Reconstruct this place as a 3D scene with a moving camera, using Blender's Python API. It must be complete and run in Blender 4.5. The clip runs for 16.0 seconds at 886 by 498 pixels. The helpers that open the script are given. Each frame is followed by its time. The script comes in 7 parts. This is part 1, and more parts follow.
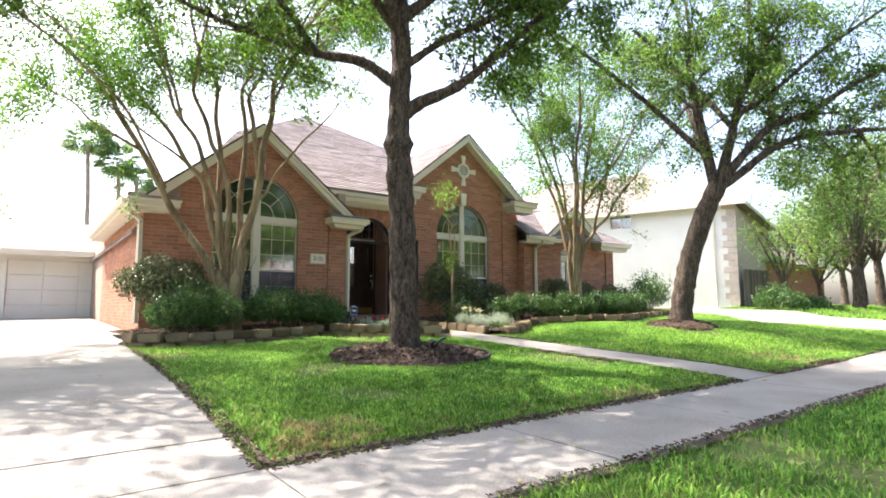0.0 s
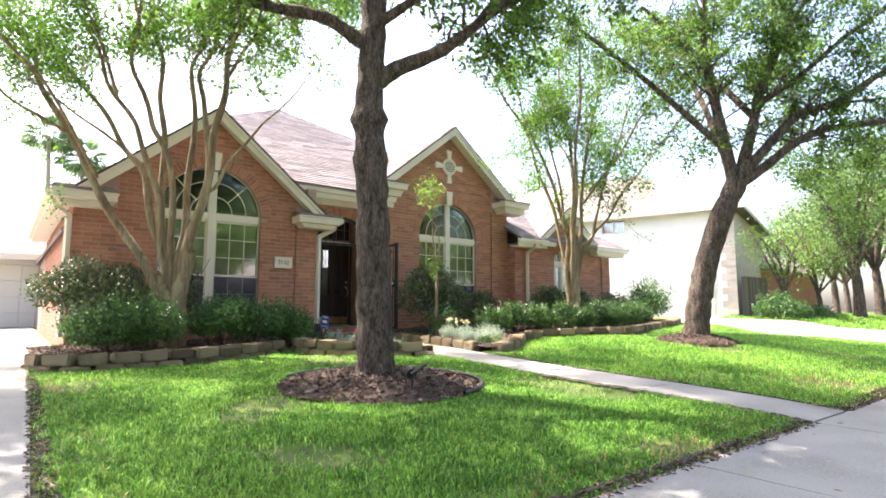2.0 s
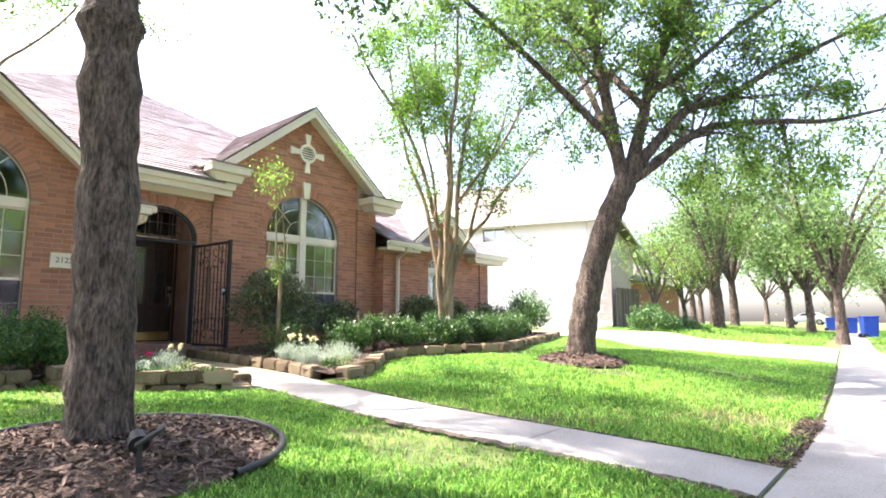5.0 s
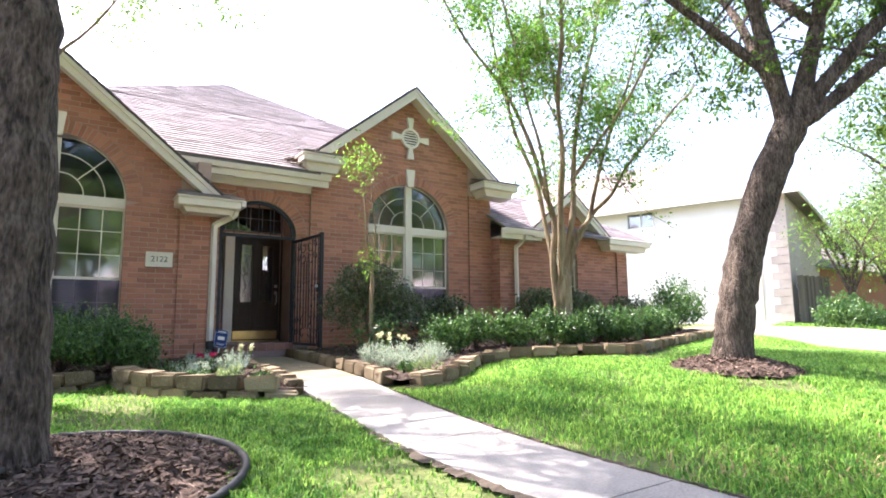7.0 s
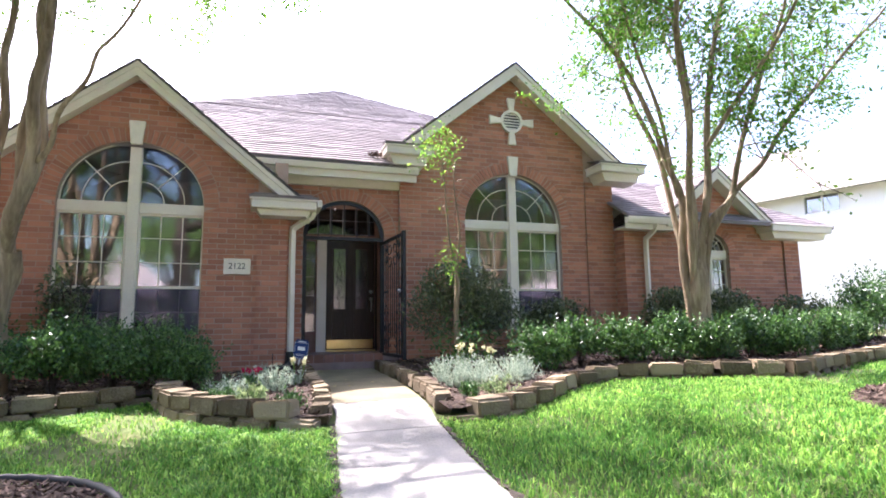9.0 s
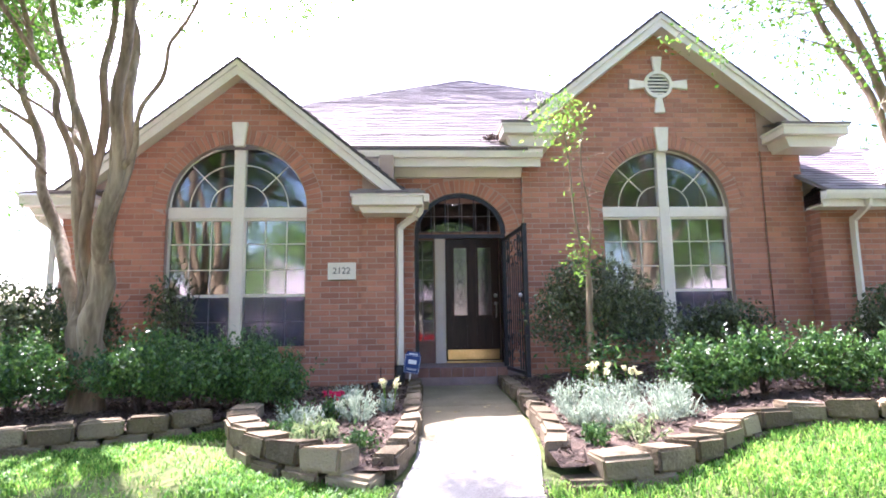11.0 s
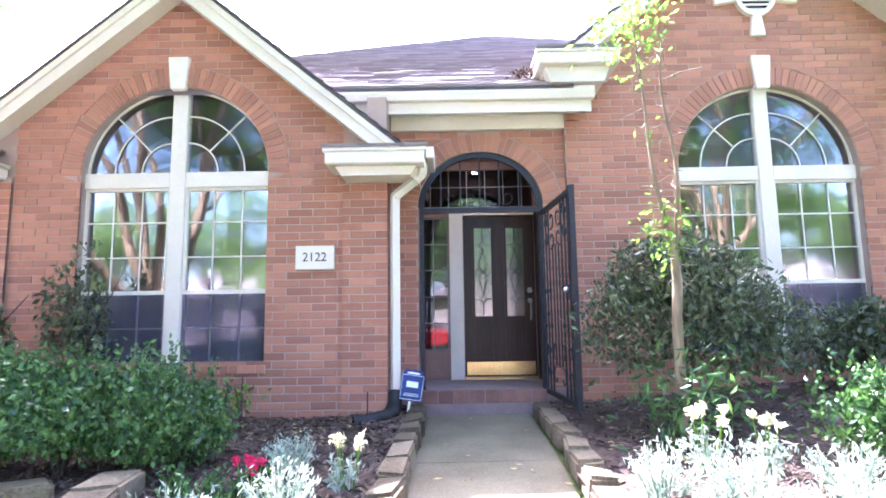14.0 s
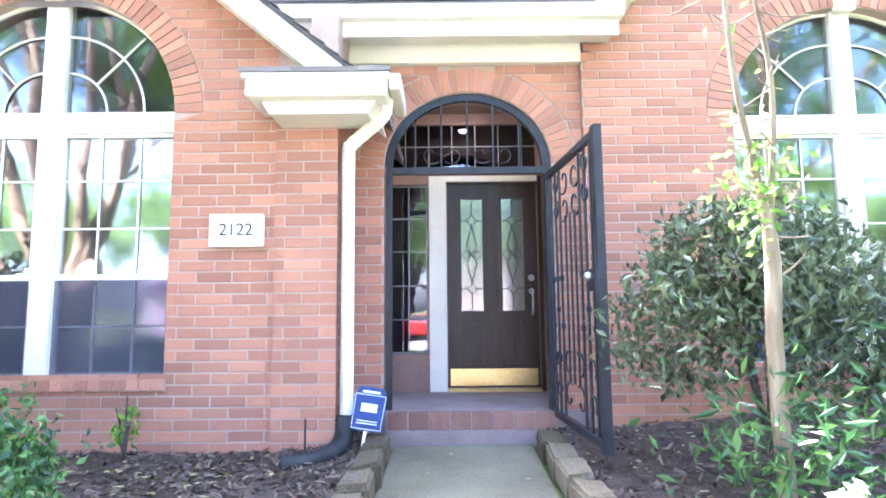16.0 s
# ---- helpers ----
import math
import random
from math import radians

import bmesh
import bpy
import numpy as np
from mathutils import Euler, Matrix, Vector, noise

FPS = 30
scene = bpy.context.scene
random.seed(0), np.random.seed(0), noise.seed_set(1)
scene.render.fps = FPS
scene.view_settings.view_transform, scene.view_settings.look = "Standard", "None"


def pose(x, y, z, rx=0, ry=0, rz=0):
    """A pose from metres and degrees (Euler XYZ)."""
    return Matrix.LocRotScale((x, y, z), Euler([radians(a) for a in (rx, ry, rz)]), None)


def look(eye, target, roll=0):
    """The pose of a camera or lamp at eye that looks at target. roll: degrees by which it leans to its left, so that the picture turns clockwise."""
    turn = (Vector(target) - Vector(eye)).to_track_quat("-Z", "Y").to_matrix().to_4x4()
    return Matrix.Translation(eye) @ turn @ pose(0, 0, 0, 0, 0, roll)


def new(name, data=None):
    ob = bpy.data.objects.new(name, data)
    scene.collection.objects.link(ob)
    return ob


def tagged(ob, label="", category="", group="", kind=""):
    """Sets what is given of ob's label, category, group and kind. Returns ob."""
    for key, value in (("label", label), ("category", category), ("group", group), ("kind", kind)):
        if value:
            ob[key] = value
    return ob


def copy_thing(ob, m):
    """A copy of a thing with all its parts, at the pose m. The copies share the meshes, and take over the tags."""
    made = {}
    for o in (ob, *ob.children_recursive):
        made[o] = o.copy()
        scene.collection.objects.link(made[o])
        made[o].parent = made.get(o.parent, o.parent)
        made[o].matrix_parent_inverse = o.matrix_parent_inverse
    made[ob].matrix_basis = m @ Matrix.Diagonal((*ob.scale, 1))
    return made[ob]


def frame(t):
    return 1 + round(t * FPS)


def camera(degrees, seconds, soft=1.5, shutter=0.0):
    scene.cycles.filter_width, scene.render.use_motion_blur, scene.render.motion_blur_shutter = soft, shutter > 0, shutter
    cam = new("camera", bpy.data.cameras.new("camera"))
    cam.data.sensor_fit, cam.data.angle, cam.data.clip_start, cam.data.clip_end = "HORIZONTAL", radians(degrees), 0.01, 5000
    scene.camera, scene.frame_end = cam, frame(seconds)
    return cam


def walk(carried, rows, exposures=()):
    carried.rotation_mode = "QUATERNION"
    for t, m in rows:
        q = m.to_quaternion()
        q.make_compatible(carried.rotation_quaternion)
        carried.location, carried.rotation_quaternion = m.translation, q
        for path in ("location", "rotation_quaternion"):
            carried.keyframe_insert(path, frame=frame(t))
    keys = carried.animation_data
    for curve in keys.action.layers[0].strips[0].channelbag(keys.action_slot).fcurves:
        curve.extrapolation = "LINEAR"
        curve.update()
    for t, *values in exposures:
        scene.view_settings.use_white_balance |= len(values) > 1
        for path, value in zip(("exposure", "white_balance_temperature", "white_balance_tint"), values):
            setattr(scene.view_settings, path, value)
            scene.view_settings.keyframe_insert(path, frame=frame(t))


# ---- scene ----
import mathutils

# ---- the camera and its walk ----
cam = camera(76.11, 16.0, soft=1.8)
PATH = [
    (0, (0.166, -0.188, 1.294), (3.117, 3.815, 1.806), -0.11),
    (0.5, (0.416, 0.143, 1.328), (3.375, 4.139, 1.851), -0.04),
    (1, (0.640, 0.435, 1.338), (3.617, 4.416, 1.873), -0.03),
    (1.5, (0.901, 0.721, 1.397), (3.889, 4.692, 1.953), -0.05),
    (2, (1.120, 1.036, 1.412), (4.175, 4.955, 1.971), 0.05),
    (2.5, (1.286, 1.298, 1.439), (4.598, 5.002, 2.000), 0.13),
    (3, (1.525, 1.617, 1.460), (4.998, 5.172, 2.012), 0.10),
    (3.5, (1.826, 1.857, 1.491), (5.387, 5.322, 2.054), 0.12),
    (4, (2.157, 2.027, 1.526), (5.879, 5.307, 2.147), 0.12),
    (4.2, (2.306, 2.061, 1.514), (6.117, 5.237, 2.139), 0.13),
    (6.3, (3.924, 2.513, 1.483), (7.126, 6.296, 2.143), -0.32),
    (6.5, (4.094, 2.566, 1.467), (7.114, 6.498, 2.115), -0.34),
    (7, (4.522, 2.674, 1.484), (7.293, 6.789, 2.106), -0.42),
    (7.5, (4.943, 2.844, 1.502), (7.538, 7.074, 2.116), -0.51),
    (8, (5.350, 3.031, 1.509), (7.643, 7.431, 2.130), -0.55),
    (8.5, (5.696, 3.243, 1.518), (7.834, 7.717, 2.163), -0.53),
    (9, (6.004, 3.455, 1.538), (7.576, 8.154, 2.207), -0.74),
    (9.5, (6.261, 3.794, 1.612), (7.405, 8.614, 2.290), -0.76),
    (10, (6.394, 4.057, 1.654), (7.189, 8.945, 2.348), -0.73),
    (12.5, (7.125, 5.697, 1.721), (7.065, 10.655, 2.365), -1.04),
    (13, (7.045, 6.062, 1.751), (6.992, 11.021, 2.389), -0.97),
    (13.5, (7.049, 6.471, 1.798), (7.005, 11.431, 2.428), -0.98),
    (14, (7.071, 6.868, 1.816), (7.025, 11.828, 2.443), -0.85),
    (14.5, (7.051, 7.250, 1.840), (7.018, 12.211, 2.466), -0.77),
    (15, (7.114, 7.656, 1.854), (7.080, 12.621, 2.441), -0.68),
    (15.5, (7.187, 8.025, 1.868), (7.158, 12.994, 2.418), -0.61),
    (16, (7.226, 8.425, 1.881), (7.221, 13.398, 2.409), -0.54),
]
EXPOSURES = [(0.0, 2.05, 6700, 14), (2.0, 2.4, 6600, 16), (4.0, 2.7, 6500, 18), (7.0, 2.5, 6250, 22), (9.5, 2.38, 5900, 26), (10.5, 2.75, 5800, 29), (12.5, 3.3, 5550, 32), (14.0, 3.92, 5350, 33), (16.0, 4.85, 5250, 27)]
walk(cam, [(t, look(eye, target, roll)) for t, eye, target, roll in PATH], EXPOSURES)

# ---- sky and sun ----
SUN_ELEVATION, SUN_FROM = radians(55), Vector((-0.45, 0.89, 0)).normalized()
world = bpy.data.worlds.new("sky")
scene.world = world
world.use_nodes = True
wn = world.node_tree.nodes
sky = wn.new("ShaderNodeTexSky")
sky.sky_type, sky.sun_disc = "NISHITA", False
sky.sun_elevation = SUN_ELEVATION
sky.sun_rotation = math.atan2(SUN_FROM.x, SUN_FROM.y)
sky.air_density, sky.dust_density, sky.ozone_density = 1.0, 4.0, 1.0
world.node_tree.links.new(sky.outputs[0], wn["Background"].inputs[0])
wn["Background"].inputs[1].default_value = 0.15
sun = new("sun", bpy.data.lights.new("sun", "SUN"))
sun.data.energy, sun.data.angle, sun.data.color = 4.3, radians(0.5), (1.0, 0.94, 0.84)
sun_way = SUN_FROM * math.cos(SUN_ELEVATION) + Vector((0, 0, math.sin(SUN_ELEVATION)))
sun.matrix_world = look(sun_way * 60, (0, 0, 0))


# ---- materials ----
def surface(name, a, b, scale=6.0, fine=60.0, rough=0.8, bump=0.25, vary="", amount=0.0, metal=0.0, stretch=(1, 1, 1), glow=0.0, third=None, relief=0.01, spec=0.3):
    """Two colours in patches, a finer grain, a relief; vary: island or object, a random shade for each piece."""
    m = bpy.data.materials.new(name)
    m.use_nodes = True
    n, link = m.node_tree.nodes, m.node_tree.links.new
    bsdf = n["Principled BSDF"]
    co, mp = n.new("ShaderNodeTexCoord"), n.new("ShaderNodeMapping")
    mp.inputs["Scale"].default_value = stretch
    link(co.outputs["Object"], mp.inputs[0])
    big, small = n.new("ShaderNodeTexNoise"), n.new("ShaderNodeTexNoise")
    for tex, s in ((big, scale), (small, fine)):
        tex.inputs["Scale"].default_value, tex.inputs["Detail"].default_value = s, 4.0
        link(mp.outputs[0], tex.inputs["Vector"])
    ramp = n.new("ShaderNodeValToRGB")
    ramp.color_ramp.elements[0].position, ramp.color_ramp.elements[1].position = 0.36, 0.64
    ramp.color_ramp.elements[0].color, ramp.color_ramp.elements[1].color = (*a, 1), (*b, 1)
    if third:
        e = ramp.color_ramp.elements.new(0.5)
        e.color = (*third, 1)
    avg = n.new("ShaderNodeMath")
    avg.operation = "MULTIPLY_ADD"
    avg.inputs[1].default_value = 0.45
    half = n.new("ShaderNodeMath")
    half.operation, half.inputs[1].default_value = "MULTIPLY", 0.55
    link(big.outputs[0], half.inputs[0])
    link(small.outputs[0], avg.inputs[0])
    link(half.outputs[0], avg.inputs[2])
    colour = ramp.outputs[0]
    if vary:
        link_from = n.new("ShaderNodeNewGeometry").outputs["Random Per Island"] if vary == "island" else n.new("ShaderNodeObjectInfo").outputs["Random"]
        add = n.new("ShaderNodeMath")
        add.operation, add.inputs[1].default_value, add.inputs[2].default_value = "MULTIPLY_ADD", 0.5, -0.25
        link(link_from, add.inputs[0])
        mixin = n.new("ShaderNodeMath")
        mixin.operation = "ADD"
        link(avg.outputs[0], mixin.inputs[0])
        link(add.outputs[0], mixin.inputs[1])
        link(mixin.outputs[0], ramp.inputs[0])
        hsv = n.new("ShaderNodeHueSaturation")
        shade = n.new("ShaderNodeMapRange")
        shade.inputs["To Min"].default_value, shade.inputs["To Max"].default_value = 1 - amount, 1 + amount
        scr = n.new("ShaderNodeMath")
        scr.operation, scr.inputs[1].default_value = "MULTIPLY", 7.31
        fr = n.new("ShaderNodeMath")
        fr.operation = "FRACT"
        link(link_from, scr.inputs[0])
        link(scr.outputs[0], fr.inputs[0])
        link(fr.outputs[0], shade.inputs[0])
        link(shade.outputs[0], hsv.inputs["Value"])
        link(ramp.outputs[0], hsv.inputs["Color"])
        colour = hsv.outputs[0]
    else:
        link(avg.outputs[0], ramp.inputs[0])
    link(colour, bsdf.inputs["Base Color"])
    bsdf.inputs["Roughness"].default_value, bsdf.inputs["Metallic"].default_value = rough, metal
    bsdf.inputs["Specular IOR Level"].default_value = spec
    bp = n.new("ShaderNodeBump")
    bp.inputs["Strength"].default_value, bp.inputs["Distance"].default_value = bump, relief
    link(small.outputs[0], bp.inputs["Height"])
    link(bp.outputs[0], bsdf.inputs["Normal"])
    if glow:
        thin = n.new("ShaderNodeBsdfTranslucent")
        link(colour, thin.inputs[0])
        mix = n.new("ShaderNodeMixShader")
        mix.inputs[0].default_value = glow
        link(bsdf.outputs[0], mix.inputs[1])
        link(thin.outputs[0], mix.inputs[2])
        link(mix.outputs[0], n["Material Output"].inputs[0])
    return m


def lit(name, colour, strength):
    m = bpy.data.materials.new(name)
    m.use_nodes = True
    m.node_tree.nodes["Principled BSDF"].inputs["Emission Color"].default_value = (*colour, 1)
    m.node_tree.nodes["Principled BSDF"].inputs["Emission Strength"].default_value = strength
    return m


def glazing(name, tint, gloss, rough=0.01):
    m = bpy.data.materials.new(name)
    m.use_nodes = True
    n, link = m.node_tree.nodes, m.node_tree.links.new
    clear, shine, mix = n.new("ShaderNodeBsdfTransparent"), n.new("ShaderNodeBsdfGlossy"), n.new("ShaderNodeMixShader")
    clear.inputs[0].default_value, shine.inputs["Roughness"].default_value = (*tint, 1), rough
    wave, bp, co = n.new("ShaderNodeTexNoise"), n.new("ShaderNodeBump"), n.new("ShaderNodeTexCoord")
    wave.inputs["Scale"].default_value, bp.inputs["Strength"].default_value, bp.inputs["Distance"].default_value = 1.6, 0.3, 0.01
    link(co.outputs["Object"], wave.inputs["Vector"])
    link(wave.outputs[0], bp.inputs["Height"])
    link(bp.outputs[0], shine.inputs["Normal"])
    mix.inputs[0].default_value = gloss
    link(clear.outputs[0], mix.inputs[1])
    link(shine.outputs[0], mix.inputs[2])
    link(mix.outputs[0], n["Material Output"].inputs[0])
    return m


BRICK = surface("red brick", (0.330, 0.152, 0.101), (0.425, 0.198, 0.127), 9, 70, 0.9, 0.35, "island", 0.14, third=(0.38, 0.167, 0.107), relief=0.003)
BRICK_PIECE = surface("red brick piece", (0.330, 0.152, 0.101), (0.425, 0.198, 0.127), 9, 70, 0.9, 0.35, "object", 0.14, third=(0.38, 0.167, 0.107), relief=0.003)
MORTAR = surface("mortar", (0.35, 0.25, 0.20), (0.44, 0.335, 0.275), 5, 120, 0.95, 0.4, relief=0.003)
CREAM = surface("cream paint", (0.66, 0.60, 0.50), (0.74, 0.68, 0.58), 2.5, 40, 0.55, 0.06)
CAST_STONE = surface("cast stone", (0.70, 0.64, 0.53), (0.80, 0.74, 0.63), 7, 80, 0.8, 0.2, relief=0.003)
SHINGLE = surface("asphalt shingle", (0.185, 0.157, 0.158), (0.272, 0.236, 0.237), 3, 140, 0.9, 0.6, "island", 0.10, relief=0.004, spec=0.25)
CONCRETE = surface("pale concrete", (0.18, 0.166, 0.150), (0.305, 0.285, 0.262), 1.3, 70, 0.92, 0.35, third=(0.258, 0.242, 0.223), relief=0.004)
# green-brown stain, with the shade beside the house put into the darker colour
STAINED_SHADED_CONCRETE = surface("stained shaded concrete", (0.13, 0.108, 0.064), (0.235, 0.20, 0.128), 1.9, 60, 0.92, 0.35, third=(0.18, 0.154, 0.096), relief=0.004)
JOINT = surface("dark soil joint", (0.05, 0.04, 0.03), (0.09, 0.07, 0.05), 10, 80, 1.0, 0.6)
SOIL = surface("lawn soil", (0.065, 0.085, 0.028), (0.14, 0.145, 0.05), 2.2, 30, 1.0, 0.8, third=(0.10, 0.13, 0.036), relief=0.03)
MULCH = surface("wood mulch", (0.05, 0.034, 0.026), (0.12, 0.083, 0.062), 9, 60, 1.0, 1.0, relief=0.03)
CHIP = surface("mulch chip", (0.055, 0.036, 0.028), (0.165, 0.115, 0.088), 9, 60, 1.0, 0.4, "island", 0.45)
GRASS = surface("grass blades", (0.09, 0.235, 0.036), (0.315, 0.50, 0.095), 0.8, 5, 0.5, 0.0, "island", 0.5, glow=0.58, third=(0.16, 0.35, 0.05))
DRY_GRASS = surface("dry grass", (0.28, 0.22, 0.09), (0.40, 0.33, 0.16), 4, 20, 0.8, 0.0, "island", 0.3, glow=0.3)
OAK_LEAF = surface("oak leaf", (0.07, 0.145, 0.026), (0.16, 0.27, 0.05), 0.8, 5, 0.5, 0.0, "island", 0.4, glow=0.6)
# paler leaf for the distant trees, with sunlight put into the colour
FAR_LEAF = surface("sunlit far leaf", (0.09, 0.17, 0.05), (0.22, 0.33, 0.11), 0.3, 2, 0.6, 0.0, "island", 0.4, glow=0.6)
FAR_ROOF = surface("pale far shingle", (0.15, 0.125, 0.115), (0.23, 0.195, 0.18), 2, 60, 0.95, 0.3)
CRAPE_LEAF = surface("crape myrtle leaf", (0.07, 0.18, 0.024), (0.17, 0.33, 0.04), 0.8, 5, 0.5, 0.0, "island", 0.35, glow=0.55)
BOX_LEAF = surface("box leaf", (0.028, 0.080, 0.021), (0.10, 0.20, 0.042), 1.5, 9, 0.38, 0.0, "island", 0.4, glow=0.3, spec=0.5)
DARK_LEAF = surface("dark shrub leaf", (0.05, 0.074, 0.03), (0.125, 0.152, 0.066), 1.5, 9, 0.4, 0.0, "island", 0.4, glow=0.3, spec=0.5)
LIME_LEAF = surface("lime vine leaf", (0.12, 0.25, 0.03), (0.25, 0.41, 0.06), 2, 9, 0.5, 0.0, "island", 0.3, glow=0.5)
PALE_LEAF = surface("pale green leaf", (0.17, 0.25, 0.10), (0.34, 0.41, 0.19), 4, 20, 0.6, 0.0, "island", 0.3, glow=0.4)
SILVER_LEAF = surface("silver leaf", (0.30, 0.38, 0.29), (0.52, 0.58, 0.45), 4, 20, 0.8, 0.0, "island", 0.25, glow=0.3)
BARK = surface("oak bark", (0.036, 0.026, 0.02), (0.205, 0.158, 0.124), 15, 60, 0.95, 1.0, stretch=(1, 1, 0.30), third=(0.11, 0.083, 0.067), relief=0.09)
CRAPE_BARK = surface("crape myrtle bark", (0.12, 0.083, 0.048), (0.36, 0.28, 0.18), 5, 26, 0.75, 0.5, stretch=(1, 1, 0.14), third=(0.225, 0.166, 0.102), relief=0.02)
WALL_STONE = surface("tan block stone", (0.11, 0.082, 0.048), (0.25, 0.195, 0.122), 5, 50, 0.95, 0.9, "object", 0.22, third=(0.175, 0.135, 0.083), relief=0.015)
# red brick darkened for the step: shade of the porch put into its colour
PORCH_BRICK = surface("step brick with porch shade", (0.19, 0.10, 0.076), (0.28, 0.145, 0.11), 9, 70, 0.9, 0.3, "object", 0.1, relief=0.003)
PORCH_BAR = surface("dull grey glazing bar", (0.20, 0.19, 0.20), (0.27, 0.26, 0.27), 9, 60, 0.6, 0.05)
DRIP_EDGE = surface("dark roof edge", (0.05, 0.042, 0.04), (0.09, 0.075, 0.07), 6, 60, 0.7, 0.2)
IRON = surface("black iron", (0.012, 0.012, 0.016), (0.03, 0.03, 0.036), 10, 120, 0.45, 0.1)
DOOR_WOOD = surface("dark brown wood", (0.020, 0.012, 0.010), (0.045, 0.026, 0.020), 6, 50, 0.4, 0.1, stretch=(1, 1, 0.1))
BRASS = surface("brass", (0.55, 0.42, 0.18), (0.72, 0.58, 0.30), 4, 40, 0.28, 0.05, metal=1.0)
STEEL = surface("satin nickel", (0.45, 0.45, 0.45), (0.6, 0.6, 0.6), 8, 60, 0.3, 0.05, metal=1.0)
# one grey for all room surfaces, the dimness indoors put into the colour
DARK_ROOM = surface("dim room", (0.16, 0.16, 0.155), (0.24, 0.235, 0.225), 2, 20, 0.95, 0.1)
# plaster toned dark, the shade inside the porch recess is part of the colour
PORCH_WALL = surface("plaster with recess shade", (0.22, 0.13, 0.10), (0.30, 0.19, 0.15), 3, 40, 0.9, 0.2)
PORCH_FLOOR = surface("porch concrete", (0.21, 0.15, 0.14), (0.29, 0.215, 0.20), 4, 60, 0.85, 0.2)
CURTAIN = surface("pale curtain", (0.45, 0.43, 0.42), (0.60, 0.58, 0.57), 5, 60, 0.9, 0.1, stretch=(8, 1, 0.4))
SCREEN = surface("insect screen", (0.045, 0.045, 0.055), (0.075, 0.075, 0.085), 40, 300, 0.8, 0.1)
def mesh_screen(name, tint, colour, cover):
    m = bpy.data.materials.new(name)
    m.use_nodes = True
    n, link = m.node_tree.nodes, m.node_tree.links.new
    clear, cloth, mix = n.new("ShaderNodeBsdfTransparent"), n.new("ShaderNodeBsdfDiffuse"), n.new("ShaderNodeMixShader")
    clear.inputs[0].default_value, cloth.inputs[0].default_value = (*tint, 1), (*colour, 1)
    grain, co, rng_map = n.new("ShaderNodeTexNoise"), n.new("ShaderNodeTexCoord"), n.new("ShaderNodeMapRange")
    grain.inputs["Scale"].default_value = 3.0
    link(co.outputs["Object"], grain.inputs["Vector"])
    link(grain.outputs[0], rng_map.inputs[0])
    rng_map.inputs["To Min"].default_value, rng_map.inputs["To Max"].default_value = cover - 0.06, cover + 0.06
    link(rng_map.outputs[0], mix.inputs[0])
    link(clear.outputs[0], mix.inputs[1])
    link(cloth.outputs[0], mix.inputs[2])
    link(mix.outputs[0], n["Material Output"].inputs[0])
    return m


FLY_SCREEN = mesh_screen("grey fly screen", (0.88, 0.86, 0.92), (0.115, 0.11, 0.125), 0.36)
GLASS = glazing("window glass", (0.70, 0.73, 0.74), 0.31, 0.05)
# porch shade put into the glass: darker tint and weaker gloss than the windows
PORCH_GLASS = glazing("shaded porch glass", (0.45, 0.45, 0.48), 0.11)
LEADED = glazing("leaded glass", (0.75, 0.75, 0.78), 0.22, 0.15)
INK = surface("dark lettering", (0.06, 0.06, 0.05), (0.09, 0.09, 0.08), 9, 60, 0.7, 0.1)
SIGN_BLUE = surface("blue sign", (0.014, 0.032, 0.12), (0.02, 0.045, 0.16), 9, 60, 0.5, 0.05)
SIGN_WHITE = surface("white sign lettering", (0.72, 0.72, 0.70), (0.8, 0.8, 0.78), 9, 60, 0.6, 0.05)
BLACK_PLASTIC = surface("black plastic", (0.012, 0.012, 0.012), (0.025, 0.025, 0.025), 9, 60, 0.5, 0.1)
WHITE_SIDING = surface("white painted siding", (0.72, 0.70, 0.66), (0.80, 0.78, 0.74), 1.2, 30, 0.7, 0.1)
PALE_BRICK = surface("pale brick", (0.45, 0.38, 0.33), (0.58, 0.50, 0.44), 3, 40, 0.9, 0.3)
FENCE_WOOD = surface("weathered fence wood", (0.12, 0.095, 0.075), (0.22, 0.18, 0.145), 5, 40, 0.9, 0.4, "object", 0.25, stretch=(1, 1, 0.15))
ASPHALT = surface("road concrete", (0.22, 0.21, 0.20), (0.32, 0.30, 0.28), 0.8, 50, 0.95, 0.3)
BIN_BLUE = surface("blue bin plastic", (0.015, 0.05, 0.30), (0.02, 0.07, 0.38), 5, 50, 0.45, 0.05)
CAR_DARK = surface("dark car paint", (0.02, 0.03, 0.05), (0.03, 0.04, 0.06), 3, 40, 0.2, 0.02, spec=0.6)
CAR_WHITE = surface("pale car paint", (0.55, 0.55, 0.56), (0.62, 0.62, 0.63), 3, 40, 0.2, 0.02, spec=0.6)
CAR_RED = surface("red car paint", (0.30, 0.015, 0.015), (0.36, 0.02, 0.02), 3, 40, 0.2, 0.02, spec=0.6)
TYRE = surface("tyre rubber", (0.012, 0.012, 0.012), (0.02, 0.02, 0.02), 9, 60, 0.9, 0.2)
PALM_BARK = surface("palm bark", (0.26, 0.21, 0.17), (0.38, 0.32, 0.27), 3, 30, 0.9, 0.4)
PALM_LEAF = surface("palm leaf", (0.10, 0.18, 0.08), (0.20, 0.30, 0.14), 2, 10, 0.5, 0.0, "island", 0.3, glow=0.4)
RED_PETAL = surface("red petal", (0.45, 0.01, 0.06), (0.6, 0.03, 0.12), 9, 40, 0.6, 0.0, glow=0.3)
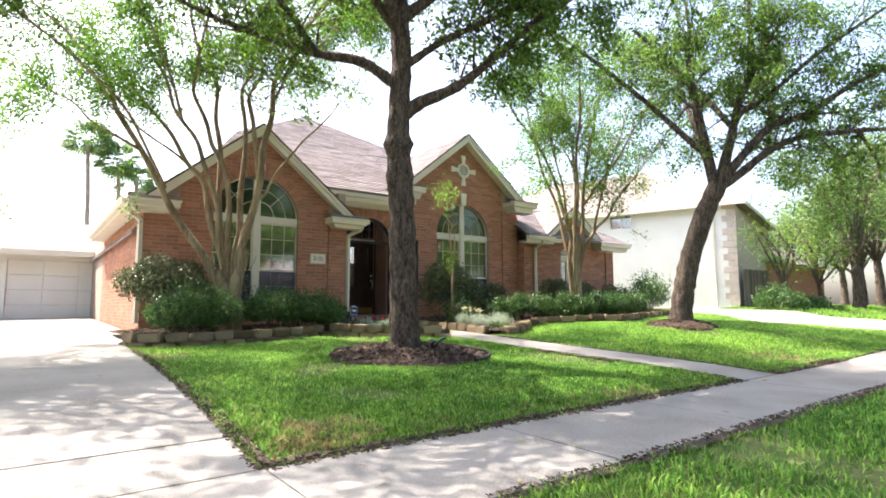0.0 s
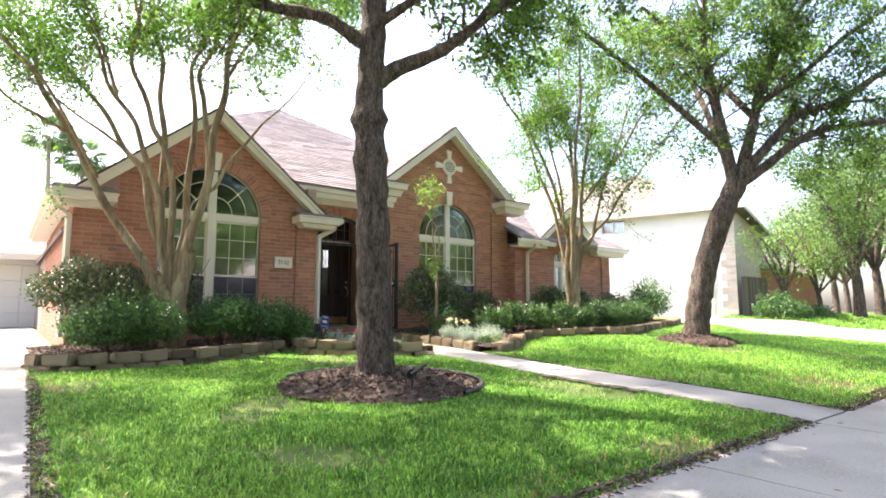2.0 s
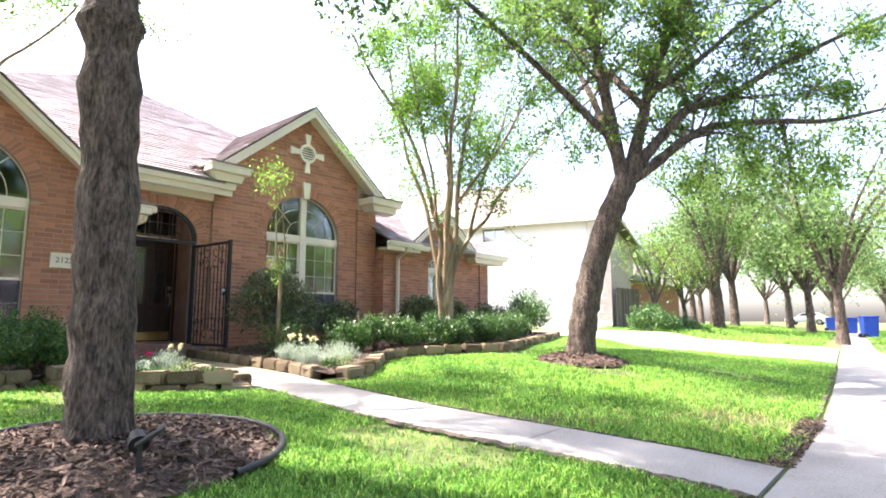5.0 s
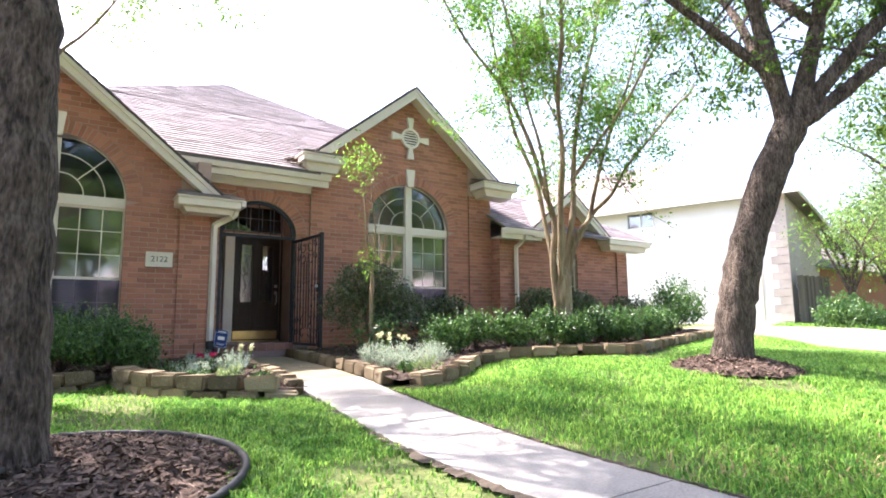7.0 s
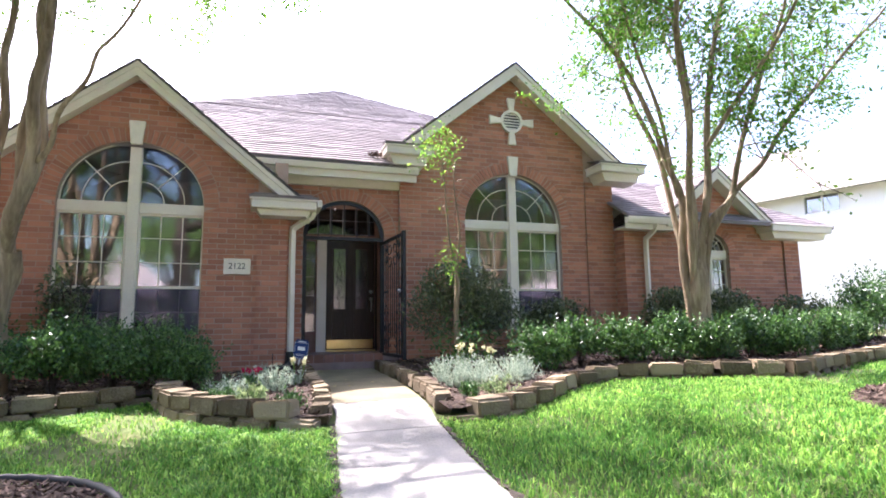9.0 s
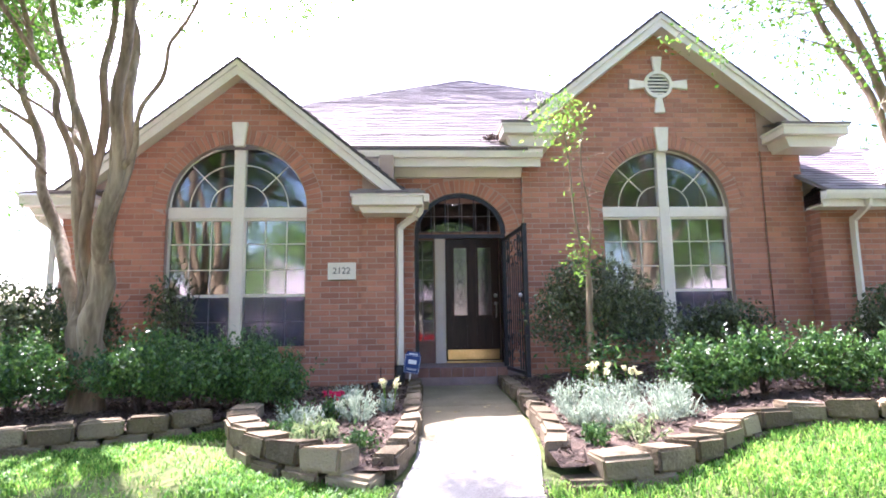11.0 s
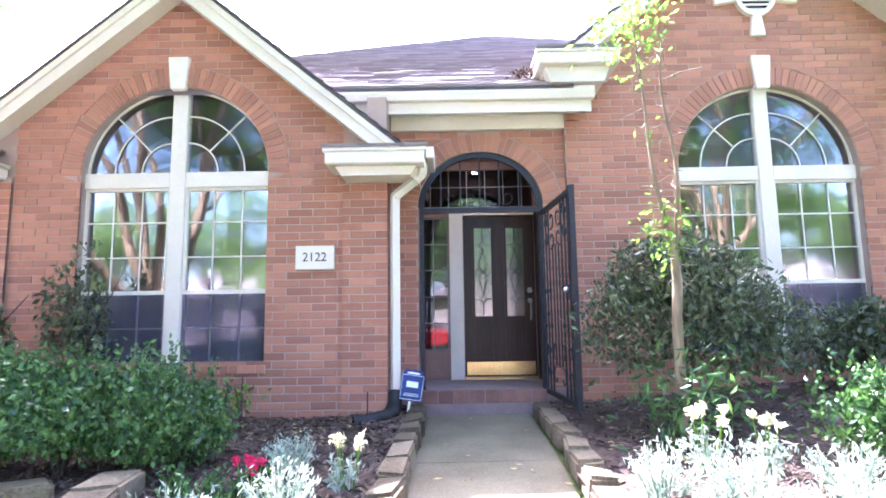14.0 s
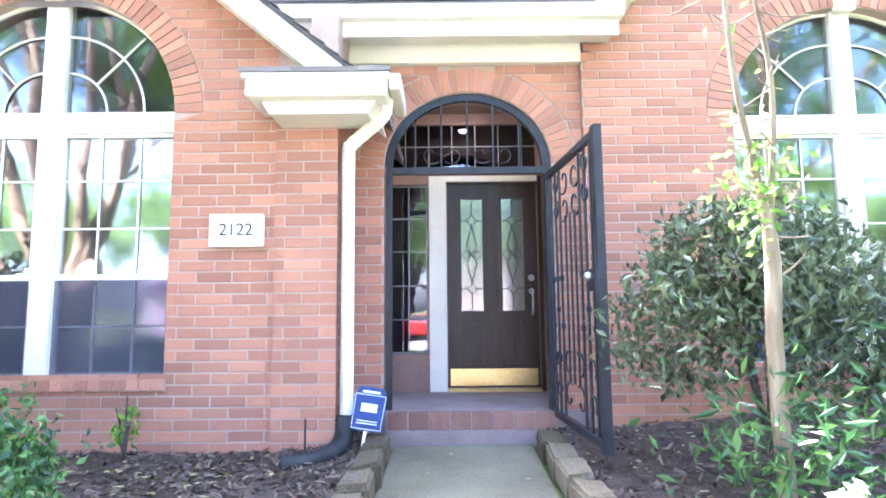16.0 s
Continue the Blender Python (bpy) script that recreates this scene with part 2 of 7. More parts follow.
YELLOW_PETAL = surface("pale yellow petal", (0.70, 0.66, 0.36), (0.82, 0.78, 0.52), 9, 40, 0.6, 0.0, glow=0.3)
LAMP_GLOW = lit("lamp glow", (1.0, 0.9, 0.75), 12.0)


# ---- mesh helpers ----
def part(name, bm, material, parent=None, label=""):
    """Links a bmesh as one mesh object under a thing or a part."""
    me = bpy.data.meshes.new(name)
    bm.to_mesh(me)
    bm.free()
    me.materials.append(material)
    ob = new(name, me)
    if parent is not None:
        ob.parent = parent
    if label:
        ob["label"] = label
    return ob


def thing(name, label, category, group="", kind="", at=(0, 0, 0)):
    ob = new(name)
    ob.empty_display_size = 0.1
    ob.location = at
    return tagged(ob, label, category, group, kind)


def arrays(name, verts, faces, material, parent=None, smooth=False):
    """One mesh object from arrays; all faces have the same number of corners."""
    me = bpy.data.meshes.new(name)
    verts, faces = np.asarray(verts, np.float32), np.asarray(faces, np.int32)
    k = faces.shape[1]
    me.vertices.add(len(verts))
    me.vertices.foreach_set("co", verts.ravel())
    me.loops.add(faces.size)
    me.loops.foreach_set("vertex_index", faces.ravel())
    me.polygons.add(len(faces))
    me.polygons.foreach_set("loop_start", np.arange(0, faces.size, k, dtype=np.int32))
    me.polygons.foreach_set("use_smooth", np.full(len(faces), smooth))
    me.update()
    me.validate()
    me.materials.append(material)
    ob = new(name, me)
    if parent is not None:
        ob.parent = parent
    return ob


def box(bm, x0, x1, y0, y1, z0, z1, bevel=0.0):
    v = [bm.verts.new(p) for p in ((x0, y0, z0), (x1, y0, z0), (x1, y1, z0), (x0, y1, z0), (x0, y0, z1), (x1, y0, z1), (x1, y1, z1), (x0, y1, z1))]
    fs = [bm.faces.new([v[i] for i in q]) for q in ((0, 3, 2, 1), (4, 5, 6, 7), (0, 1, 5, 4), (1, 2, 6, 5), (2, 3, 7, 6), (3, 0, 4, 7))]
    if bevel:
        bmesh.ops.bevel(bm, geom=list({e for f in fs for e in f.edges}), offset=bevel, segments=1, affect="EDGES")
    return v


def block(name, x0, x1, y0, y1, z0, z1, material, parent=None, label="", bevel=0.0):
    bm = bmesh.new()
    box(bm, x0, x1, y0, y1, z0, z1, bevel)
    return part(name, bm, material, parent, label)


def prism(bm, outline, y0, y1):
    """A closed outline of (x, z) pushed from y0 to y1."""
    a = [bm.verts.new((x, y0, z)) for x, z in outline]
    b = [bm.verts.new((x, y1, z)) for x, z in outline]
    n = len(outline)
    bm.faces.new(a)
    bm.faces.new(b[::-1])
    for i in range(n):
        bm.faces.new((a[i], b[i], b[(i + 1) % n], a[(i + 1) % n]))


def slab(bm, corners, thick):
    """A flat slab below four or more corners."""
    a = [bm.verts.new(c) for c in corners]
    b = [bm.verts.new((c[0], c[1], c[2] - thick)) for c in corners]
    bm.faces.new(a)
    bm.faces.new(b[::-1])
    for i in range(len(a)):
        bm.faces.new((a[i], b[i], b[(i + 1) % len(a)], a[(i + 1) % len(a)]))


def holed(bm, outer, holes, y0, y1):
    """A wall with openings: outlines of (x, z), from y0 to y1."""
    loops = [[Vector((x, z, 0)) for x, z in lp] for lp in (outer, *holes)]
    flat = [p for lp in loops for p in lp]
    tris = mathutils.geometry.tessellate_polygon(loops)
    a = [bm.verts.new((p.x, y0, p.y)) for p in flat]
    b = [bm.verts.new((p.x, y1, p.y)) for p in flat]
    for t in tris:
        bm.faces.new([a[i] for i in t])
        bm.faces.new([b[i] for i in reversed(t)])
    at = 0
    for lp in loops:
        for i in range(len(lp)):
            j = at + (i + 1) % len(lp)
            bm.faces.new((a[at + i], a[j], b[j], b[at + i]))
        at += len(lp)
    bmesh.ops.recalc_face_normals(bm, faces=bm.faces)


def tube_arrays(points, radii, sides=8, rough=0.0, rng=None):
    """Rings along a bent line: vertices and quads."""
    pts = np.asarray(points, float)
    rad = np.asarray(radii, float)
    tang = np.gradient(pts, axis=0)
    tang /= np.linalg.norm(tang, axis=1)[:, None] + 1e-9
    ref = np.array((0.31, 0.87, 0.13)) if abs(tang[0] @ np.array((0.31, 0.87, 0.13))) < 0.85 else np.array((1.0, 0, 0))
    verts = []
    for p, r, w in zip(pts, rad, tang):
        u = np.cross(w, ref)
        u /= np.linalg.norm(u) + 1e-9
        v = np.cross(w, u)
        ang = np.arange(sides) * 2 * math.pi / sides
        k = r * (1 + (rng.uniform(-rough, rough, sides) if rng is not None and rough else 0))
        verts.append(p + np.outer(np.cos(ang) * k, u) + np.outer(np.sin(ang) * k, v))
    n = len(pts)
    i = np.arange(n - 1)[:, None] * sides
    j = np.arange(sides)[None]
    quads = np.stack([i + j, i + (j + 1) % sides, i + sides + (j + 1) % sides, i + sides + j], -1).reshape(-1, 4)
    return np.concatenate(verts), quads


def smooth_line(points, per=6):
    """A finer line through the points."""
    p = np.asarray(points, float)
    q = np.concatenate([[2 * p[0] - p[1]], p, [2 * p[-1] - p[-2]]])
    out = []
    for k in range(1, len(q) - 2):
        a, b, c, d = q[k - 1], q[k], q[k + 1], q[k + 2]
        for s in np.arange(per) / per:
            out.append(0.5 * (2 * b + (c - a) * s + (2 * a - 5 * b + 4 * c - d) * s * s + (3 * b - a - 3 * c + d) * s**3))
    out.append(p[-1])
    return np.array(out)


def tubes(name, lines, material, parent=None, sides=8, rough=0.0, seed=1):
    """Several bent tubes in one mesh: each line is (points, radii)."""
    rng = np.random.default_rng(seed)
    vs, qs, at = [], [], 0
    for pts, rad in lines:
        v, q = tube_arrays(pts, rad, sides, rough, rng)
        vs.append(v)
        qs.append(q + at)
        at += len(v)
    return arrays(name, np.concatenate(vs), np.concatenate(qs), material, parent, True)


def leaf_arrays(centres, size, rng, droop=0.0, narrow=0.5):
    """A bent four-cornered leaf at each centre."""
    c = np.asarray(centres, float)
    n = len(c)
    d = rng.normal(size=(n, 3))
    d[:, 2] -= droop
    d /= np.linalg.norm(d, axis=1)[:, None]
    s = np.cross(d, rng.normal(size=(n, 3)))
    s /= np.linalg.norm(s, axis=1)[:, None]
    up = np.cross(d, s)
    k = (size * rng.uniform(0.6, 1.4, n))[:, None]
    v = np.stack([c - d * k * 0.5, c + s * k * narrow * 0.5 + up * k * 0.08, c + d * k * 0.5, c - s * k * narrow * 0.5 + up * k * 0.08], 1).reshape(-1, 3)
    return v, np.arange(4 * n).reshape(-1, 4)


def leaves(name, centres, size, material, parent, seed, droop=0.0, narrow=0.5):
    v, f = leaf_arrays(centres, size, np.random.default_rng(seed), droop, narrow)
    return arrays(name, v, f, material, parent)


# ---- ground ----
def edge_y(x):
    """The house side of the pavement, which bends away slowly."""
    return 3.08 + 0.09 * (math.sqrt(max(x - 8.0, 0) ** 2 + 4) - 2) if x > 8 else 3.08


def ease(a, b, x):
    s = min(max((x - a) / (b - a), 0.0), 1.0)
    return s * s * (3 - 2 * s)


def height(x, y):
    z = 0.37 + 0.012 * min(max(x - 1, -12), 34)
    d = y - edge_y(x)
    if d > 0:
        z += 0.2 * (1 - math.exp(-d / 1.8)) + 0.02 * min(d, 30) + 0.16 * ease(8, 11, x) * ease(0, 3, d)
    else:
        z -= 0.012 * min(-d, 5) + 0.12 * ease(4.7, 5.0, -d)
    return z - 0.2 * ease(13.5, 18.3, x) * ease(0, 2.5, d) * (1 - ease(8.0, 9.9, y))


def sheet(name, xs, ys, material, lift=0.0, rough=0.0, seed=3):
    rng = np.random.default_rng(seed)
    vs = [(x, y, height(x, y) + lift + rng.uniform(-rough, rough)) for y in ys for x in xs]
    n = len(xs)
    q = [(j * n + i, j * n + i + 1, (j + 1) * n + i + 1, (j + 1) * n + i) for j in range(len(ys) - 1) for i in range(n - 1)]
    return arrays(name, vs, q, material, None, True)


def span(a, b, step):
    return np.linspace(a, b, max(2, int(round((b - a) / step)) + 1))


far_x = np.concatenate([[-900, -300, -120, -60], span(-30, -2, 2), span(-1, 22, 0.4), span(24, 60, 2), [90, 150, 300, 900]])
far_y = np.concatenate([[-900, -300, -100, -50, -25, -16, -10, -6, -3], span(-2.2, 13.6, 0.35), span(15, 40, 2.5), [60, 100, 300, 900]])
ground = tagged(sheet("ground", far_x, far_y, SOIL, -0.012), "lawn soil under green grass reaching to the distance", "ground", kind="structure")


def strip(name, left, right, step, material, lift, thick, parent, label="", gap=0.012):
    """Concrete slabs between two edge lines given as functions of s in 0..1; one object for each slab."""
    made = []
    for a, b in zip(step[:-1], step[1:]):
        bm = bmesh.new()
        rows = []
        for s in np.linspace(a, b, 7):
            (lx, ly), (rx, ry) = left(s), right(s)
            rows.append([bm.verts.new((lx + (rx - lx) * k, ly + (ry - ly) * k, height(lx + (rx - lx) * k, ly + (ry - ly) * k) + lift)) for k in np.linspace(0, 1, 5)])
        low = [[bm.verts.new((v.co.x, v.co.y, v.co.z - thick)) for v in r] for r in rows]
        for r, r2 in zip(rows[:-1], rows[1:]):
            for i in range(4):
                bm.faces.new((r[i], r[i + 1], r2[i + 1], r2[i]))
        rim = [*rows[0], *[r[-1] for r in rows[1:]], *rows[-1][-2::-1], *[r[0] for r in rows[-2:0:-1]]]
        rimlow = [*low[0], *[r[-1] for r in low[1:]], *low[-1][-2::-1], *[r[0] for r in low[-2:0:-1]]]
        for i in range(len(rim)):
            j = (i + 1) % len(rim)
            bm.faces.new((rim[i], rimlow[i], rimlow[j], rim[j]))
        for r in low:
            for v in r:
                if not v.link_faces:
                    bm.verts.remove(v)
        bmesh.ops.recalc_face_normals(bm, faces=bm.faces)
        mid = (rows[3][2].co).copy()
        for v in bm.verts:
            d = (v.co - mid)
            v.co -= d.normalized() * gap * 0.5
        made.append(part("slab", bm, material, parent))
    return made


# the public pavement, slab by slab
pavement = thing("pavement", "pale concrete pavement slabs with dark joints", "pavement", kind="structure")


def pave_left(s):
    x = -14 + 74 * s
    return x, edge_y(x) - 0.03


def pave_right(s):
    x = -14 + 74 * s
    return x, edge_y(x) - 1.15


strip("slab", pave_left, pave_right, [(x + 14) / 74 for x in (-14, -11, -8, -5, -2, 1.31, 3.05, 4.75, 6.8, 8.5, 10.2, 11.9, 13.6, 15.3, 17, 19, 21, 23, 26, 29, 32, 36, 40, 46, 52, 60)], CONCRETE, 0.02, 0.09, pavement)

# the front path
PATH_MID = smooth_line([(7.27, 3.08, 0), (6.95, 4.6, 0), (6.84, 6.0, 0), (7.04, 7.9, 0), (7.22, 9.1, 0), (7.32, 11.0, 0), (7.36, 12.84, 0)], 12)


def path_at(s, side):
    k = s * (len(PATH_MID) - 1)
    i = min(int(k), len(PATH_MID) - 2)
    p = PATH_MID[i] + (PATH_MID[i + 1] - PATH_MID[i]) * (k - i)
    w = 0.42 + 0.10 * ease(7.5, 11, p[1])
    return p[0] + side * w, p[1]


garden_path = thing("garden_path", "curving pale concrete front path", "path", kind="structure")


def path_share(y):
    ys = PATH_MID[:, 1]
    return float(np.interp(y, ys, np.linspace(0, 1, len(ys))))


strip("slab", lambda s: path_at(s, -1), lambda s: path_at(s, 1), [path_share(y) for y in (3.08, 4.65, 6.05, 7.9, 9.35)], CONCRETE, 0.015, 0.08, garden_path)
# the two slabs by the door carry stain and house shade in their colour
strip("slab", lambda s: path_at(s, -1), lambda s: path_at(s, 1), [path_share(y) for y in (9.35, 11.05, 12.84)], STAINED_SHADED_CONCRETE, 0.015, 0.08, garden_path)

# the driveway
driveway = thing("driveway", "wide sunlit pale concrete driveway", "driveway", kind="structure")


def drive_left(s):
    return -3.6, 3.68 + 18.7 * s


def drive_right(s):
    y = 3.68 + 18.7 * s
    return 1.28 + 0.03 * min(y - 3.68, 6.3) + 0.45 * ease(10.2, 11, y), y


strip("slab", drive_left, drive_right, [0, 0.2, 0.42, 0.66, 1], CONCRETE, 0.02, 0.1, driveway)
strip("slab", lambda s: (-3.6, 3.06 + 0.6 * s), lambda s: (1.28, 3.06 + 0.6 * s), [0, 1], CONCRETE, 0.021, 0.1, driveway)
strip("slab", lambda s: (-4.2 + 0.6 * s, -1.9 + 3.82 * s), lambda s: (2.1 - 0.8 * s, -1.9 + 3.82 * s), [0, 1], CONCRETE, 0.018, 0.1, driveway)

# the road and kerb
road = thing("road", "pale concrete residential road with a kerb", "road", kind="structure")
bm = bmesh.new()
rows = []
for x in span(-80, 110, 4):
    y = edge_y(x) - 5.1
    rows.append([bm.verts.new((x, y + o, height(x, y - 0.5) + dz)) for o, dz in ((0, 0.13), (-0.14, 0.13), (-0.17, 0.012), (-3, 0.05), (-5.5, 0.06), (-8, 0.04), (-8.1, 0.12), (-8.3, 0.12), (-8.4, 0))])
for a, b in zip(rows[:-1], rows[1:]):
    for i in range(8):
        bm.faces.new((a[i], b[i], b[i + 1], a[i + 1]))
bmesh.ops.recalc_face_normals(bm, faces=bm.faces)
part("carriageway", bm, ASPHALT, road)

# the neighbour's driveway beyond the lawn
neighbour_drive = thing("neighbour_driveway", "sunlit pale concrete driveway of the neighbouring house", "driveway", kind="structure")
strip("slab", lambda s: (18.3 + 0.5 * s, edge_y(18.3) + 0.02 + (13.2 - edge_y(18.3)) * s), lambda s: (24.4 + 0.2 * s, edge_y(24.4) + 0.02 + (13.2 - edge_y(24.4)) * s), [0, 0.25, 0.5, 0.75, 1], CONCRETE, 0.025, 0.1, neighbour_drive)

# ---- the brick house ----
house = thing("brick_house", "single-storey red brick house with cream trim and steep gables", "house", at=(0, 0, 0))
BL, BH, BD = 0.254, 0.079, 0.005


def brick_shape():
    """One whole brick with chamfered front edges, front at y = -BD."""
    bm = bmesh.new()
    w, h, c = (BL - 0.011) / 2, (BH - 0.011) / 2, 0.004
    a = [bm.verts.new((x, 0.03, z)) for x, z in ((-w, -h), (w, -h), (w, h), (-w, h))]
    b = [bm.verts.new((x, -BD + c, z)) for x, z in ((-w, -h), (w, -h), (w, h), (-w, h))]
    d = [bm.verts.new((x, -BD, z)) for x, z in ((-w + c, -h + c), (w - c, -h + c), (w - c, h - c), (-w + c, h - c))]
    bm.faces.new(d)
    for i in range(4):
        j = (i + 1) % 4
        bm.faces.new((a[i], a[j], b[j], b[i]))
        bm.faces.new((b[i], b[j], d[j], d[i]))
    bmesh.ops.recalc_face_normals(bm, faces=bm.faces)
    me = bpy.data.meshes.new("brick")
    bm.to_mesh(me)
    bm.free()
    me.materials.append(BRICK_PIECE)
    return me


BRICK_MESH = brick_shape()
PIECES = []  # (wall, matrix) of bricks that become objects of their own at the end


def lay_bricks(wall, m, u0, u1, z0, z1, cut, single=None, seed=1):
    """Running bond between u0 and u1. cut(u0, u1, z) gives the stretches left at that height; m places the (u, depth, z) space."""
    rng = np.random.default_rng(seed)
    vs, qs, at = [], [], 0
    courses = int((z1 - z0) / BH)
    for k in range(courses):
        za, zb = z0 + k * BH, z0 + (k + 1) * BH
        lows, tops = cut(za + 0.005), cut(zb - 0.005)
        if len(lows) != len(tops):
            lows = tops = cut((za + zb) / 2)
        off = (k % 2) * BL / 2
        first = math.floor((u0 - off) / BL) * BL + off
        for (la, lb), (ta, tb) in zip(lows, tops):
            a = first
            while a < max(lb, tb):
                b = a + BL
                xl0, xl1 = max(a + 0.005, la), max(a + 0.005, ta)
                xr0, xr1 = min(b - 0.006, lb), min(b - 0.006, tb)
                whole = xl0 == xl1 == a + 0.005 and xr0 == xr1 == b - 0.006
                a = b
                if xr0 - xl0 < 0.02 and xr1 - xl1 < 0.02:
                    continue
                xr0, xr1 = max(xr0, xl0 + 0.004), max(xr1, xl1 + 0.004)
                zc, uc = (za + zb) / 2, (xl0 + xr0) / 2
                if whole and single and single(uc, zc) and len(PIECES) < 560:
                    PIECES.append((wall, m @ Matrix.Translation((uc, rng.uniform(-0.002, 0.002), zc))))
                    continue
                y = -BD + rng.uniform(-0.0015, 0.001)
                zl, zh = za + 0.005, zb - 0.006
                vs += [(xl0, 0.02, zl), (xr0, 0.02, zl), (xr1, 0.02, zh), (xl1, 0.02, zh), (xl0, y, zl), (xr0, y, zl), (xr1, y, zh), (xl1, y, zh)]
                qs += [(at + 4, at + 5, at + 6, at + 7), (at, at + 1, at + 5, at + 4), (at + 1, at + 2, at + 6, at + 5), (at + 2, at + 3, at + 7, at + 6), (at + 3, at, at + 4, at + 7)]
                at += 8
    if vs:
        v = np.array([m @ Vector(p) for p in vs])
        tagged(arrays("brickwork", v, qs, BRICK, wall), kind="stuff")


def ring_bricks(wall, cx, zs, rx, ry, y, count, gap=None, depth=0.21):
    """Bricks standing fan-wise round an arch."""
    vs, qs, at = [], [], 0
    for k in range(count):
        a0, a1 = math.pi * (k + 0.09) / count, math.pi * (k + 0.91) / count
        if gap and abs((a0 + a1) / 2 - math.pi / 2) < gap:
            continue
        base = [(cx + (rx + d) * math.cos(a), zs + (ry + d) * math.sin(a)) for a, d in ((a0, 0.006), (a1, 0.006), (a1, depth), (a0, depth))]
        vs += [(x, y + 0.02, z) for x, z in base] + [(x, y - BD - 0.006, z) for x, z in base]
        qs += [(at + 4, at + 5, at + 6, at + 7), (at, at + 1, at + 5, at + 4), (at + 1, at + 2, at + 6, at + 5), (at + 2, at + 3, at + 7, at + 6), (at + 3, at, at + 4, at + 7)]
        at += 8
    tagged(arrays("arch_brickwork", vs, qs, BRICK, wall), kind="stuff")


def arch_outline(cx, hw, z0, zs, ry, n=24):
    return [(cx - hw, z0), (cx + hw, z0)] + [(cx + hw * math.cos(a), zs + ry * math.sin(a)) for a in np.linspace(0, math.pi, n)]


def keep(stretches, lo, hi):
    """Takes lo..hi out of the stretches."""
    out = []
    for a, b in stretches:
        if hi <= a or lo >= b:
            out.append((a, b))
        else:
            if lo > a:
                out.append((a, lo))
            if hi < b:
                out.append((hi, b))
    return out


def front(y):
    return Matrix.Translation((0, y, 0))


def gabled(x0, x1, cx, apex, slope, openings):
    """The stretches of wall at a height: a gable with arched openings (cx, hw, z0, zs, ry, ring)."""
    def cut(z):
        half = (apex - z) / slope
        st = [(max(x0, cx - half), min(x1, cx + half))] if half > 0.05 else []
        for ox, hw, z0, zs, ry, ring in openings:
            if z0 <= z <= zs:
                st = keep(st, ox - hw, ox + hw)
            elif zs < z < zs + ry + ring:
                k = math.sqrt(max(0.0, 1 - ((z - zs) / (ry + ring)) ** 2))
                st = keep(st, ox - (hw + ring) * k, ox + (hw + ring) * k)
        return st
    return cut


SLOPE = 0.80
# wall A, with the first arched window
AX, AY, AAPEX = 4.30, 12.46, 5.22
BX, BY, BAPEX = 10.56, 12.90, 6.24
WIN_A = (4.30, 0.955, 1.42, 3.33, 0.935, 0.22)
WIN_B = (10.57, 0.98, 1.43, 3.41, 0.94, 0.22)
ARCH = (7.43, 0.685, 0.5, 3.06, 0.61, 0.22)


def wall(name, outer, holes, y0, y1, parent=house):
    bm = bmesh.new()
    holed(bm, outer, holes, y0, y1)
    return part(name, bm, MORTAR, parent)


wall_a = wall("wall", [(2.0, 0.5), (6.46, 0.5), (6.46, AAPEX - SLOPE * (6.46 - AX)), (AX, AAPEX), (2.0, AAPEX - SLOPE * (AX - 2.0))], [arch_outline(*WIN_A[:5])], AY, AY + 0.22)
lay_bricks(wall_a, front(AY), 2.0, 6.46, 0.74, AAPEX, gabled(2.66, 6.02, AX, AAPEX, SLOPE, [WIN_A]), lambda u, z: u > 5.2 and z < 3.4, 11)
ring_bricks(wall_a, WIN_A[0], WIN_A[3], WIN_A[1], WIN_A[4], AY, 46, 0.09)
for x0, x1, own in ((2.0, 2.66, False), (6.02, 6.47, True)):
    block("pier", x0, x1, AY - 0.035, AY + 0.01, 0.5, 3.32, MORTAR, wall_a)
    lay_bricks(wall_a, front(AY - 0.035), x0, x1, 0.74, 3.32, lambda z, x0=x0, x1=x1: [(x0, x1)], (lambda u, z: True) if own else None, 12)
# the return towards the entry
wall_r = wall("wall", [(0, 0.5), (0.53, 0.5), (0.53, 4.1), (0, 4.1)], [], 0, 0.2)
wall_r.matrix_basis = Matrix.Translation((6.46, AY - 0.03, 0)) @ pose(0, 0, 0, 0, 0, 90)
lay_bricks(wall_r, Matrix.Identity(4), 0, 0.53, 0.74, 3.4, lambda z: [(0.0, 0.53)], None, 13)
# the entry wall with its arch
EY = 12.97
wall_e = wall("wall", [(6.46, 0.5), (8.37, 0.5), (8.37, 4.25), (6.46, 4.25)], [arch_outline(*ARCH[:5])], EY, EY + 0.28)
lay_bricks(wall_e, front(EY), 6.46, 8.37, 0.74, 4.1, gabled(6.47, 8.37, 7.4, 30, SLOPE, [ARCH]), lambda u, z: True, 14)
ring_bricks(wall_e, ARCH[0], ARCH[3], ARCH[1], ARCH[4], EY, 34, None, 0.20)
# wall B, with the second arched window
wall_b = wall("wall", [(8.37, 0.5), (12.72, 0.5), (12.72, BAPEX - SLOPE * (12.72 - BX)), (BX, BAPEX), (8.37, BAPEX - SLOPE * (BX - 8.37))], [arch_outline(*WIN_B[:5])], BY, BY + 0.3)
lay_bricks(wall_b, front(BY), 8.37, 12.72, 0.82, BAPEX, gabled(8.37, 12.1, BX, BAPEX, SLOPE, [WIN_B]), lambda u, z: u < 9.4 and 1.3 < z < 4.4, 15)
ring_bricks(wall_b, WIN_B[0], WIN_B[3], WIN_B[1], WIN_B[4], BY, 46, 0.09)
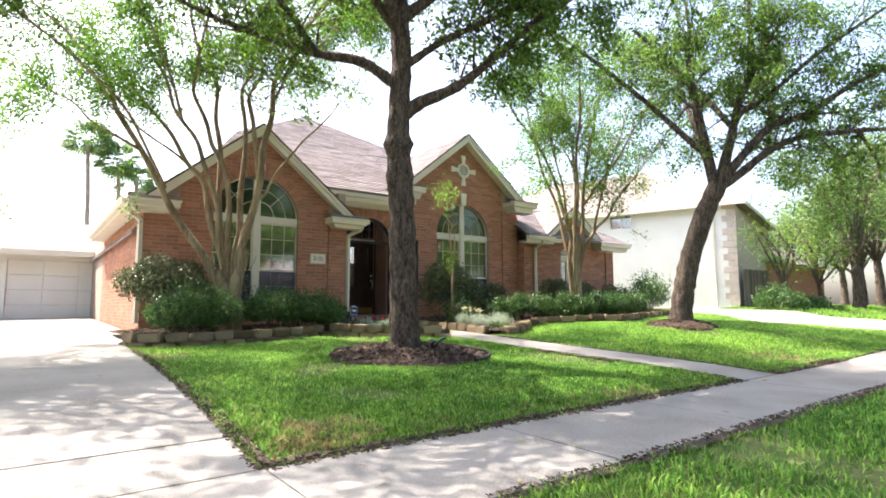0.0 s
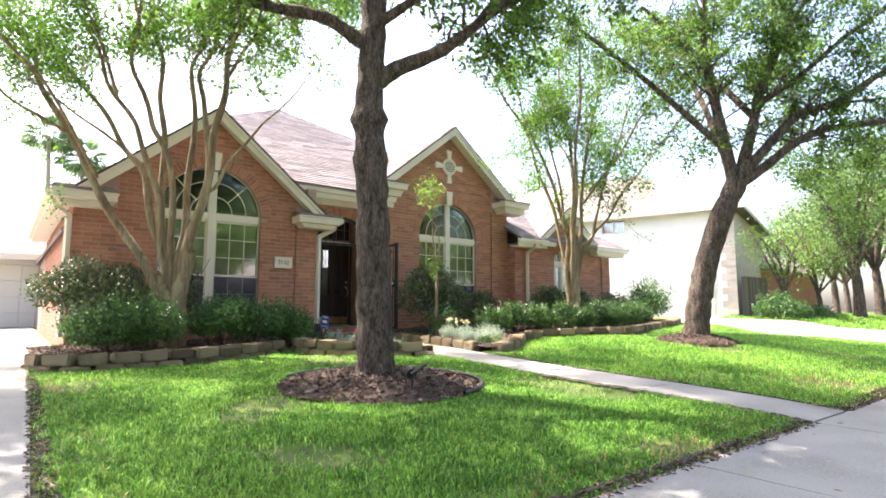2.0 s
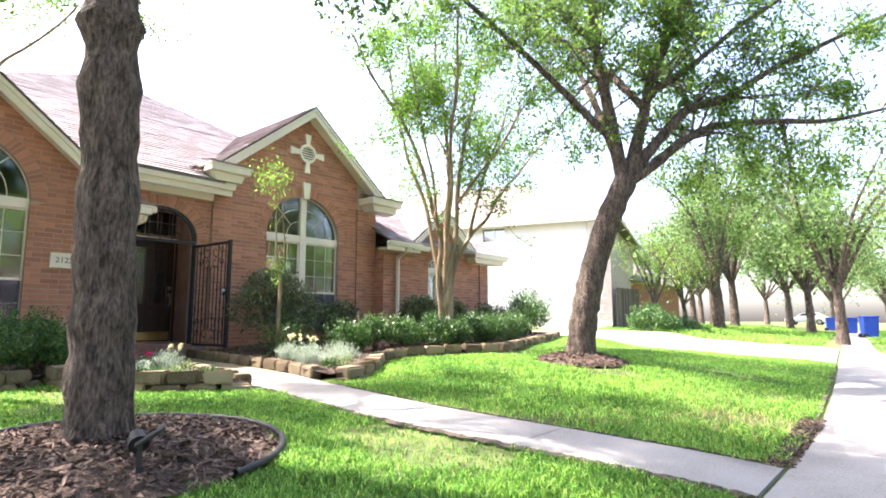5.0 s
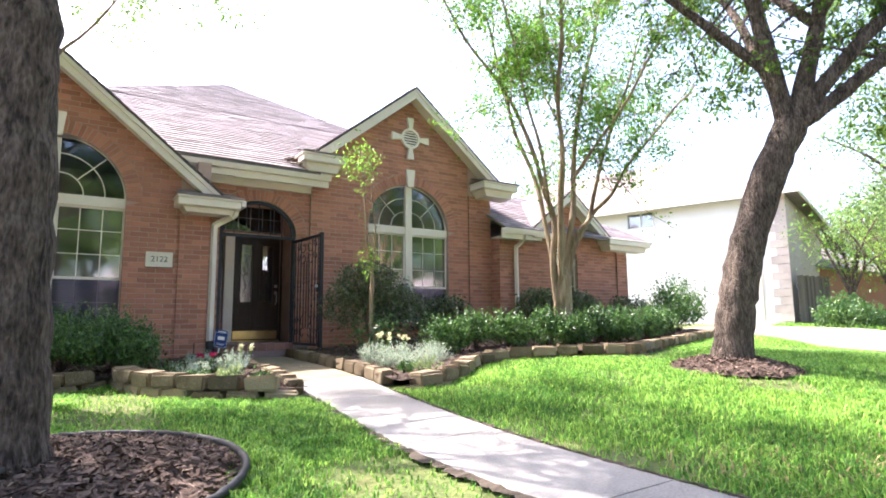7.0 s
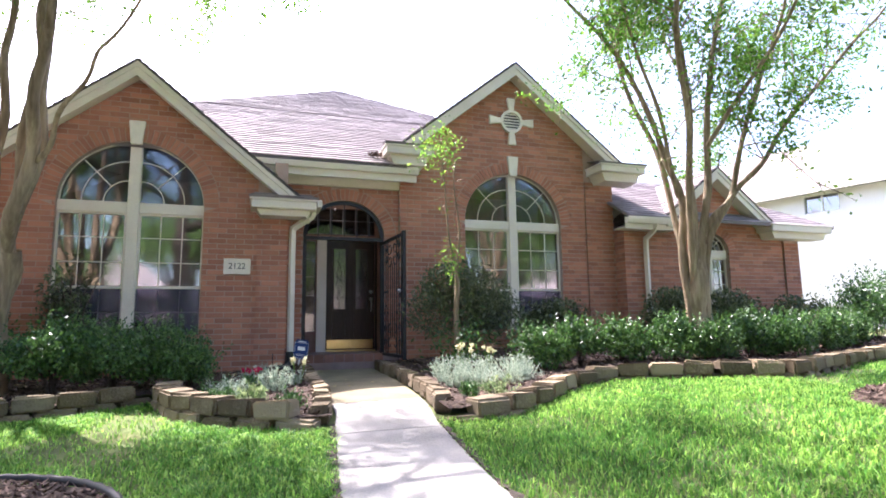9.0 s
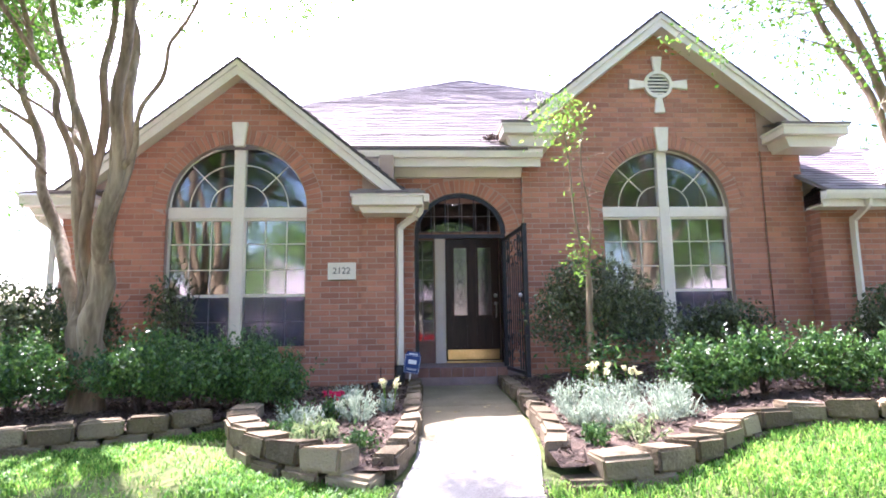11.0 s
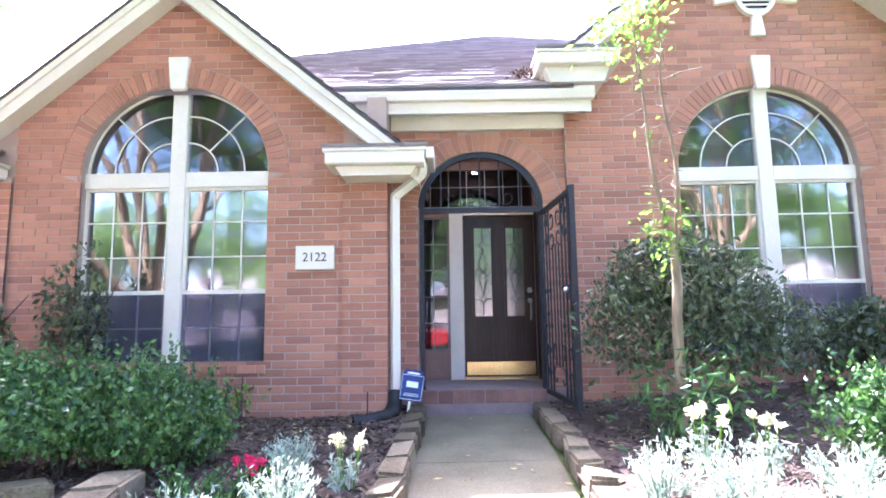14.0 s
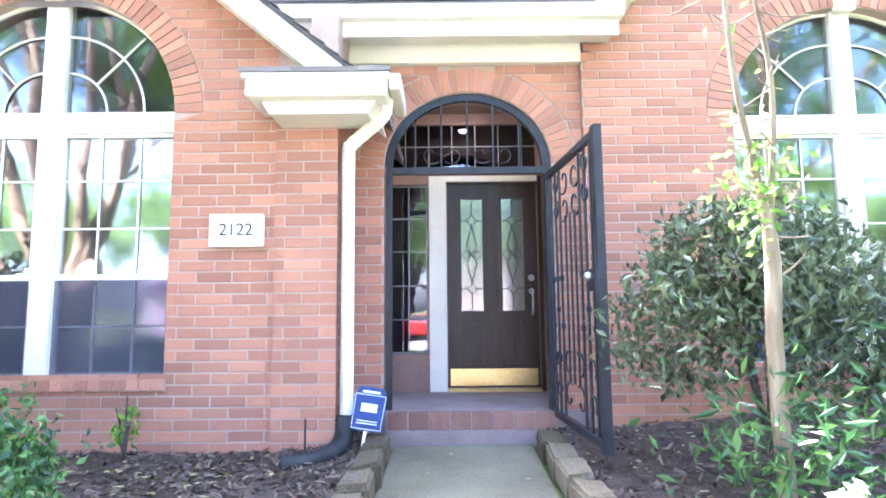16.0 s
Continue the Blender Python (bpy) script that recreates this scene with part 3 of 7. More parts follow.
block("pier", 12.1, 12.72, BY - 0.035, BY + 0.01, 0.5, 4.3, MORTAR, wall_b)
lay_bricks(wall_b, front(BY - 0.035), 12.1, 12.72, 0.82, 4.3, lambda z: [(12.1, 12.72)], None, 16)
wall_b2 = wall("wall", [(0, 0.5), (3.0, 0.5), (3.0, 4.4), (0, 4.4)], [], 0, 0.2)
wall_b2.matrix_basis = Matrix.Translation((12.72, BY - 0.03, 0)) @ pose(0, 0, 0, 0, 0, 90)
# wing C with its small gable
CX, CY, CAPEX = 14.82, 12.55, 4.5
WIN_C = (14.82, 0.42, 1.5, 2.95, 0.38, 0.2)
wall_c = wall("wall", [(12.72, 0.5), (17.1, 0.5), (17.1, 3.4), (CX + (CAPEX - 3.4) / SLOPE, 3.4), (CX, CAPEX), (CX - (CAPEX - 3.4) / SLOPE, 3.4), (12.72, 3.4)], [arch_outline(*WIN_C[:5])], CY, CY + 0.2)


def cut_c(z):
    st = [(12.72, 17.1)] if z < 3.38 else [(CX - (CAPEX - z) / SLOPE, CX + (CAPEX - z) / SLOPE)]
    ox, hw, z0, zs, ry, ring = WIN_C
    if z0 <= z <= zs:
        st = keep(st, ox - hw, ox + hw)
    elif zs < z < zs + ry + ring:
        k = math.sqrt(max(0.0, 1 - ((z - zs) / (ry + ring)) ** 2))
        st = keep(st, ox - (hw + ring) * k, ox + (hw + ring) * k)
    return st


lay_bricks(wall_c, front(CY), 12.72, 17.1, 0.9, CAPEX, cut_c, None, 17)
ring_bricks(wall_c, WIN_C[0], WIN_C[3], WIN_C[1], WIN_C[4], CY, 22, None, 0.19)
block("pier", 16.7, 17.11, CY - 0.04, CY + 0.01, 0.5, 3.25, MORTAR, wall_c)
lay_bricks(wall_c, front(CY - 0.04), 16.7, 17.11, 0.9, 3.25, lambda z: [(16.7, 17.11)], None, 18)
lay_bricks(wall_c, Matrix.Translation((12.72, 12.9, 0)) @ pose(0, 0, 0, 0, 0, -90), 0, 0.35, 0.9, 3.35, lambda z: [(0.0, 0.35)], None, 20)
# side and back walls that close the house
wall_l = wall("wall", [(0, 0.5), (7.0, 0.5), (7.0, 3.45), (0, 3.45)], [], 0, 0.2)
wall_l.matrix_basis = Matrix.Translation((2.0, AY + 7.0, 0)) @ pose(0, 0, 0, 0, 0, -90)
lay_bricks(wall_l, Matrix.Identity(4), 0, 7.0, 0.74, 3.45, lambda z: [(0.0, 7.0)], None, 19)
block("wall", 2.0, 17.1, 24.0, 24.2, 0.5, 3.4, MORTAR, house)
block("wall", 16.9, 17.1, CY + 0.2, 24.0, 0.5, 3.4, MORTAR, house)
block("wall", 2.0, 2.2, AY + 7.0, 24.0, 0.5, 3.4, MORTAR, house)
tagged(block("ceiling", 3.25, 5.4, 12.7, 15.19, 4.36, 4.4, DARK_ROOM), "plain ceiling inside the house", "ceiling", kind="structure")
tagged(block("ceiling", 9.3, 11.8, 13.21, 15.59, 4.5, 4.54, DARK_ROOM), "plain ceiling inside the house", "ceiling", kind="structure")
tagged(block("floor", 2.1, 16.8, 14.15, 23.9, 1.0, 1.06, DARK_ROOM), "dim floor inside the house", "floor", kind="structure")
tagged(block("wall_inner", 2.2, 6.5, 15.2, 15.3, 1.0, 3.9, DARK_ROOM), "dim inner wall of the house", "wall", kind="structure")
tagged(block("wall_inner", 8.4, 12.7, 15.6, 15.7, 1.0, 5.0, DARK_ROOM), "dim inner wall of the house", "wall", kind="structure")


# windows
def arched_window(name, cx, hw, z0, zs, ry, y, cols, parent, bar=0.16):
    """Cream mullion and transom, fanlight bars, sashes with thin bars, glass, and a screen over the lower sash."""
    w = new(name)
    w.parent = parent
    w["label"] = "arched window with cream mullion, fanlight and dark lower screens"
    yf = y + 0.075
    tr0, tr1 = zs - 0.12, zs + 0.04
    bm = bmesh.new()
    box(bm, cx - bar / 2, cx + bar / 2, yf - 0.02, yf + 0.09, z0, zs + ry, 0.008)
    part("mullion", bm, CREAM, w)
    for s in (-1, 1):
        a, b = sorted((cx + s * (bar / 2 + 0.001), cx + s * (hw + 0.012)))
        block("transom", a, b, yf - 0.012, yf + 0.08, tr0, tr1, CREAM, w, "", 0.006)
        a, b = sorted((cx + s * bar / 2, cx + s * hw))
        # frame round the lower light
        bm = bmesh.new()
        t = 0.028
        holed(bm, [(a, z0), (b, z0), (b, tr0), (a, tr0)], [[(a + t, z0 + t), (b - t, z0 + t), (b - t, tr0 - t), (a + t, tr0 - t)]], yf + 0.015, yf + 0.06)
        part("frame", bm, CREAM, w)
        mid = z0 + (tr0 - z0) * 0.40
        block("meeting_rail", a + t, b - t, yf + 0.012, yf + 0.05, mid - 0.02, mid + 0.02, CREAM, w)
        for k in range(1, cols):
            x = a + (b - a) * k / cols
            block("glazing_bar", x - 0.007, x + 0.007, yf + 0.028, yf + 0.036, z0 + t, tr0 - t, CREAM, w)
        for q in (0.2, 0.6, 0.8):
            z = z0 + (tr0 - z0) * q
            block("glazing_bar", a + t, b - t, yf + 0.0285, yf + 0.0365, z - 0.007, z + 0.007, CREAM, w)
        pane = block("pane", a + 0.01, b - 0.01, yf + 0.04, yf + 0.046, mid, tr0, GLASS, w)
        pane.visible_shadow = False
        sc = block("screen", a + 0.012, b - 0.012, yf + 0.006, yf + 0.009, z0 + 0.013, mid - 0.022, FLY_SCREEN, w, "grey insect screen")
        sc.visible_shadow = False
        low = block("pane", a + 0.01, b - 0.01, yf + 0.04, yf + 0.046, z0, mid, GLASS, w)
        low.visible_shadow = False
        # the quarter light above
        rx2, rz2 = hw - bar / 2, ry
        base = cx + s * bar / 2
        def quarter(f, n=14):
            return [(base + s * (hw * math.cos(t2) * f - bar / 2 * f if f < 0.99 else hw * math.cos(t2) - bar / 2), tr1 + (zs + ry - tr1) * f * math.sin(t2)) for t2 in np.linspace(0, math.acos(bar / 2 / hw), n)]
        arc = quarter(1.0)
        outline = [(base, tr1)] + arc
        bm = bmesh.new()
        face = [bm.verts.new((x, yf + 0.042, z)) for x, z in outline]
        bm.faces.new(face)
        bmesh.ops.solidify(bm, geom=bm.faces[:], thickness=0.005)
        pane = part("pane", bm, GLASS, w)
        pane.visible_shadow = False
        tubes("frame", [([(x, yf + 0.035, z) for x, z in arc], [0.024] * len(arc))], CREAM, w, 6)
        for f in (0.36, 0.68):
            line = [(base + s * rx2 * f * math.cos(t2), yf + 0.03, tr1 + (zs + ry - tr1) * f * math.sin(t2)) for t2 in np.linspace(0, math.pi / 2, 14)]
            tubes("glazing_bar", [(line, [0.009] * 14)], CREAM, w, 6)
        ang = math.radians(45)
        tubes("glazing_bar", [([(base + s * rx2 * f * math.cos(ang), yf + 0.03, tr1 + (zs + ry - tr1) * f * math.sin(ang)) for f in (0.36, 0.94)], [0.009, 0.009])], CREAM, w, 6)
    # brick sill
    n = int(2 * hw / 0.085)
    wide = (2 * hw + 0.04) / n
    bm = bmesh.new()
    box(bm, 0.004, wide - 0.004, y - 0.035, y + 0.09, z0 - 0.085, z0 - 0.008, 0.003)
    first = part("sill_brick", bm, BRICK_PIECE, w)
    first.matrix_basis = Matrix.Translation((cx - hw - 0.02, 0, 0))
    for k in range(1, n):
        ob = new("sill_brick", first.data)
        ob.parent = w
        ob.matrix_basis = Matrix.Translation((cx - hw - 0.02 + wide * k, 0, 0))
    block("sill_bed", cx - hw - 0.02, cx + hw + 0.02, y - 0.025, y + 0.1, z0 - 0.09, z0 - 0.012, MORTAR, w)
    block("sill_trim", cx - hw, cx + hw, yf - 0.03, yf + 0.06, z0 - 0.008, z0 + 0.012, CREAM, w)
    return w


arched_window("window", *WIN_A[:5], AY, 3, house)
arched_window("window", *WIN_B[:5], BY, 3, house)
arched_window("window", *WIN_C[:5], CY, 2, house, 0.08)


def keystone(cx, z0, z1, wb, wt, y, name="keystone"):
    bm = bmesh.new()
    prism(bm, [(cx - wb / 2, z0), (cx + wb / 2, z0), (cx + wt / 2, z1), (cx - wt / 2, z1)], y - 0.055, y + 0.02)
    bmesh.ops.bevel(bm, geom=bm.edges[:], offset=0.008, segments=2, affect="EDGES")
    part(name, bm, CAST_STONE, house, "pale cast stone keystone")


keystone(4.31, 4.22, 4.57, 0.15, 0.22, AY)
keystone(10.56, 4.30, 4.68, 0.15, 0.22, BY)

# round gable vent with four flared arms
vent = new("gable_vent")
vent.parent = house
vent["label"] = "round louvred vent with four pale stone arms"
VX, VZ = 10.56, 5.37
n = 28
bm = bmesh.new()
holed(bm, [(VX + 0.225 * math.cos(a), VZ + 0.225 * math.sin(a)) for a in np.linspace(0, 2 * math.pi, n, False)], [[(VX + 0.175 * math.cos(a), VZ + 0.175 * math.sin(a)) for a in np.linspace(0, 2 * math.pi, n, False)]], BY - 0.06, BY + 0.02)
part("ring", bm, CAST_STONE, vent)
# black sheet behind the slats, painting the dark of the shaded gaps
bm = bmesh.new()
prism(bm, [(VX + 0.176 * math.cos(a), VZ + 0.176 * math.sin(a)) for a in np.linspace(0, 2 * math.pi, n, False)], BY - 0.012, BY + 0.01)
part("backing", bm, IRON, vent)
for k in range(6):
    z = VZ - 0.14 + k * 0.056
    hw = math.sqrt(max(0.0, 0.176**2 - (z - VZ) ** 2))
    bm = bmesh.new()
    prism(bm, [(-0.045, z - 0.016), (-0.038, z - 0.020), (-0.012, z + 0.018), (-0.018, z + 0.021)], 0, 2 * hw)
    bmesh.ops.transform(bm, matrix=Matrix.Translation((VX + hw, BY, 0)) @ pose(0, 0, 0, 0, 0, 90), verts=bm.verts)
    part("slat", bm, CREAM, vent)
for k in range(4):
    bm = bmesh.new()
    prism(bm, [(-0.05, 0.215), (0.05, 0.215), (0.085, 0.46), (-0.085, 0.46)], -0.055, 0.02)
    bmesh.ops.bevel(bm, geom=bm.edges[:], offset=0.008, segments=2, affect="EDGES")
    bmesh.ops.transform(bm, matrix=Matrix.Translation((VX, BY, VZ)) @ pose(0, 0, 0, 0, 90 * k, 0), verts=bm.verts)
    part("arm", bm, CAST_STONE, vent)


# ---- roofs ----


def shingled(name, a, b, c, d, thick=0.05, seed=1):
    """A roof plane: a-b the eave, d-c the top edge, with laid courses of tabs."""
    a, b, c, d = (Vector(p) for p in (a, b, c, d))
    bm = bmesh.new()
    slab(bm, [a, b, c, d] if (c - d).length > 0.01 else [a, b, c], thick)
    bmesh.ops.recalc_face_normals(bm, faces=bm.faces)
    roof = part(name, bm, SHINGLE, house)
    rng = np.random.default_rng(seed)
    nrm = (b - a).cross(d - a).normalized()
    if nrm.z < 0:
        nrm = -nrm
    along = (b - a).normalized()
    rise = nrm.cross(along)
    if rise.z < 0:
        rise = -rise
    run = (d - a).dot(rise)
    vs, qs, at = [], [], 0
    k, pitch = 0, 0.14
    while k * pitch < run:
        s0, s1 = k * pitch / run, min(1.0, (k + 1.12) * pitch / run)
        l0, r0 = a.lerp(d, s0), b.lerp(c, s0)
        l1, r1 = a.lerp(d, s1), b.lerp(c, s1)
        ua, ub = (l0 - a).dot(along), (r0 - a).dot(along)
        va, vb = (l1 - a).dot(along), (r1 - a).dot(along)
        u = min(ua, va) - rng.uniform(0, 0.3)
        while u < max(ub, vb):
            w = rng.uniform(0.3, 0.5)
            p = [(max(u + 0.003, ua), 0), (min(u + w, ub), 0), (min(u + w, vb), 1), (max(u + 0.003, va), 1)]
            u += w
            if p[1][0] - p[0][0] < 0.02 or p[2][0] - p[3][0] < 0.01:
                continue
            lift = rng.uniform(0.018, 0.024)
            base = a + rise * (k * pitch)
            quad = [base + along * q[0] + rise * (q[1] * min(1.12 * pitch, run - k * pitch)) + nrm * (lift if q[1] == 0 else 0.003) for q in p]
            vs += [*quad, quad[0] - nrm * lift, quad[1] - nrm * lift]
            qs += [(at, at + 1, at + 2, at + 3), (at + 4, at + 5, at + 1, at)]
            at += 6
        k += 1
    if vs:
        tagged(arrays("shingles", np.array([tuple(v) for v in vs]), qs, SHINGLE, roof), kind="stuff")
    return roof


def gable_roof(cx, apex, y0, y1, half, slope, seed):
    """Two planes from a ridge, with fascia boards and soffit along the front slopes."""
    ez = apex - slope * half
    for s in (-1, 1):
        e0, e1 = (cx + s * half, y0, ez), (cx + s * half, y1, ez)
        r0, r1 = (cx, y0, apex), (cx, y1, apex)
        shingled("roof", e0, e1, r1, r0, 0.05, seed=seed + s)
        # rake board with its moulding and soffit
        x1, z1 = cx + s * (half - 0.02), apex - slope * (half - 0.02) - 0.045
        for name, drop0, drop1, ya, yb in (("drip_edge", -0.043, -0.006, y0 - 0.022, y0 - 0.001), ("rake_board", 0.0, 0.205, y0 + 0.015, y0 + 0.045), ("rake_moulding", -0.004, 0.075, y0 - 0.012, y0 + 0.014), ("soffit", 0.165, 0.19, y0 + 0.046, y0 + 0.34)):
            bm = bmesh.new()
            top = apex - 0.045
            prism(bm, [(cx, top - drop0), (x1, z1 - drop0), (x1, z1 - drop1), (cx, top - drop1)], ya, yb)
            bmesh.ops.recalc_face_normals(bm, faces=bm.faces)
            part(name, bm, DRIP_EDGE if name == "drip_edge" else CREAM, house)


gable_roof(4.30, 5.45, 12.23, 18.0, 2.52, 0.82, 21)
gable_roof(BX, 6.45, 12.60, 18.0, 2.50, SLOPE, 31)
gable_roof(CX, 4.66, 12.25, 14.5, 1.42, SLOPE, 41)
# the main hipped roof
PEAK = (8.1, 19.2, 8.3)
HIP_L, HIP_R = (4.7, 15.8, 6.24), (11.5, 15.8, 6.24)
LOW_L, LOW_R = (3.8, 13.2, 4.664), (11.5, 13.2, 4.664)
shingled("roof", (3.8, 12.50, 4.24), (8.4, 12.50, 4.24), (8.4, 13.2, 4.664), LOW_L, 0.05, seed=51)
shingled("roof", LOW_L, LOW_R, HIP_R, HIP_L, 0.05, seed=59)
shingled("roof", HIP_L, HIP_R, PEAK, PEAK, 0.05, seed=60)
shingled("roof", (1.9, 24.6, 2.9), (1.9, 13.2, 2.9), PEAK, PEAK, 0.05, seed=52)
shingled("roof", (1.9, 13.2, 2.9), LOW_L, HIP_L, HIP_L, 0.05, seed=61)
shingled("roof", (1.9, 13.2, 2.9), HIP_L, PEAK, PEAK, 0.05, seed=62)
shingled("roof", LOW_R, (12.4, 24.6, 4.2), HIP_R, HIP_R, 0.05, seed=63)
shingled("roof", HIP_R, (12.4, 24.6, 4.2), PEAK, PEAK, 0.05, seed=53)
shingled("roof", (12.4, 24.6, 4.2), (1.9, 24.6, 2.9), PEAK, PEAK, 0.05, seed=54)
# the wing roof
shingled("roof", (12.6, 12.15, 3.52), (17.75, 12.15, 3.52), (15.9, 14.5, 4.86), (12.6, 14.5, 4.86), 0.05, seed=56)
shingled("roof", (17.75, 12.15, 3.52), (17.75, 24.0, 3.52), (15.9, 22.0, 4.86), (15.9, 14.5, 4.86), 0.05, seed=57)
shingled("roof", (15.9, 24.0, 4.6), (12.6, 24.0, 4.6), (12.6, 14.5, 4.86), (15.9, 14.5, 4.86), 0.05, seed=58)


def gutter(x0, x1, y0, y1, z, name="gutter"):
    """A box gutter with an ogee front, running along x, its front at y0."""
    bm = bmesh.new()
    prof = [(y0 + 0.03, z - 0.12), (y0 + 0.004, z - 0.05), (y0, z - 0.015), (y0, z), (y0 + 0.012, z), (y0 + 0.018, z - 0.03), (y1, z - 0.03), (y1, z - 0.12)]
    a = [bm.verts.new((x0, p, q)) for p, q in prof]
    b = [bm.verts.new((x1, p, q)) for p, q in prof]
    bm.faces.new(a)
    bm.faces.new(b[::-1])
    for i in range(len(prof)):
        j = (i + 1) % len(prof)
        bm.faces.new((a[i], b[i], b[j], a[j]))
    bmesh.ops.recalc_face_normals(bm, faces=bm.faces)
    return part(name, bm, CREAM, house, "cream ogee gutter")


# the entry eave: gutter, fascia, soffit and frieze
gutter(5.7, 8.62, 12.50, 12.60, 4.22)
block("fascia", 5.7, 8.60, 12.601, 12.63, 3.98, 4.22, CREAM, house)
block("soffit", 5.7, 8.60, 12.631, EY - 0.011, 4.06, 4.08, CREAM, house)
bm = bmesh.new()
prism(bm, [(5.9, 3.90), (8.45, 3.90), (8.52, 4.06), (5.9, 4.06)], EY - 0.07, EY - 0.012)
part("frieze", bm, CREAM, house)


# dead leaves caught in the valley beside the second gable
debris = thing("leaf_debris", "clump of dark dead leaves caught in the roof valley", "leaves")
drng = np.random.default_rng(71)
leaves("dead_leaves", np.array((7.93, 12.72, 4.45)) + drng.normal(size=(110, 3)) * (0.09, 0.07, 0.022), 0.055, CHIP, debris, 72, 0.0, 0.5)


def eave_return(x0, x1, y0, yw, z0, z1, roof=True):
    """A boxed eave end: gutter-like cornice, narrower frieze below, small shingled top."""
    block("cornice", x0, x1, y0, yw - 0.012, z1 - 0.15, z1, CREAM, house, "cream boxed eave return", 0.012)
    block("cornice_lip", x0 - 0.02, x1 + 0.02, y0 - 0.02, yw - 0.012, z1 - 0.035, z1 + 0.004, CREAM, house, "", 0.008)
    cx = (x0 + x1) / 2
    bm = bmesh.new()
    prism(bm, [(x0 + 0.14, z0), (x1 - 0.14, z0), (x1 - 0.08, z1 - 0.151), (x0 + 0.08, z1 - 0.151)], y0 + 0.1, yw - 0.012)
    part("frieze", bm, CREAM, house)
    if roof:
        shingled("roof", (x0 - 0.03, y0 - 0.03, z1 + 0.012), (x1 + 0.03, y0 - 0.03, z1 + 0.012), (x1 - 0.05, yw, z1 + 0.16), (x0 + 0.05, yw, z1 + 0.16), 0.01, seed=61)


eave_return(5.92, 6.86, 12.02, AY, 3.20, 3.44)
eave_return(1.66, 2.6, 12.02, AY, 3.20, 3.44)
eave_return(12.15, 13.15, 12.35, BY, 4.24, 4.55)
eave_return(8.02, 8.85, 12.35, BY, 4.24, 4.55)
eave_return(16.0, 17.65, 12.12, CY, 3.24, 3.52, False)
gutter(12.5, 13.7, 12.08, 12.18, 3.50)
block("fascia", 12.5, 13.7, 12.181, 12.21, 3.28, 3.50, CREAM, house)
block("soffit", 12.5, 13.7, 12.211, CY - 0.012, 3.30, 3.32, CREAM, house)
gutter(13.4, 14.0, 12.09, 12.19, 3.47)
# side gutter at the driveway and the return gutter over the entry corner
side = gutter(0, 7.2, 0, 0.1, 3.46)
side.matrix_basis = Matrix.Translation((1.56, 19.4, 0)) @ pose(0, 0, 0, 0, 0, -90)
block("soffit", 1.66, 1.98, 12.5, 19.4, 3.26, 3.28, CREAM, house)
block("fascia", 1.662, 1.69, 12.5, 19.4, 3.281, 3.46, CREAM, house)
block("gutter", 6.87, 6.95, 12.05, 12.60, 3.34, 3.45, CREAM, house, "cream gutter at the entry corner", 0.01)


def downspout(points, label):
    bm = bmesh.new()
    line = smooth_line(points, 4)
    v, q = tube_arrays(line, [0.052] * len(line), 4)
    ob = arrays("downspout", v, q, CREAM, house)
    ob["label"] = label
    return ob


downspout([(6.84, 12.25, 3.38), (6.83, 12.26, 3.28), (6.80, 12.28, 3.22), (6.64, 12.38, 3.12), (6.56, 12.42, 3.06), (6.545, 12.43, 2.98), (6.545, 12.43, 2.2), (6.545, 12.43, 1.4), (6.545, 12.43, 1.0)], "cream downspout with a bend at the top")
downspout([(13.15, 12.14, 3.40), (13.15, 12.2, 3.28), (13.15, 12.42, 3.16), (13.15, 12.47, 3.05), (13.15, 12.47, 2.0), (13.15, 12.47, 1.0)], "cream downspout with a bend at the top")
downspout([(1.7, 12.35, 3.36), (1.72, 12.35, 3.2), (1.9, 12.36, 3.06), (1.93, 12.36, 2.9), (1.93, 12.36, 2.0), (1.93, 12.36, 1.0)], "cream downspout with a bend at the top")

# ---- the porch and the front door ----
PY = 14.0
FLOOR = 1.09
porch = thing("porch", "shaded brick porch with a low brick step", "porch", kind="structure")
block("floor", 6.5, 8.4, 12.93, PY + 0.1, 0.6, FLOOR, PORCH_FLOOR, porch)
for k in range(8):
    x = 6.78 + k * 0.1625
    block("step_brick", x + 0.005, x + 0.1575, 12.86, 12.929, 0.965, FLOOR + 0.004, PORCH_BRICK, porch, "", 0.004)
block("step_bed", 6.77, 8.09, 12.865, 12.928, 0.6, FLOOR - 0.002, PORCH_FLOOR, porch)
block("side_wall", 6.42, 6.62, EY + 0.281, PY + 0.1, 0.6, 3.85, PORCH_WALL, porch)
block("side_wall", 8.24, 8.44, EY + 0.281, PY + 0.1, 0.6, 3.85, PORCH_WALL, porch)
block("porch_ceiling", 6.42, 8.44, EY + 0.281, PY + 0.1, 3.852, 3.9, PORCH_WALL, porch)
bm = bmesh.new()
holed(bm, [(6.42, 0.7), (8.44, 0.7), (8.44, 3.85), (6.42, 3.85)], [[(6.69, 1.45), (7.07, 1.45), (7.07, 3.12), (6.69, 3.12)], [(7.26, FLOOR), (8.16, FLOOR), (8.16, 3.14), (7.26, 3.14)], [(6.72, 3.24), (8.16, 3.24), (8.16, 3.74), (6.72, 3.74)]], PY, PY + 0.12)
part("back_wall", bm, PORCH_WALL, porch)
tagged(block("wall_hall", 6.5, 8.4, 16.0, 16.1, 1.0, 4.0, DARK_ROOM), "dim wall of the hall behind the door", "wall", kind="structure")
block("casing", 7.085, 7.255, PY - 0.03, PY - 0.001, FLOOR, 3.20, CREAM, porch, "pale grey door casing")
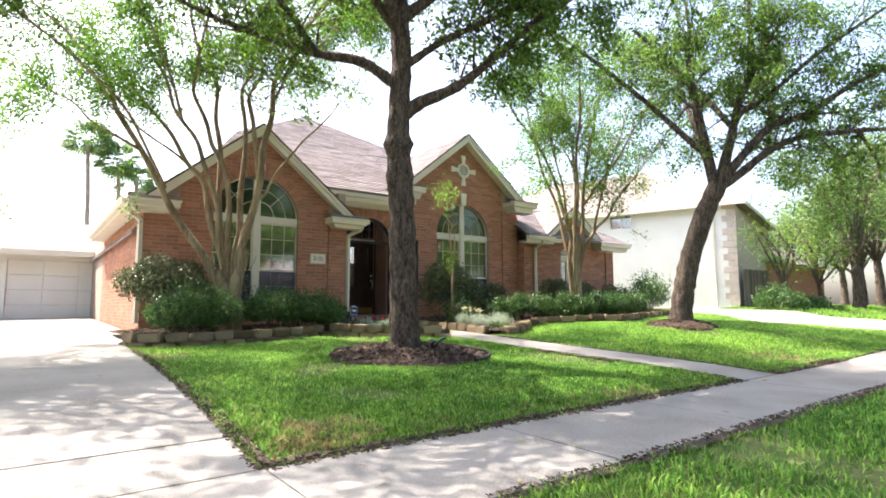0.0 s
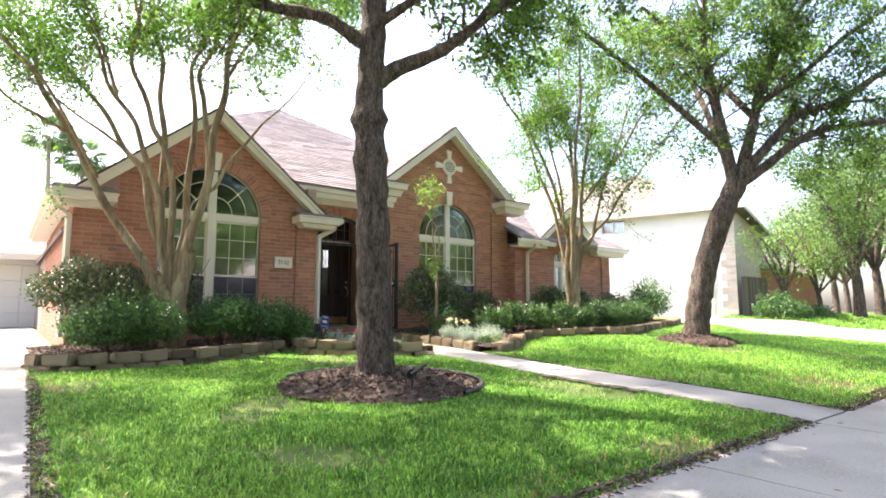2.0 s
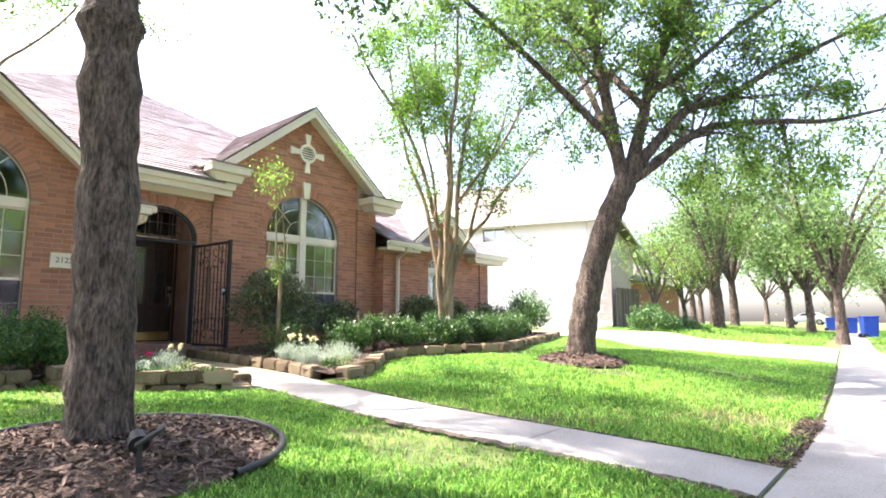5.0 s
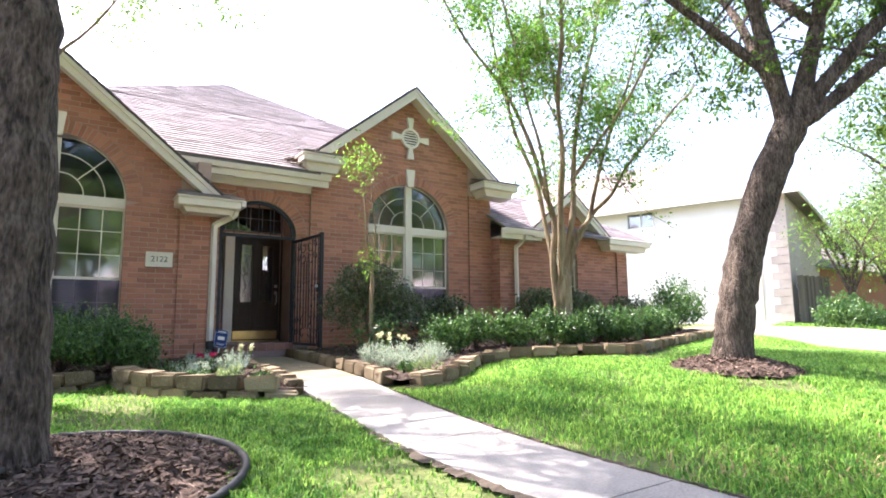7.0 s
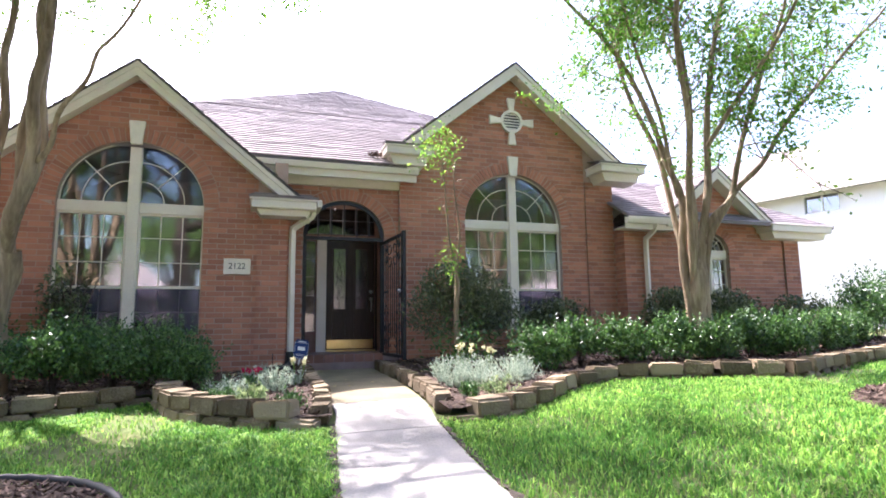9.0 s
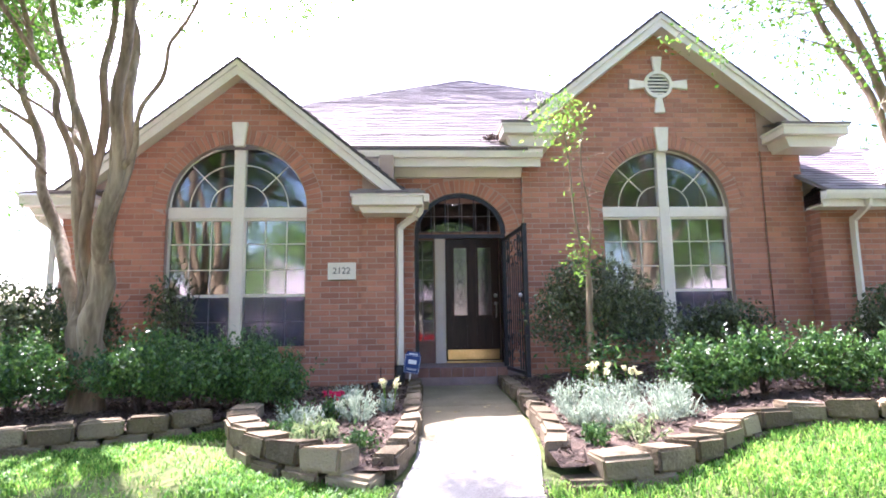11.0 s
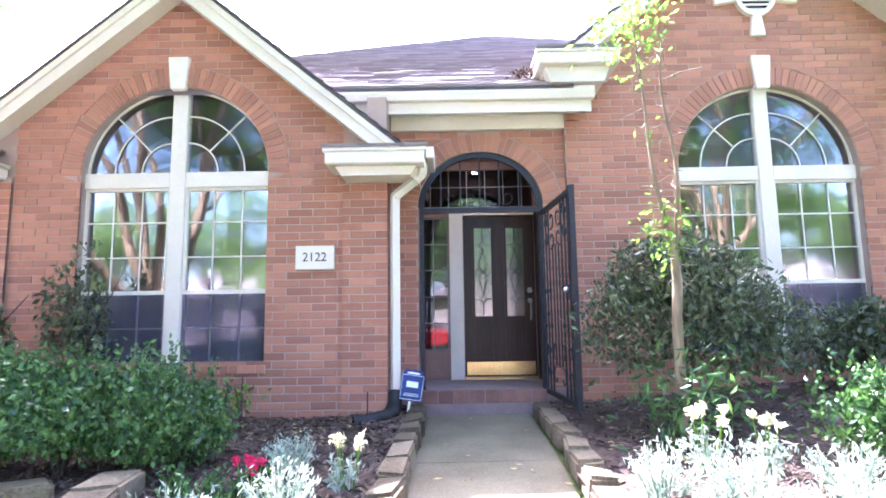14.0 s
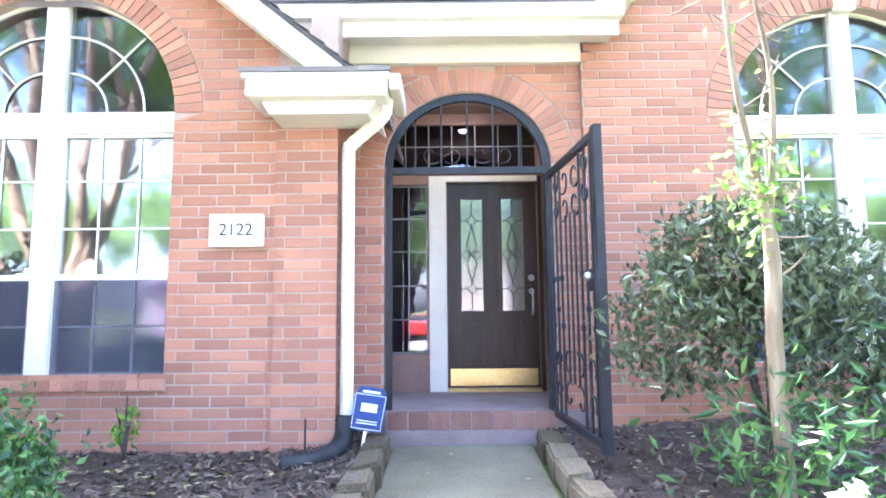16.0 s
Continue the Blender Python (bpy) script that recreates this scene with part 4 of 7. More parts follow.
block("casing", 8.162, 8.2, PY - 0.03, PY - 0.001, FLOOR, 3.20, DOOR_WOOD, porch)
block("casing_head", 7.256, 8.161, PY - 0.03, PY - 0.001, 3.145, 3.20, CREAM, porch)
# sidelight and transom lights with thin bars
light = new("sidelight")
light.parent = porch
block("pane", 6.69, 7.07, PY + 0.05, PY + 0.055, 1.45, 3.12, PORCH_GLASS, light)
block("curtain", 6.7, 7.06, PY + 0.14, PY + 0.15, 1.4, 3.12, CURTAIN, light)
for z in (1.46, 1.78, 2.11, 2.45, 2.78, 3.11):
    block("glazing_bar", 6.69, 7.07, PY + 0.035, PY + 0.046, z - 0.006, z + 0.006, PORCH_BAR, light)
for x in (6.70, 6.88, 7.06):
    block("glazing_bar", x - 0.006, x + 0.006, PY + 0.034, PY + 0.045, 1.45, 3.12, PORCH_BAR, light)
fan = new("transom_light")
fan.parent = porch
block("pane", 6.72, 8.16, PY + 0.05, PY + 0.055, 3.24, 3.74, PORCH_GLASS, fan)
for z in (3.26, 3.52):
    block("glazing_bar", 6.72, 8.16, PY + 0.035, PY + 0.046, z - 0.005, z + 0.005, PORCH_BAR, fan)
for k in range(6):
    block("glazing_bar", 6.85 + 0.235 * k - 0.005, 6.85 + 0.235 * k + 0.005, PY + 0.034, PY + 0.045, 3.24, 3.74, PORCH_BAR, fan)

door = thing("door_1", "dark brown front door with two leaded glass lights and a brass kick plate", "door", kind="structure")
bm = bmesh.new()
L1, L2 = (7.40, 7.615), (7.805, 8.02)
holed(bm, [(7.265, FLOOR + 0.01), (8.155, FLOOR + 0.01), (8.155, 3.135), (7.265, 3.135)], [[(a, 1.86), (b, 1.86), (b, 2.98), (a, 2.98)] for a, b in (L1, L2)], PY + 0.03, PY + 0.075)
part("leaf", bm, DOOR_WOOD, door)
for a, b in (L1, L2):
    lg = block("glass_light", a, b, PY + 0.05, PY + 0.056, 1.86, 2.98, LEADED, door, "leaded glass with lozenge pattern")
    bm = bmesh.new()
    holed(bm, [(a - 0.03, 1.83), (b + 0.03, 1.83), (b + 0.03, 3.01), (a - 0.03, 3.01)], [[(a, 1.86), (b, 1.86), (b, 2.98), (a, 2.98)]], PY + 0.018, PY + 0.0295)
    part("moulding", bm, DOOR_WOOD, door)
    cx, zc, lines = (a + b) / 2, 2.42, []
    yb = PY + 0.046
    def loop(pts):
        lines.append(([(cx + x, yb, zc + z) for x, z in pts], [0.006] * len(pts)))
    loop([(0, -0.56), (0, -0.40)]); loop([(0, 0.40), (0, 0.56)])
    for zz in (0.34, -0.34):
        loop([(0, zz - 0.055), (0.05, zz), (0, zz + 0.055), (-0.05, zz), (0, zz - 0.055)])
        loop([(-0.108, zz), (-0.05, zz)]); loop([(0.05, zz), (0.108, zz)])
    for s in (-1, 1):
        loop([(0, 0.285), (s * 0.03, 0.17), (s * 0.055, 0.09), (s * 0.02, 0.03), (0, 0.0)])
        loop([(0, -0.285), (s * 0.03, -0.17), (s * 0.055, -0.09), (s * 0.02, -0.03), (0, 0.0)])
        loop([(s * 0.02, 0.0), (s * 0.06, 0.05), (s * 0.1, 0.0), (s * 0.06, -0.05), (s * 0.02, 0.0)])
    tubes("leading", lines, IRON, door, 5)
for a, b in (L1, L2):
    bm = bmesh.new()
    holed(bm, [(a - 0.03, 1.32), (b + 0.03, 1.32), (b + 0.03, 1.74), (a - 0.03, 1.74)], [[(a, 1.35), (b, 1.35), (b, 1.71), (a, 1.71)]], PY + 0.020, PY + 0.0295)
    part("panel_moulding", bm, DOOR_WOOD, door)
block("kick_plate", 7.285, 8.135, PY + 0.022, PY + 0.029, FLOOR + 0.05, FLOOR + 0.21, BRASS, door, "polished brass kick plate")
block("threshold", 7.26, 8.16, PY - 0.06, PY + 0.03, FLOOR, FLOOR + 0.03, BRASS, door)
for z, r in ((2.18, 0.034), (2.05, 0.03)):
    bm = bmesh.new()
    bmesh.ops.create_cone(bm, cap_ends=True, segments=18, radius1=r, radius2=r * 0.8, depth=0.03, matrix=Matrix.Translation((8.09, PY + 0.014, z)) @ pose(0, 0, 0, 90, 0, 0))
    part("lock", bm, STEEL, door, "satin nickel lock")
tubes("handle", [(smooth_line([(8.09, PY + 0.0, 2.03), (8.09, PY - 0.04, 2.0), (8.09, PY - 0.05, 1.92), (8.09, PY - 0.03, 1.84), (8.09, PY + 0.02, 1.82)], 4), [0.011] * 17)], STEEL, door)

lamp = thing("recessed_light", "small recessed porch ceiling light", "lamp")
bm = bmesh.new()
bmesh.ops.create_cone(bm, cap_ends=True, segments=20, radius1=0.06, radius2=0.06, depth=0.012, matrix=Matrix.Translation((7.45, 13.6, 3.844)))
part("trim", bm, CREAM, lamp)
bm = bmesh.new()
bmesh.ops.create_cone(bm, cap_ends=True, segments=20, radius1=0.042, radius2=0.042, depth=0.008, matrix=Matrix.Translation((7.45, 13.6, 3.832)))
part("bulb", bm, LAMP_GLOW, lamp)

# iron frame in the arch and the open gate
iron_frame = thing("iron_archway", "black iron arch fixed in the porch opening", "archway")
FY = EY + 0.05
arc_o = [(ARCH[0] + 0.682 * math.cos(a), ARCH[3] + 0.607 * math.sin(a)) for a in np.linspace(0, math.pi, 24)]
bm = bmesh.new()
n = len(arc_o)
inner = [(ARCH[0] + 0.615 * math.cos(a), ARCH[3] + 0.55 * math.sin(a)) for a in np.linspace(0, math.pi, 24)]
for ya, yb in ((FY - 0.025, FY + 0.025),):
    vo = [[bm.verts.new((x, y, z)) for x, z in lp] for y in (ya, yb) for lp in (arc_o, inner)]
    for i in range(n - 1):
        for p, q in ((0, 1), (1, 3), (3, 2), (2, 0)):
            bm.faces.new((vo[p][i], vo[p][i + 1], vo[q][i + 1], vo[q][i]))
bmesh.ops.recalc_face_normals(bm, faces=bm.faces)
part("arch", bm, IRON, iron_frame)
for x in (6.757, 8.053):
    block("post", x, x + 0.05, FY - 0.025, FY + 0.025, FLOOR - 0.02, 3.05, IRON, iron_frame)
block("head_bar", 6.808, 8.052, FY - 0.024, FY + 0.024, 2.99, 3.045, IRON, iron_frame)
for k in range(5):
    x = 7.0 + k * 0.215
    top = ARCH[3] + 0.55 * math.sqrt(1 - ((x - ARCH[0]) / 0.62) ** 2)
    block("bar", x - 0.007, x + 0.007, FY - 0.007, FY + 0.007, 3.046, top, IRON, iron_frame)


def scroll(cx, cz, size, turn, flip=1):
    out = []
    for a in np.linspace(0, 1.6 * math.pi, 16):
        r = size * (0.25 + 0.75 * a / (1.6 * math.pi))
        out.append((cx + flip * r * math.cos(a + turn), 0.0, cz + r * math.sin(a + turn)))
    return out


tubes("scrolls", [([(x, FY, z) for x, _, z in scroll(7.43 + dx, 3.16, 0.09, 0.5, s)], [0.007] * 16) for dx, s in ((-0.3, 1), (-0.12, -1), (0.12, 1), (0.3, -1))], IRON, iron_frame, 5)

gate = thing("iron_gate", "black wrought iron gate with scrolls standing open", "gate")
GW, GZ0, GZ1 = 1.24, 1.06, 2.97
block("hinge_stile", 0, 0.045, -0.02, 0.02, GZ0, GZ1, IRON, gate)
block("lock_stile", GW - 0.07, GW, -0.025, 0.025, GZ0 - 0.02, GZ1 + 0.02, IRON, gate)
block("top_rail", 0.046, GW - 0.071, -0.02, 0.02, GZ1 - 0.045, GZ1, IRON, gate)
block("bottom_rail", 0.046, GW - 0.071, -0.02, 0.02, GZ0, GZ0 + 0.045, IRON, gate)
for k in range(9):
    x = 0.14 + k * 0.118
    if k in (3, 4, 5):
        continue
    block("bar", x - 0.008, x + 0.008, -0.008, 0.008, GZ0 + 0.046, GZ1 - 0.046, IRON, gate)
    for zk in (2.1, 1.75 + 0.12 * (k % 2)):
        block("collar", x - 0.014, x + 0.014, -0.014, 0.014, zk - 0.02, zk + 0.02, IRON, gate, "", 0.003)
mid = GW / 2
for x in (mid - 0.11, mid + 0.11, mid):
    block("bar", x - 0.007, x + 0.007, -0.007, 0.007, GZ0 + 0.3, GZ1 - 0.42, IRON, gate)
for z, s in ((GZ1 - 0.16, 1), (GZ1 - 0.36, 1), (GZ0 + 0.2, -1), (GZ0 + 0.42, -1)):
    for f in (-1, 1):
        tubes("scroll", [(scroll(mid + f * 0.13, z, 0.11, 0.4 if s > 0 else 3.4, f), [0.008] * 16)], IRON, gate, 5)
        tubes("scroll", [(scroll(mid + f * 0.36, z + 0.02, 0.085, 2.0 if s > 0 else 5.0, -f), [0.008] * 16)], IRON, gate, 5)
block("lock_box", GW - 0.16, GW - 0.071, -0.03, 0.03, 1.98, 2.12, IRON, gate, "", 0.004)
bm = bmesh.new()
bmesh.ops.create_uvsphere(bm, u_segments=12, v_segments=8, radius=0.028, matrix=Matrix.Translation((GW - 0.1, -0.055, 2.07)))
part("knob", bm, STEEL, gate, "bright round knob")
gate.matrix_basis = Matrix.Translation((8.075, FY - 0.03, 0)) @ pose(0, 0, 0, 0, 0, -86)


# ---- the number plaque ----
def lettering(name, text, size, m, material, parent, deep=0.003):
    cu = bpy.data.curves.new(name, "FONT")
    cu.body, cu.size, cu.extrude, cu.align_x, cu.align_y = text, size, deep, "CENTER", "CENTER"
    tmp = new(name + "_text", cu)
    me = bpy.data.meshes.new_from_object(tmp.evaluated_get(bpy.context.evaluated_depsgraph_get()))
    bpy.data.objects.remove(tmp)
    me.materials.clear()
    me.materials.append(material)
    ob = new(name, me)
    ob.parent = parent
    ob.matrix_basis = m
    return ob


plaque = thing("house_number_plaque", "pale cast stone plaque with the house number 2122", "plaque")
block("tablet", 5.56, 5.94, AY - 0.05, AY + 0.01, 2.335, 2.57, CAST_STONE, plaque, "", 0.006)
bm = bmesh.new()
holed(bm, [(5.562, 2.337), (5.938, 2.337), (5.938, 2.568), (5.562, 2.568)], [[(5.582, 2.357), (5.918, 2.357), (5.918, 2.548), (5.582, 2.548)]], AY - 0.056, AY - 0.0505)
part("rim", bm, CAST_STONE, plaque)
for k, ch in enumerate("2122"):
    lettering("digit", ch, 0.125, Matrix.Translation((5.658 + 0.061 * k, AY - 0.052, 2.453)) @ pose(0, 0, 0, 90, 0, 0), INK, plaque)

# ---- trees ----
def spread(limbs, rng, start, twigs, reach, leaf_per, sigma, up=0.25):
    """Twigs off the outer part of each limb, and the places of the leaves round them."""
    lines, places = [], []
    for pts, r0, r1 in limbs:
        line = smooth_line(pts, 6)
        length = len(line)
        for _ in range(twigs):
            s = rng.uniform(start, 1.0)
            k = min(int(s * (length - 1)), length - 2)
            p = line[k]
            d = (line[k + 1] - line[k]) / (np.linalg.norm(line[k + 1] - line[k]) + 1e-9)
            way = d * 0.6 + rng.normal(size=3) * 0.75 + np.array((0, 0, up))
            way /= np.linalg.norm(way)
            n = 7
            L = reach * rng.uniform(0.5, 1.2)
            bend = rng.normal(size=3) * 0.35
            tw = np.array([p + way * L * f + bend * L * f * f * 0.5 + (0, 0, -0.12 * L * f * f) for f in np.linspace(0, 1, n)])
            rr = max(0.006, (r0 + (r1 - r0) * s) * 0.35)
            lines.append((tw, np.linspace(rr, 0.004, n)))
            for _ in range(3):
                f = rng.integers(2, n)
                w2 = way * 0.5 + rng.normal(size=3) * 0.8
                w2 /= np.linalg.norm(w2)
                sub = np.array([tw[f] + w2 * L * 0.55 * g + (0, 0, -0.08 * g * g) for g in np.linspace(0, 1, 4)])
                lines.append((sub, np.linspace(rr * 0.4 + 0.002, 0.003, 4)))
                m = int(leaf_per / 4 * min(max(1 + 3.0 * noise.noise(Vector(sub[-1]) * 1.1), 0.06), 2.2))
                g = rng.uniform(0.3, 1.1, m)[:, None]
                places.append(sub[0] + (sub[-1] - sub[0]) * g + rng.normal(size=(m, 3)) * sigma)
            m = int(leaf_per / 4 * min(max(1 + 3.0 * noise.noise(Vector(tw[-1]) * 1.1), 0.06), 2.2))
            g = rng.uniform(0.45, 1.05, m)[:, None]
            places.append(tw[0] + (tw[-1] - tw[0]) * g + rng.normal(size=(m, 3)) * sigma * 1.2)
    return lines, np.concatenate(places)


def tree(name, label, category, trunk, limbs, bark, leaf, leaf_size, seed, twigs=14, reach=1.3, leaf_per=60, sigma=0.16, start=0.3, sides=12, group="", knobs=(), droop=0.3, narrow=0.5, up=0.25, clear=0.0, wiggle=0.0):
    """A tapered trunk and limbs, thin branches, and a crown of single leaves."""
    rng = np.random.default_rng(seed)
    base = trunk[0][0][0] if trunk else limbs[0][0][0]
    t = thing(name, label, category, group)
    wood = []
    for pts, r0, r1 in [*trunk, *limbs]:
        line = smooth_line(pts, 6)
        if wiggle:
            s = np.arange(len(line)) * 0.55 + rng.uniform(0, 6)
            line[:, 0] += wiggle * np.sin(s) * np.minimum(1, np.arange(len(line)) / 8)
            line[:, 1] += wiggle * np.cos(s * 1.37) * np.minimum(1, np.arange(len(line)) / 8)
        rad = np.linspace(r0, r1, len(line)) * (1 + 0.05 * np.sin(np.arange(len(line)) * 1.7 + seed))
        if (pts, r0, r1) in trunk:
            foot = np.exp(-np.arange(len(line)) / 1.6)
            rad = rad * (1 + 0.30 * foot)
            for kz, kr in knobs:
                rad = rad + kr * np.exp(-((line[:, 2] - kz) / 0.09) ** 2)
        wood.append((line, rad))
    tubes("trunk", wood, bark, t, sides, 0.05, seed)
    lines, places = spread(limbs, rng, start, twigs, reach, leaf_per, sigma, up)
    if clear:
        lines = [w for w in lines if min(q[2] for q in w[0]) > clear]
        places = places[places[:, 2] > clear]
    tagged(tubes("twig_mass", lines, bark, t, 5, 0, seed), kind="stuff")
    leaves("crown", places, leaf_size, leaf, t, seed, droop, narrow)
    return t


oak1_trunk = [([(4.33, 6.32, 0.55), (4.31, 6.32, 1.2), (4.29, 6.32, 1.8), (4.27, 6.33, 2.5), (4.24, 6.35, 3.2), (4.22, 6.36, 3.7), (4.24, 6.35, 4.24), (4.26, 6.35, 4.91), (4.18, 6.39, 6.2)], 0.205, 0.13)]
oak1_limbs = []
oak1_limbs.append(([(4.25, 6.34, 3.95), (4.48, 6.17, 4.15), (4.83, 5.91, 4.34), (5.15, 5.67, 4.63), (5.86, 5.15, 5.4), (6.9, 4.4, 6.2)], 0.105, 0.03))
oak1_limbs.append(([(4.20, 6.37, 4.40), (3.8, 6.67, 4.74), (3.29, 7.05, 4.87), (2.7, 7.48, 5.12), (2.11, 7.91, 5.4), (1.2, 8.4, 5.9)], 0.085, 0.025))
oak1_limbs.append(([(4.27, 6.33, 4.66), (4.76, 5.96, 5.07), (5.48, 5.6, 5.5), (6.4, 5.9, 6.3)], 0.06, 0.02))
oak1_limbs.append(([(4.18, 6.39, 6.1), (4.5, 7.2, 7.2), (5.0, 8.0, 8.2)], 0.09, 0.02))
oak1_limbs.append(([(4.18, 6.39, 6.1), (3.4, 6.2, 7.2), (2.4, 6.0, 8.1)], 0.09, 0.02))
oak1_limbs.append(([(4.2, 6.38, 5.6), (4.0, 5.2, 6.6), (3.6, 4.0, 7.3), (3.1, 2.8, 7.8)], 0.08, 0.02))
oak1_limbs.append(([(4.2, 6.38, 5.2), (3.0, 5.4, 6.1), (1.8, 4.8, 6.7), (0.6, 4.4, 7.1)], 0.07, 0.02))
oak1_limbs.append(([(4.18, 6.39, 6.1), (4.4, 6.2, 7.6), (4.6, 6.0, 9.2)], 0.09, 0.02))
# high limbs out of view, added to thicken the crown's shade on the pavement
oak1_limbs.append(([(4.3, 6.3, 6.9), (5.4, 6.8, 7.8), (6.6, 7.4, 8.5)], 0.05, 0.018))
oak1_limbs.append(([(4.3, 6.3, 6.9), (5.6, 5.9, 7.9), (6.9, 5.6, 8.6)], 0.05, 0.018))
oak1_limbs.append(([(4.2, 6.4, 6.6), (3.2, 7.2, 7.8), (2.2, 7.8, 8.8)], 0.05, 0.018))
oak1_limbs.append(([(4.3, 6.3, 7.2), (4.0, 7.4, 8.4), (3.6, 8.2, 9.4)], 0.05, 0.018))
oak1_limbs.append(([(4.2, 6.4, 6.6), (3.0, 6.6, 7.4), (1.6, 6.9, 8.0)], 0.05, 0.018))
oak1_limbs.append(([(4.4, 6.2, 7.6), (5.0, 7.2, 8.8), (5.6, 7.8, 9.6)], 0.05, 0.018))
oak1_limbs.append(([(4.22, 6.36, 5.4), (5.4, 6.9, 6.5), (6.6, 7.2, 7.3)], 0.06, 0.02))
oak1_limbs.append(([(4.22, 6.36, 5.3), (4.9, 5.0, 6.0), (5.5, 3.7, 6.5), (6.0, 2.6, 6.9)], 0.06, 0.02))
oak1_limbs.append(([(3.29, 7.05, 4.87), (2.5, 6.6, 5.3), (1.5, 6.2, 5.8), (0.4, 6.0, 6.3)], 0.05, 0.018))
# unseen left-hand limbs added to cast dapples on driveway and pavement
oak1_limbs.append(([(4.2, 6.4, 5.6), (2.6, 6.6, 6.8), (0.8, 6.9, 7.6), (-1.2, 7.2, 8.0)], 0.06, 0.018))
oak1_limbs.append(([(4.2, 6.38, 5.2), (2.4, 6.0, 6.4), (0.4, 5.8, 7.0), (-1.6, 5.6, 7.3)], 0.06, 0.018))
oak1_limbs.append(([(2.6, 6.6, 6.8), (1.4, 7.6, 7.4), (0.2, 8.4, 7.9)], 0.04, 0.014))
oak1_limbs.append(([(2.4, 6.0, 6.4), (1.6, 5.0, 7.2), (0.8, 4.2, 7.7)], 0.04, 0.014))
tree("oak_tree", "tall dark-barked oak in a mulch ring on the lawn", "tree", oak1_trunk, oak1_limbs, BARK, OAK_LEAF, 0.075, 5, 22, 1.45, 240, 0.085, 0.34, 16, knobs=((3.05, 0.035), (3.55, 0.045), (2.2, 0.015)), clear=4.4)

oak2_trunk = [([(11.18, 6.46, 0.7), (11.23, 6.40, 1.4), (11.29, 6.33, 1.9), (11.38, 6.24, 2.4), (11.55, 6.04, 3.15), (11.76, 5.8, 3.85)], 0.225, 0.185)]
oak2_limbs = []
oak2_limbs.append(([(11.72, 5.84, 3.75), (11.62, 5.96, 4.77), (11.51, 6.08, 5.72), (11.45, 6.15, 6.14), (11.23, 6.4, 6.57), (10.7, 6.95, 7.4)], 0.12, 0.03))
oak2_limbs.append(([(11.5, 6.1, 5.85), (11.45, 6.15, 6.68), (11.48, 6.11, 7.34), (11.4, 6.2, 8.6)], 0.07, 0.02))
oak2_limbs.append(([(11.78, 5.78, 3.85), (11.95, 5.58, 4.78), (12.07, 5.44, 5.51), (12.27, 5.22, 6.47), (12.3, 5.2, 8.2)], 0.12, 0.03))
oak2_limbs.append(([(11.80, 5.75, 3.9), (12.18, 5.33, 4.57), (12.49, 4.97, 5.04), (12.93, 4.47, 5.25), (13.42, 3.92, 5.72), (14.05, 3.2, 6.2), (14.9, 2.3, 6.8)], 0.10, 0.03))
oak2_limbs.append(([(11.74, 5.80, 3.75), (12.1, 5.42, 4.11), (12.44, 5.03, 4.52), (12.84, 4.57, 4.76), (13.51, 3.81, 4.83), (14.04, 3.21, 4.85), (14.8, 2.4, 5.1)], 0.10, 0.025))
oak2_limbs.append(([(12.03, 5.49, 5.3), (12.48, 4.98, 5.72), (13.12, 4.26, 6.52), (13.83, 3.45, 7.23), (14.5, 2.7, 7.9)], 0.06, 0.02))
oak2_limbs.append(([(12.07, 5.44, 5.51), (12.45, 5.02, 6.68), (12.89, 4.52, 7.8)], 0.06, 0.02))
oak2_limbs.append(([(11.7, 5.9, 4.1), (12.3, 6.6, 5.6), (13.2, 7.4, 6.8), (14.2, 8.0, 7.6)], 0.08, 0.02))
oak2_limbs.append(([(11.7, 5.9, 4.4), (11.0, 7.0, 5.9), (10.0, 8.0, 7.2), (9.0, 8.6, 8.0)], 0.07, 0.02))
oak2_limbs.append(([(12.0, 5.5, 5.0), (12.6, 6.8, 6.6), (13.0, 8.2, 7.8), (13.2, 9.4, 8.6)], 0.07, 0.02))
oak2_limbs.append(([(12.49, 4.97, 5.04), (14.0, 5.6, 6.2), (15.6, 6.4, 7.2), (17.0, 7.0, 7.8)], 0.06, 0.02))
oak2_limbs.append(([(13.51, 3.81, 4.83), (14.3, 3.9, 4.75), (15.3, 4.0, 4.5), (16.2, 4.2, 4.2)], 0.05, 0.015))
oak2_limbs.append(([(12.84, 4.57, 4.76), (13.8, 5.0, 5.1), (14.9, 5.4, 4.9), (15.8, 5.8, 4.5)], 0.05, 0.015))
tree("oak_tree", "leaning dark-barked oak with wide forked limbs on the lawn", "tree", oak2_trunk, oak2_limbs, BARK, OAK_LEAF, 0.072, 9, 20, 1.4, 240, 0.09, 0.3, 14, knobs=((3.1, 0.02),))

crape1_limbs = []
crape1_limbs.append(([(3.16, 10.98, 1.3), (3.03, 11.06, 1.98), (2.62, 11.37, 2.65), (2.23, 11.65, 3.48), (1.80, 11.97, 4.36), (1.39, 12.27, 5.26), (1.17, 12.42, 5.89), (0.64, 12.81, 6.61), (0.0, 13.3, 7.34)], 0.085, 0.022))
crape1_limbs.append(([(1.80, 11.97, 4.36), (1.17, 12.2, 4.74), (0.65, 12.4, 5.20), (0.02, 12.6, 5.51)], 0.032, 0.012))
crape1_limbs.append(([(2.66, 11.52, 4.05), (2.11, 11.64, 4.46), (1.63, 11.80, 4.82), (1.20, 11.9, 5.1)], 0.028, 0.012))
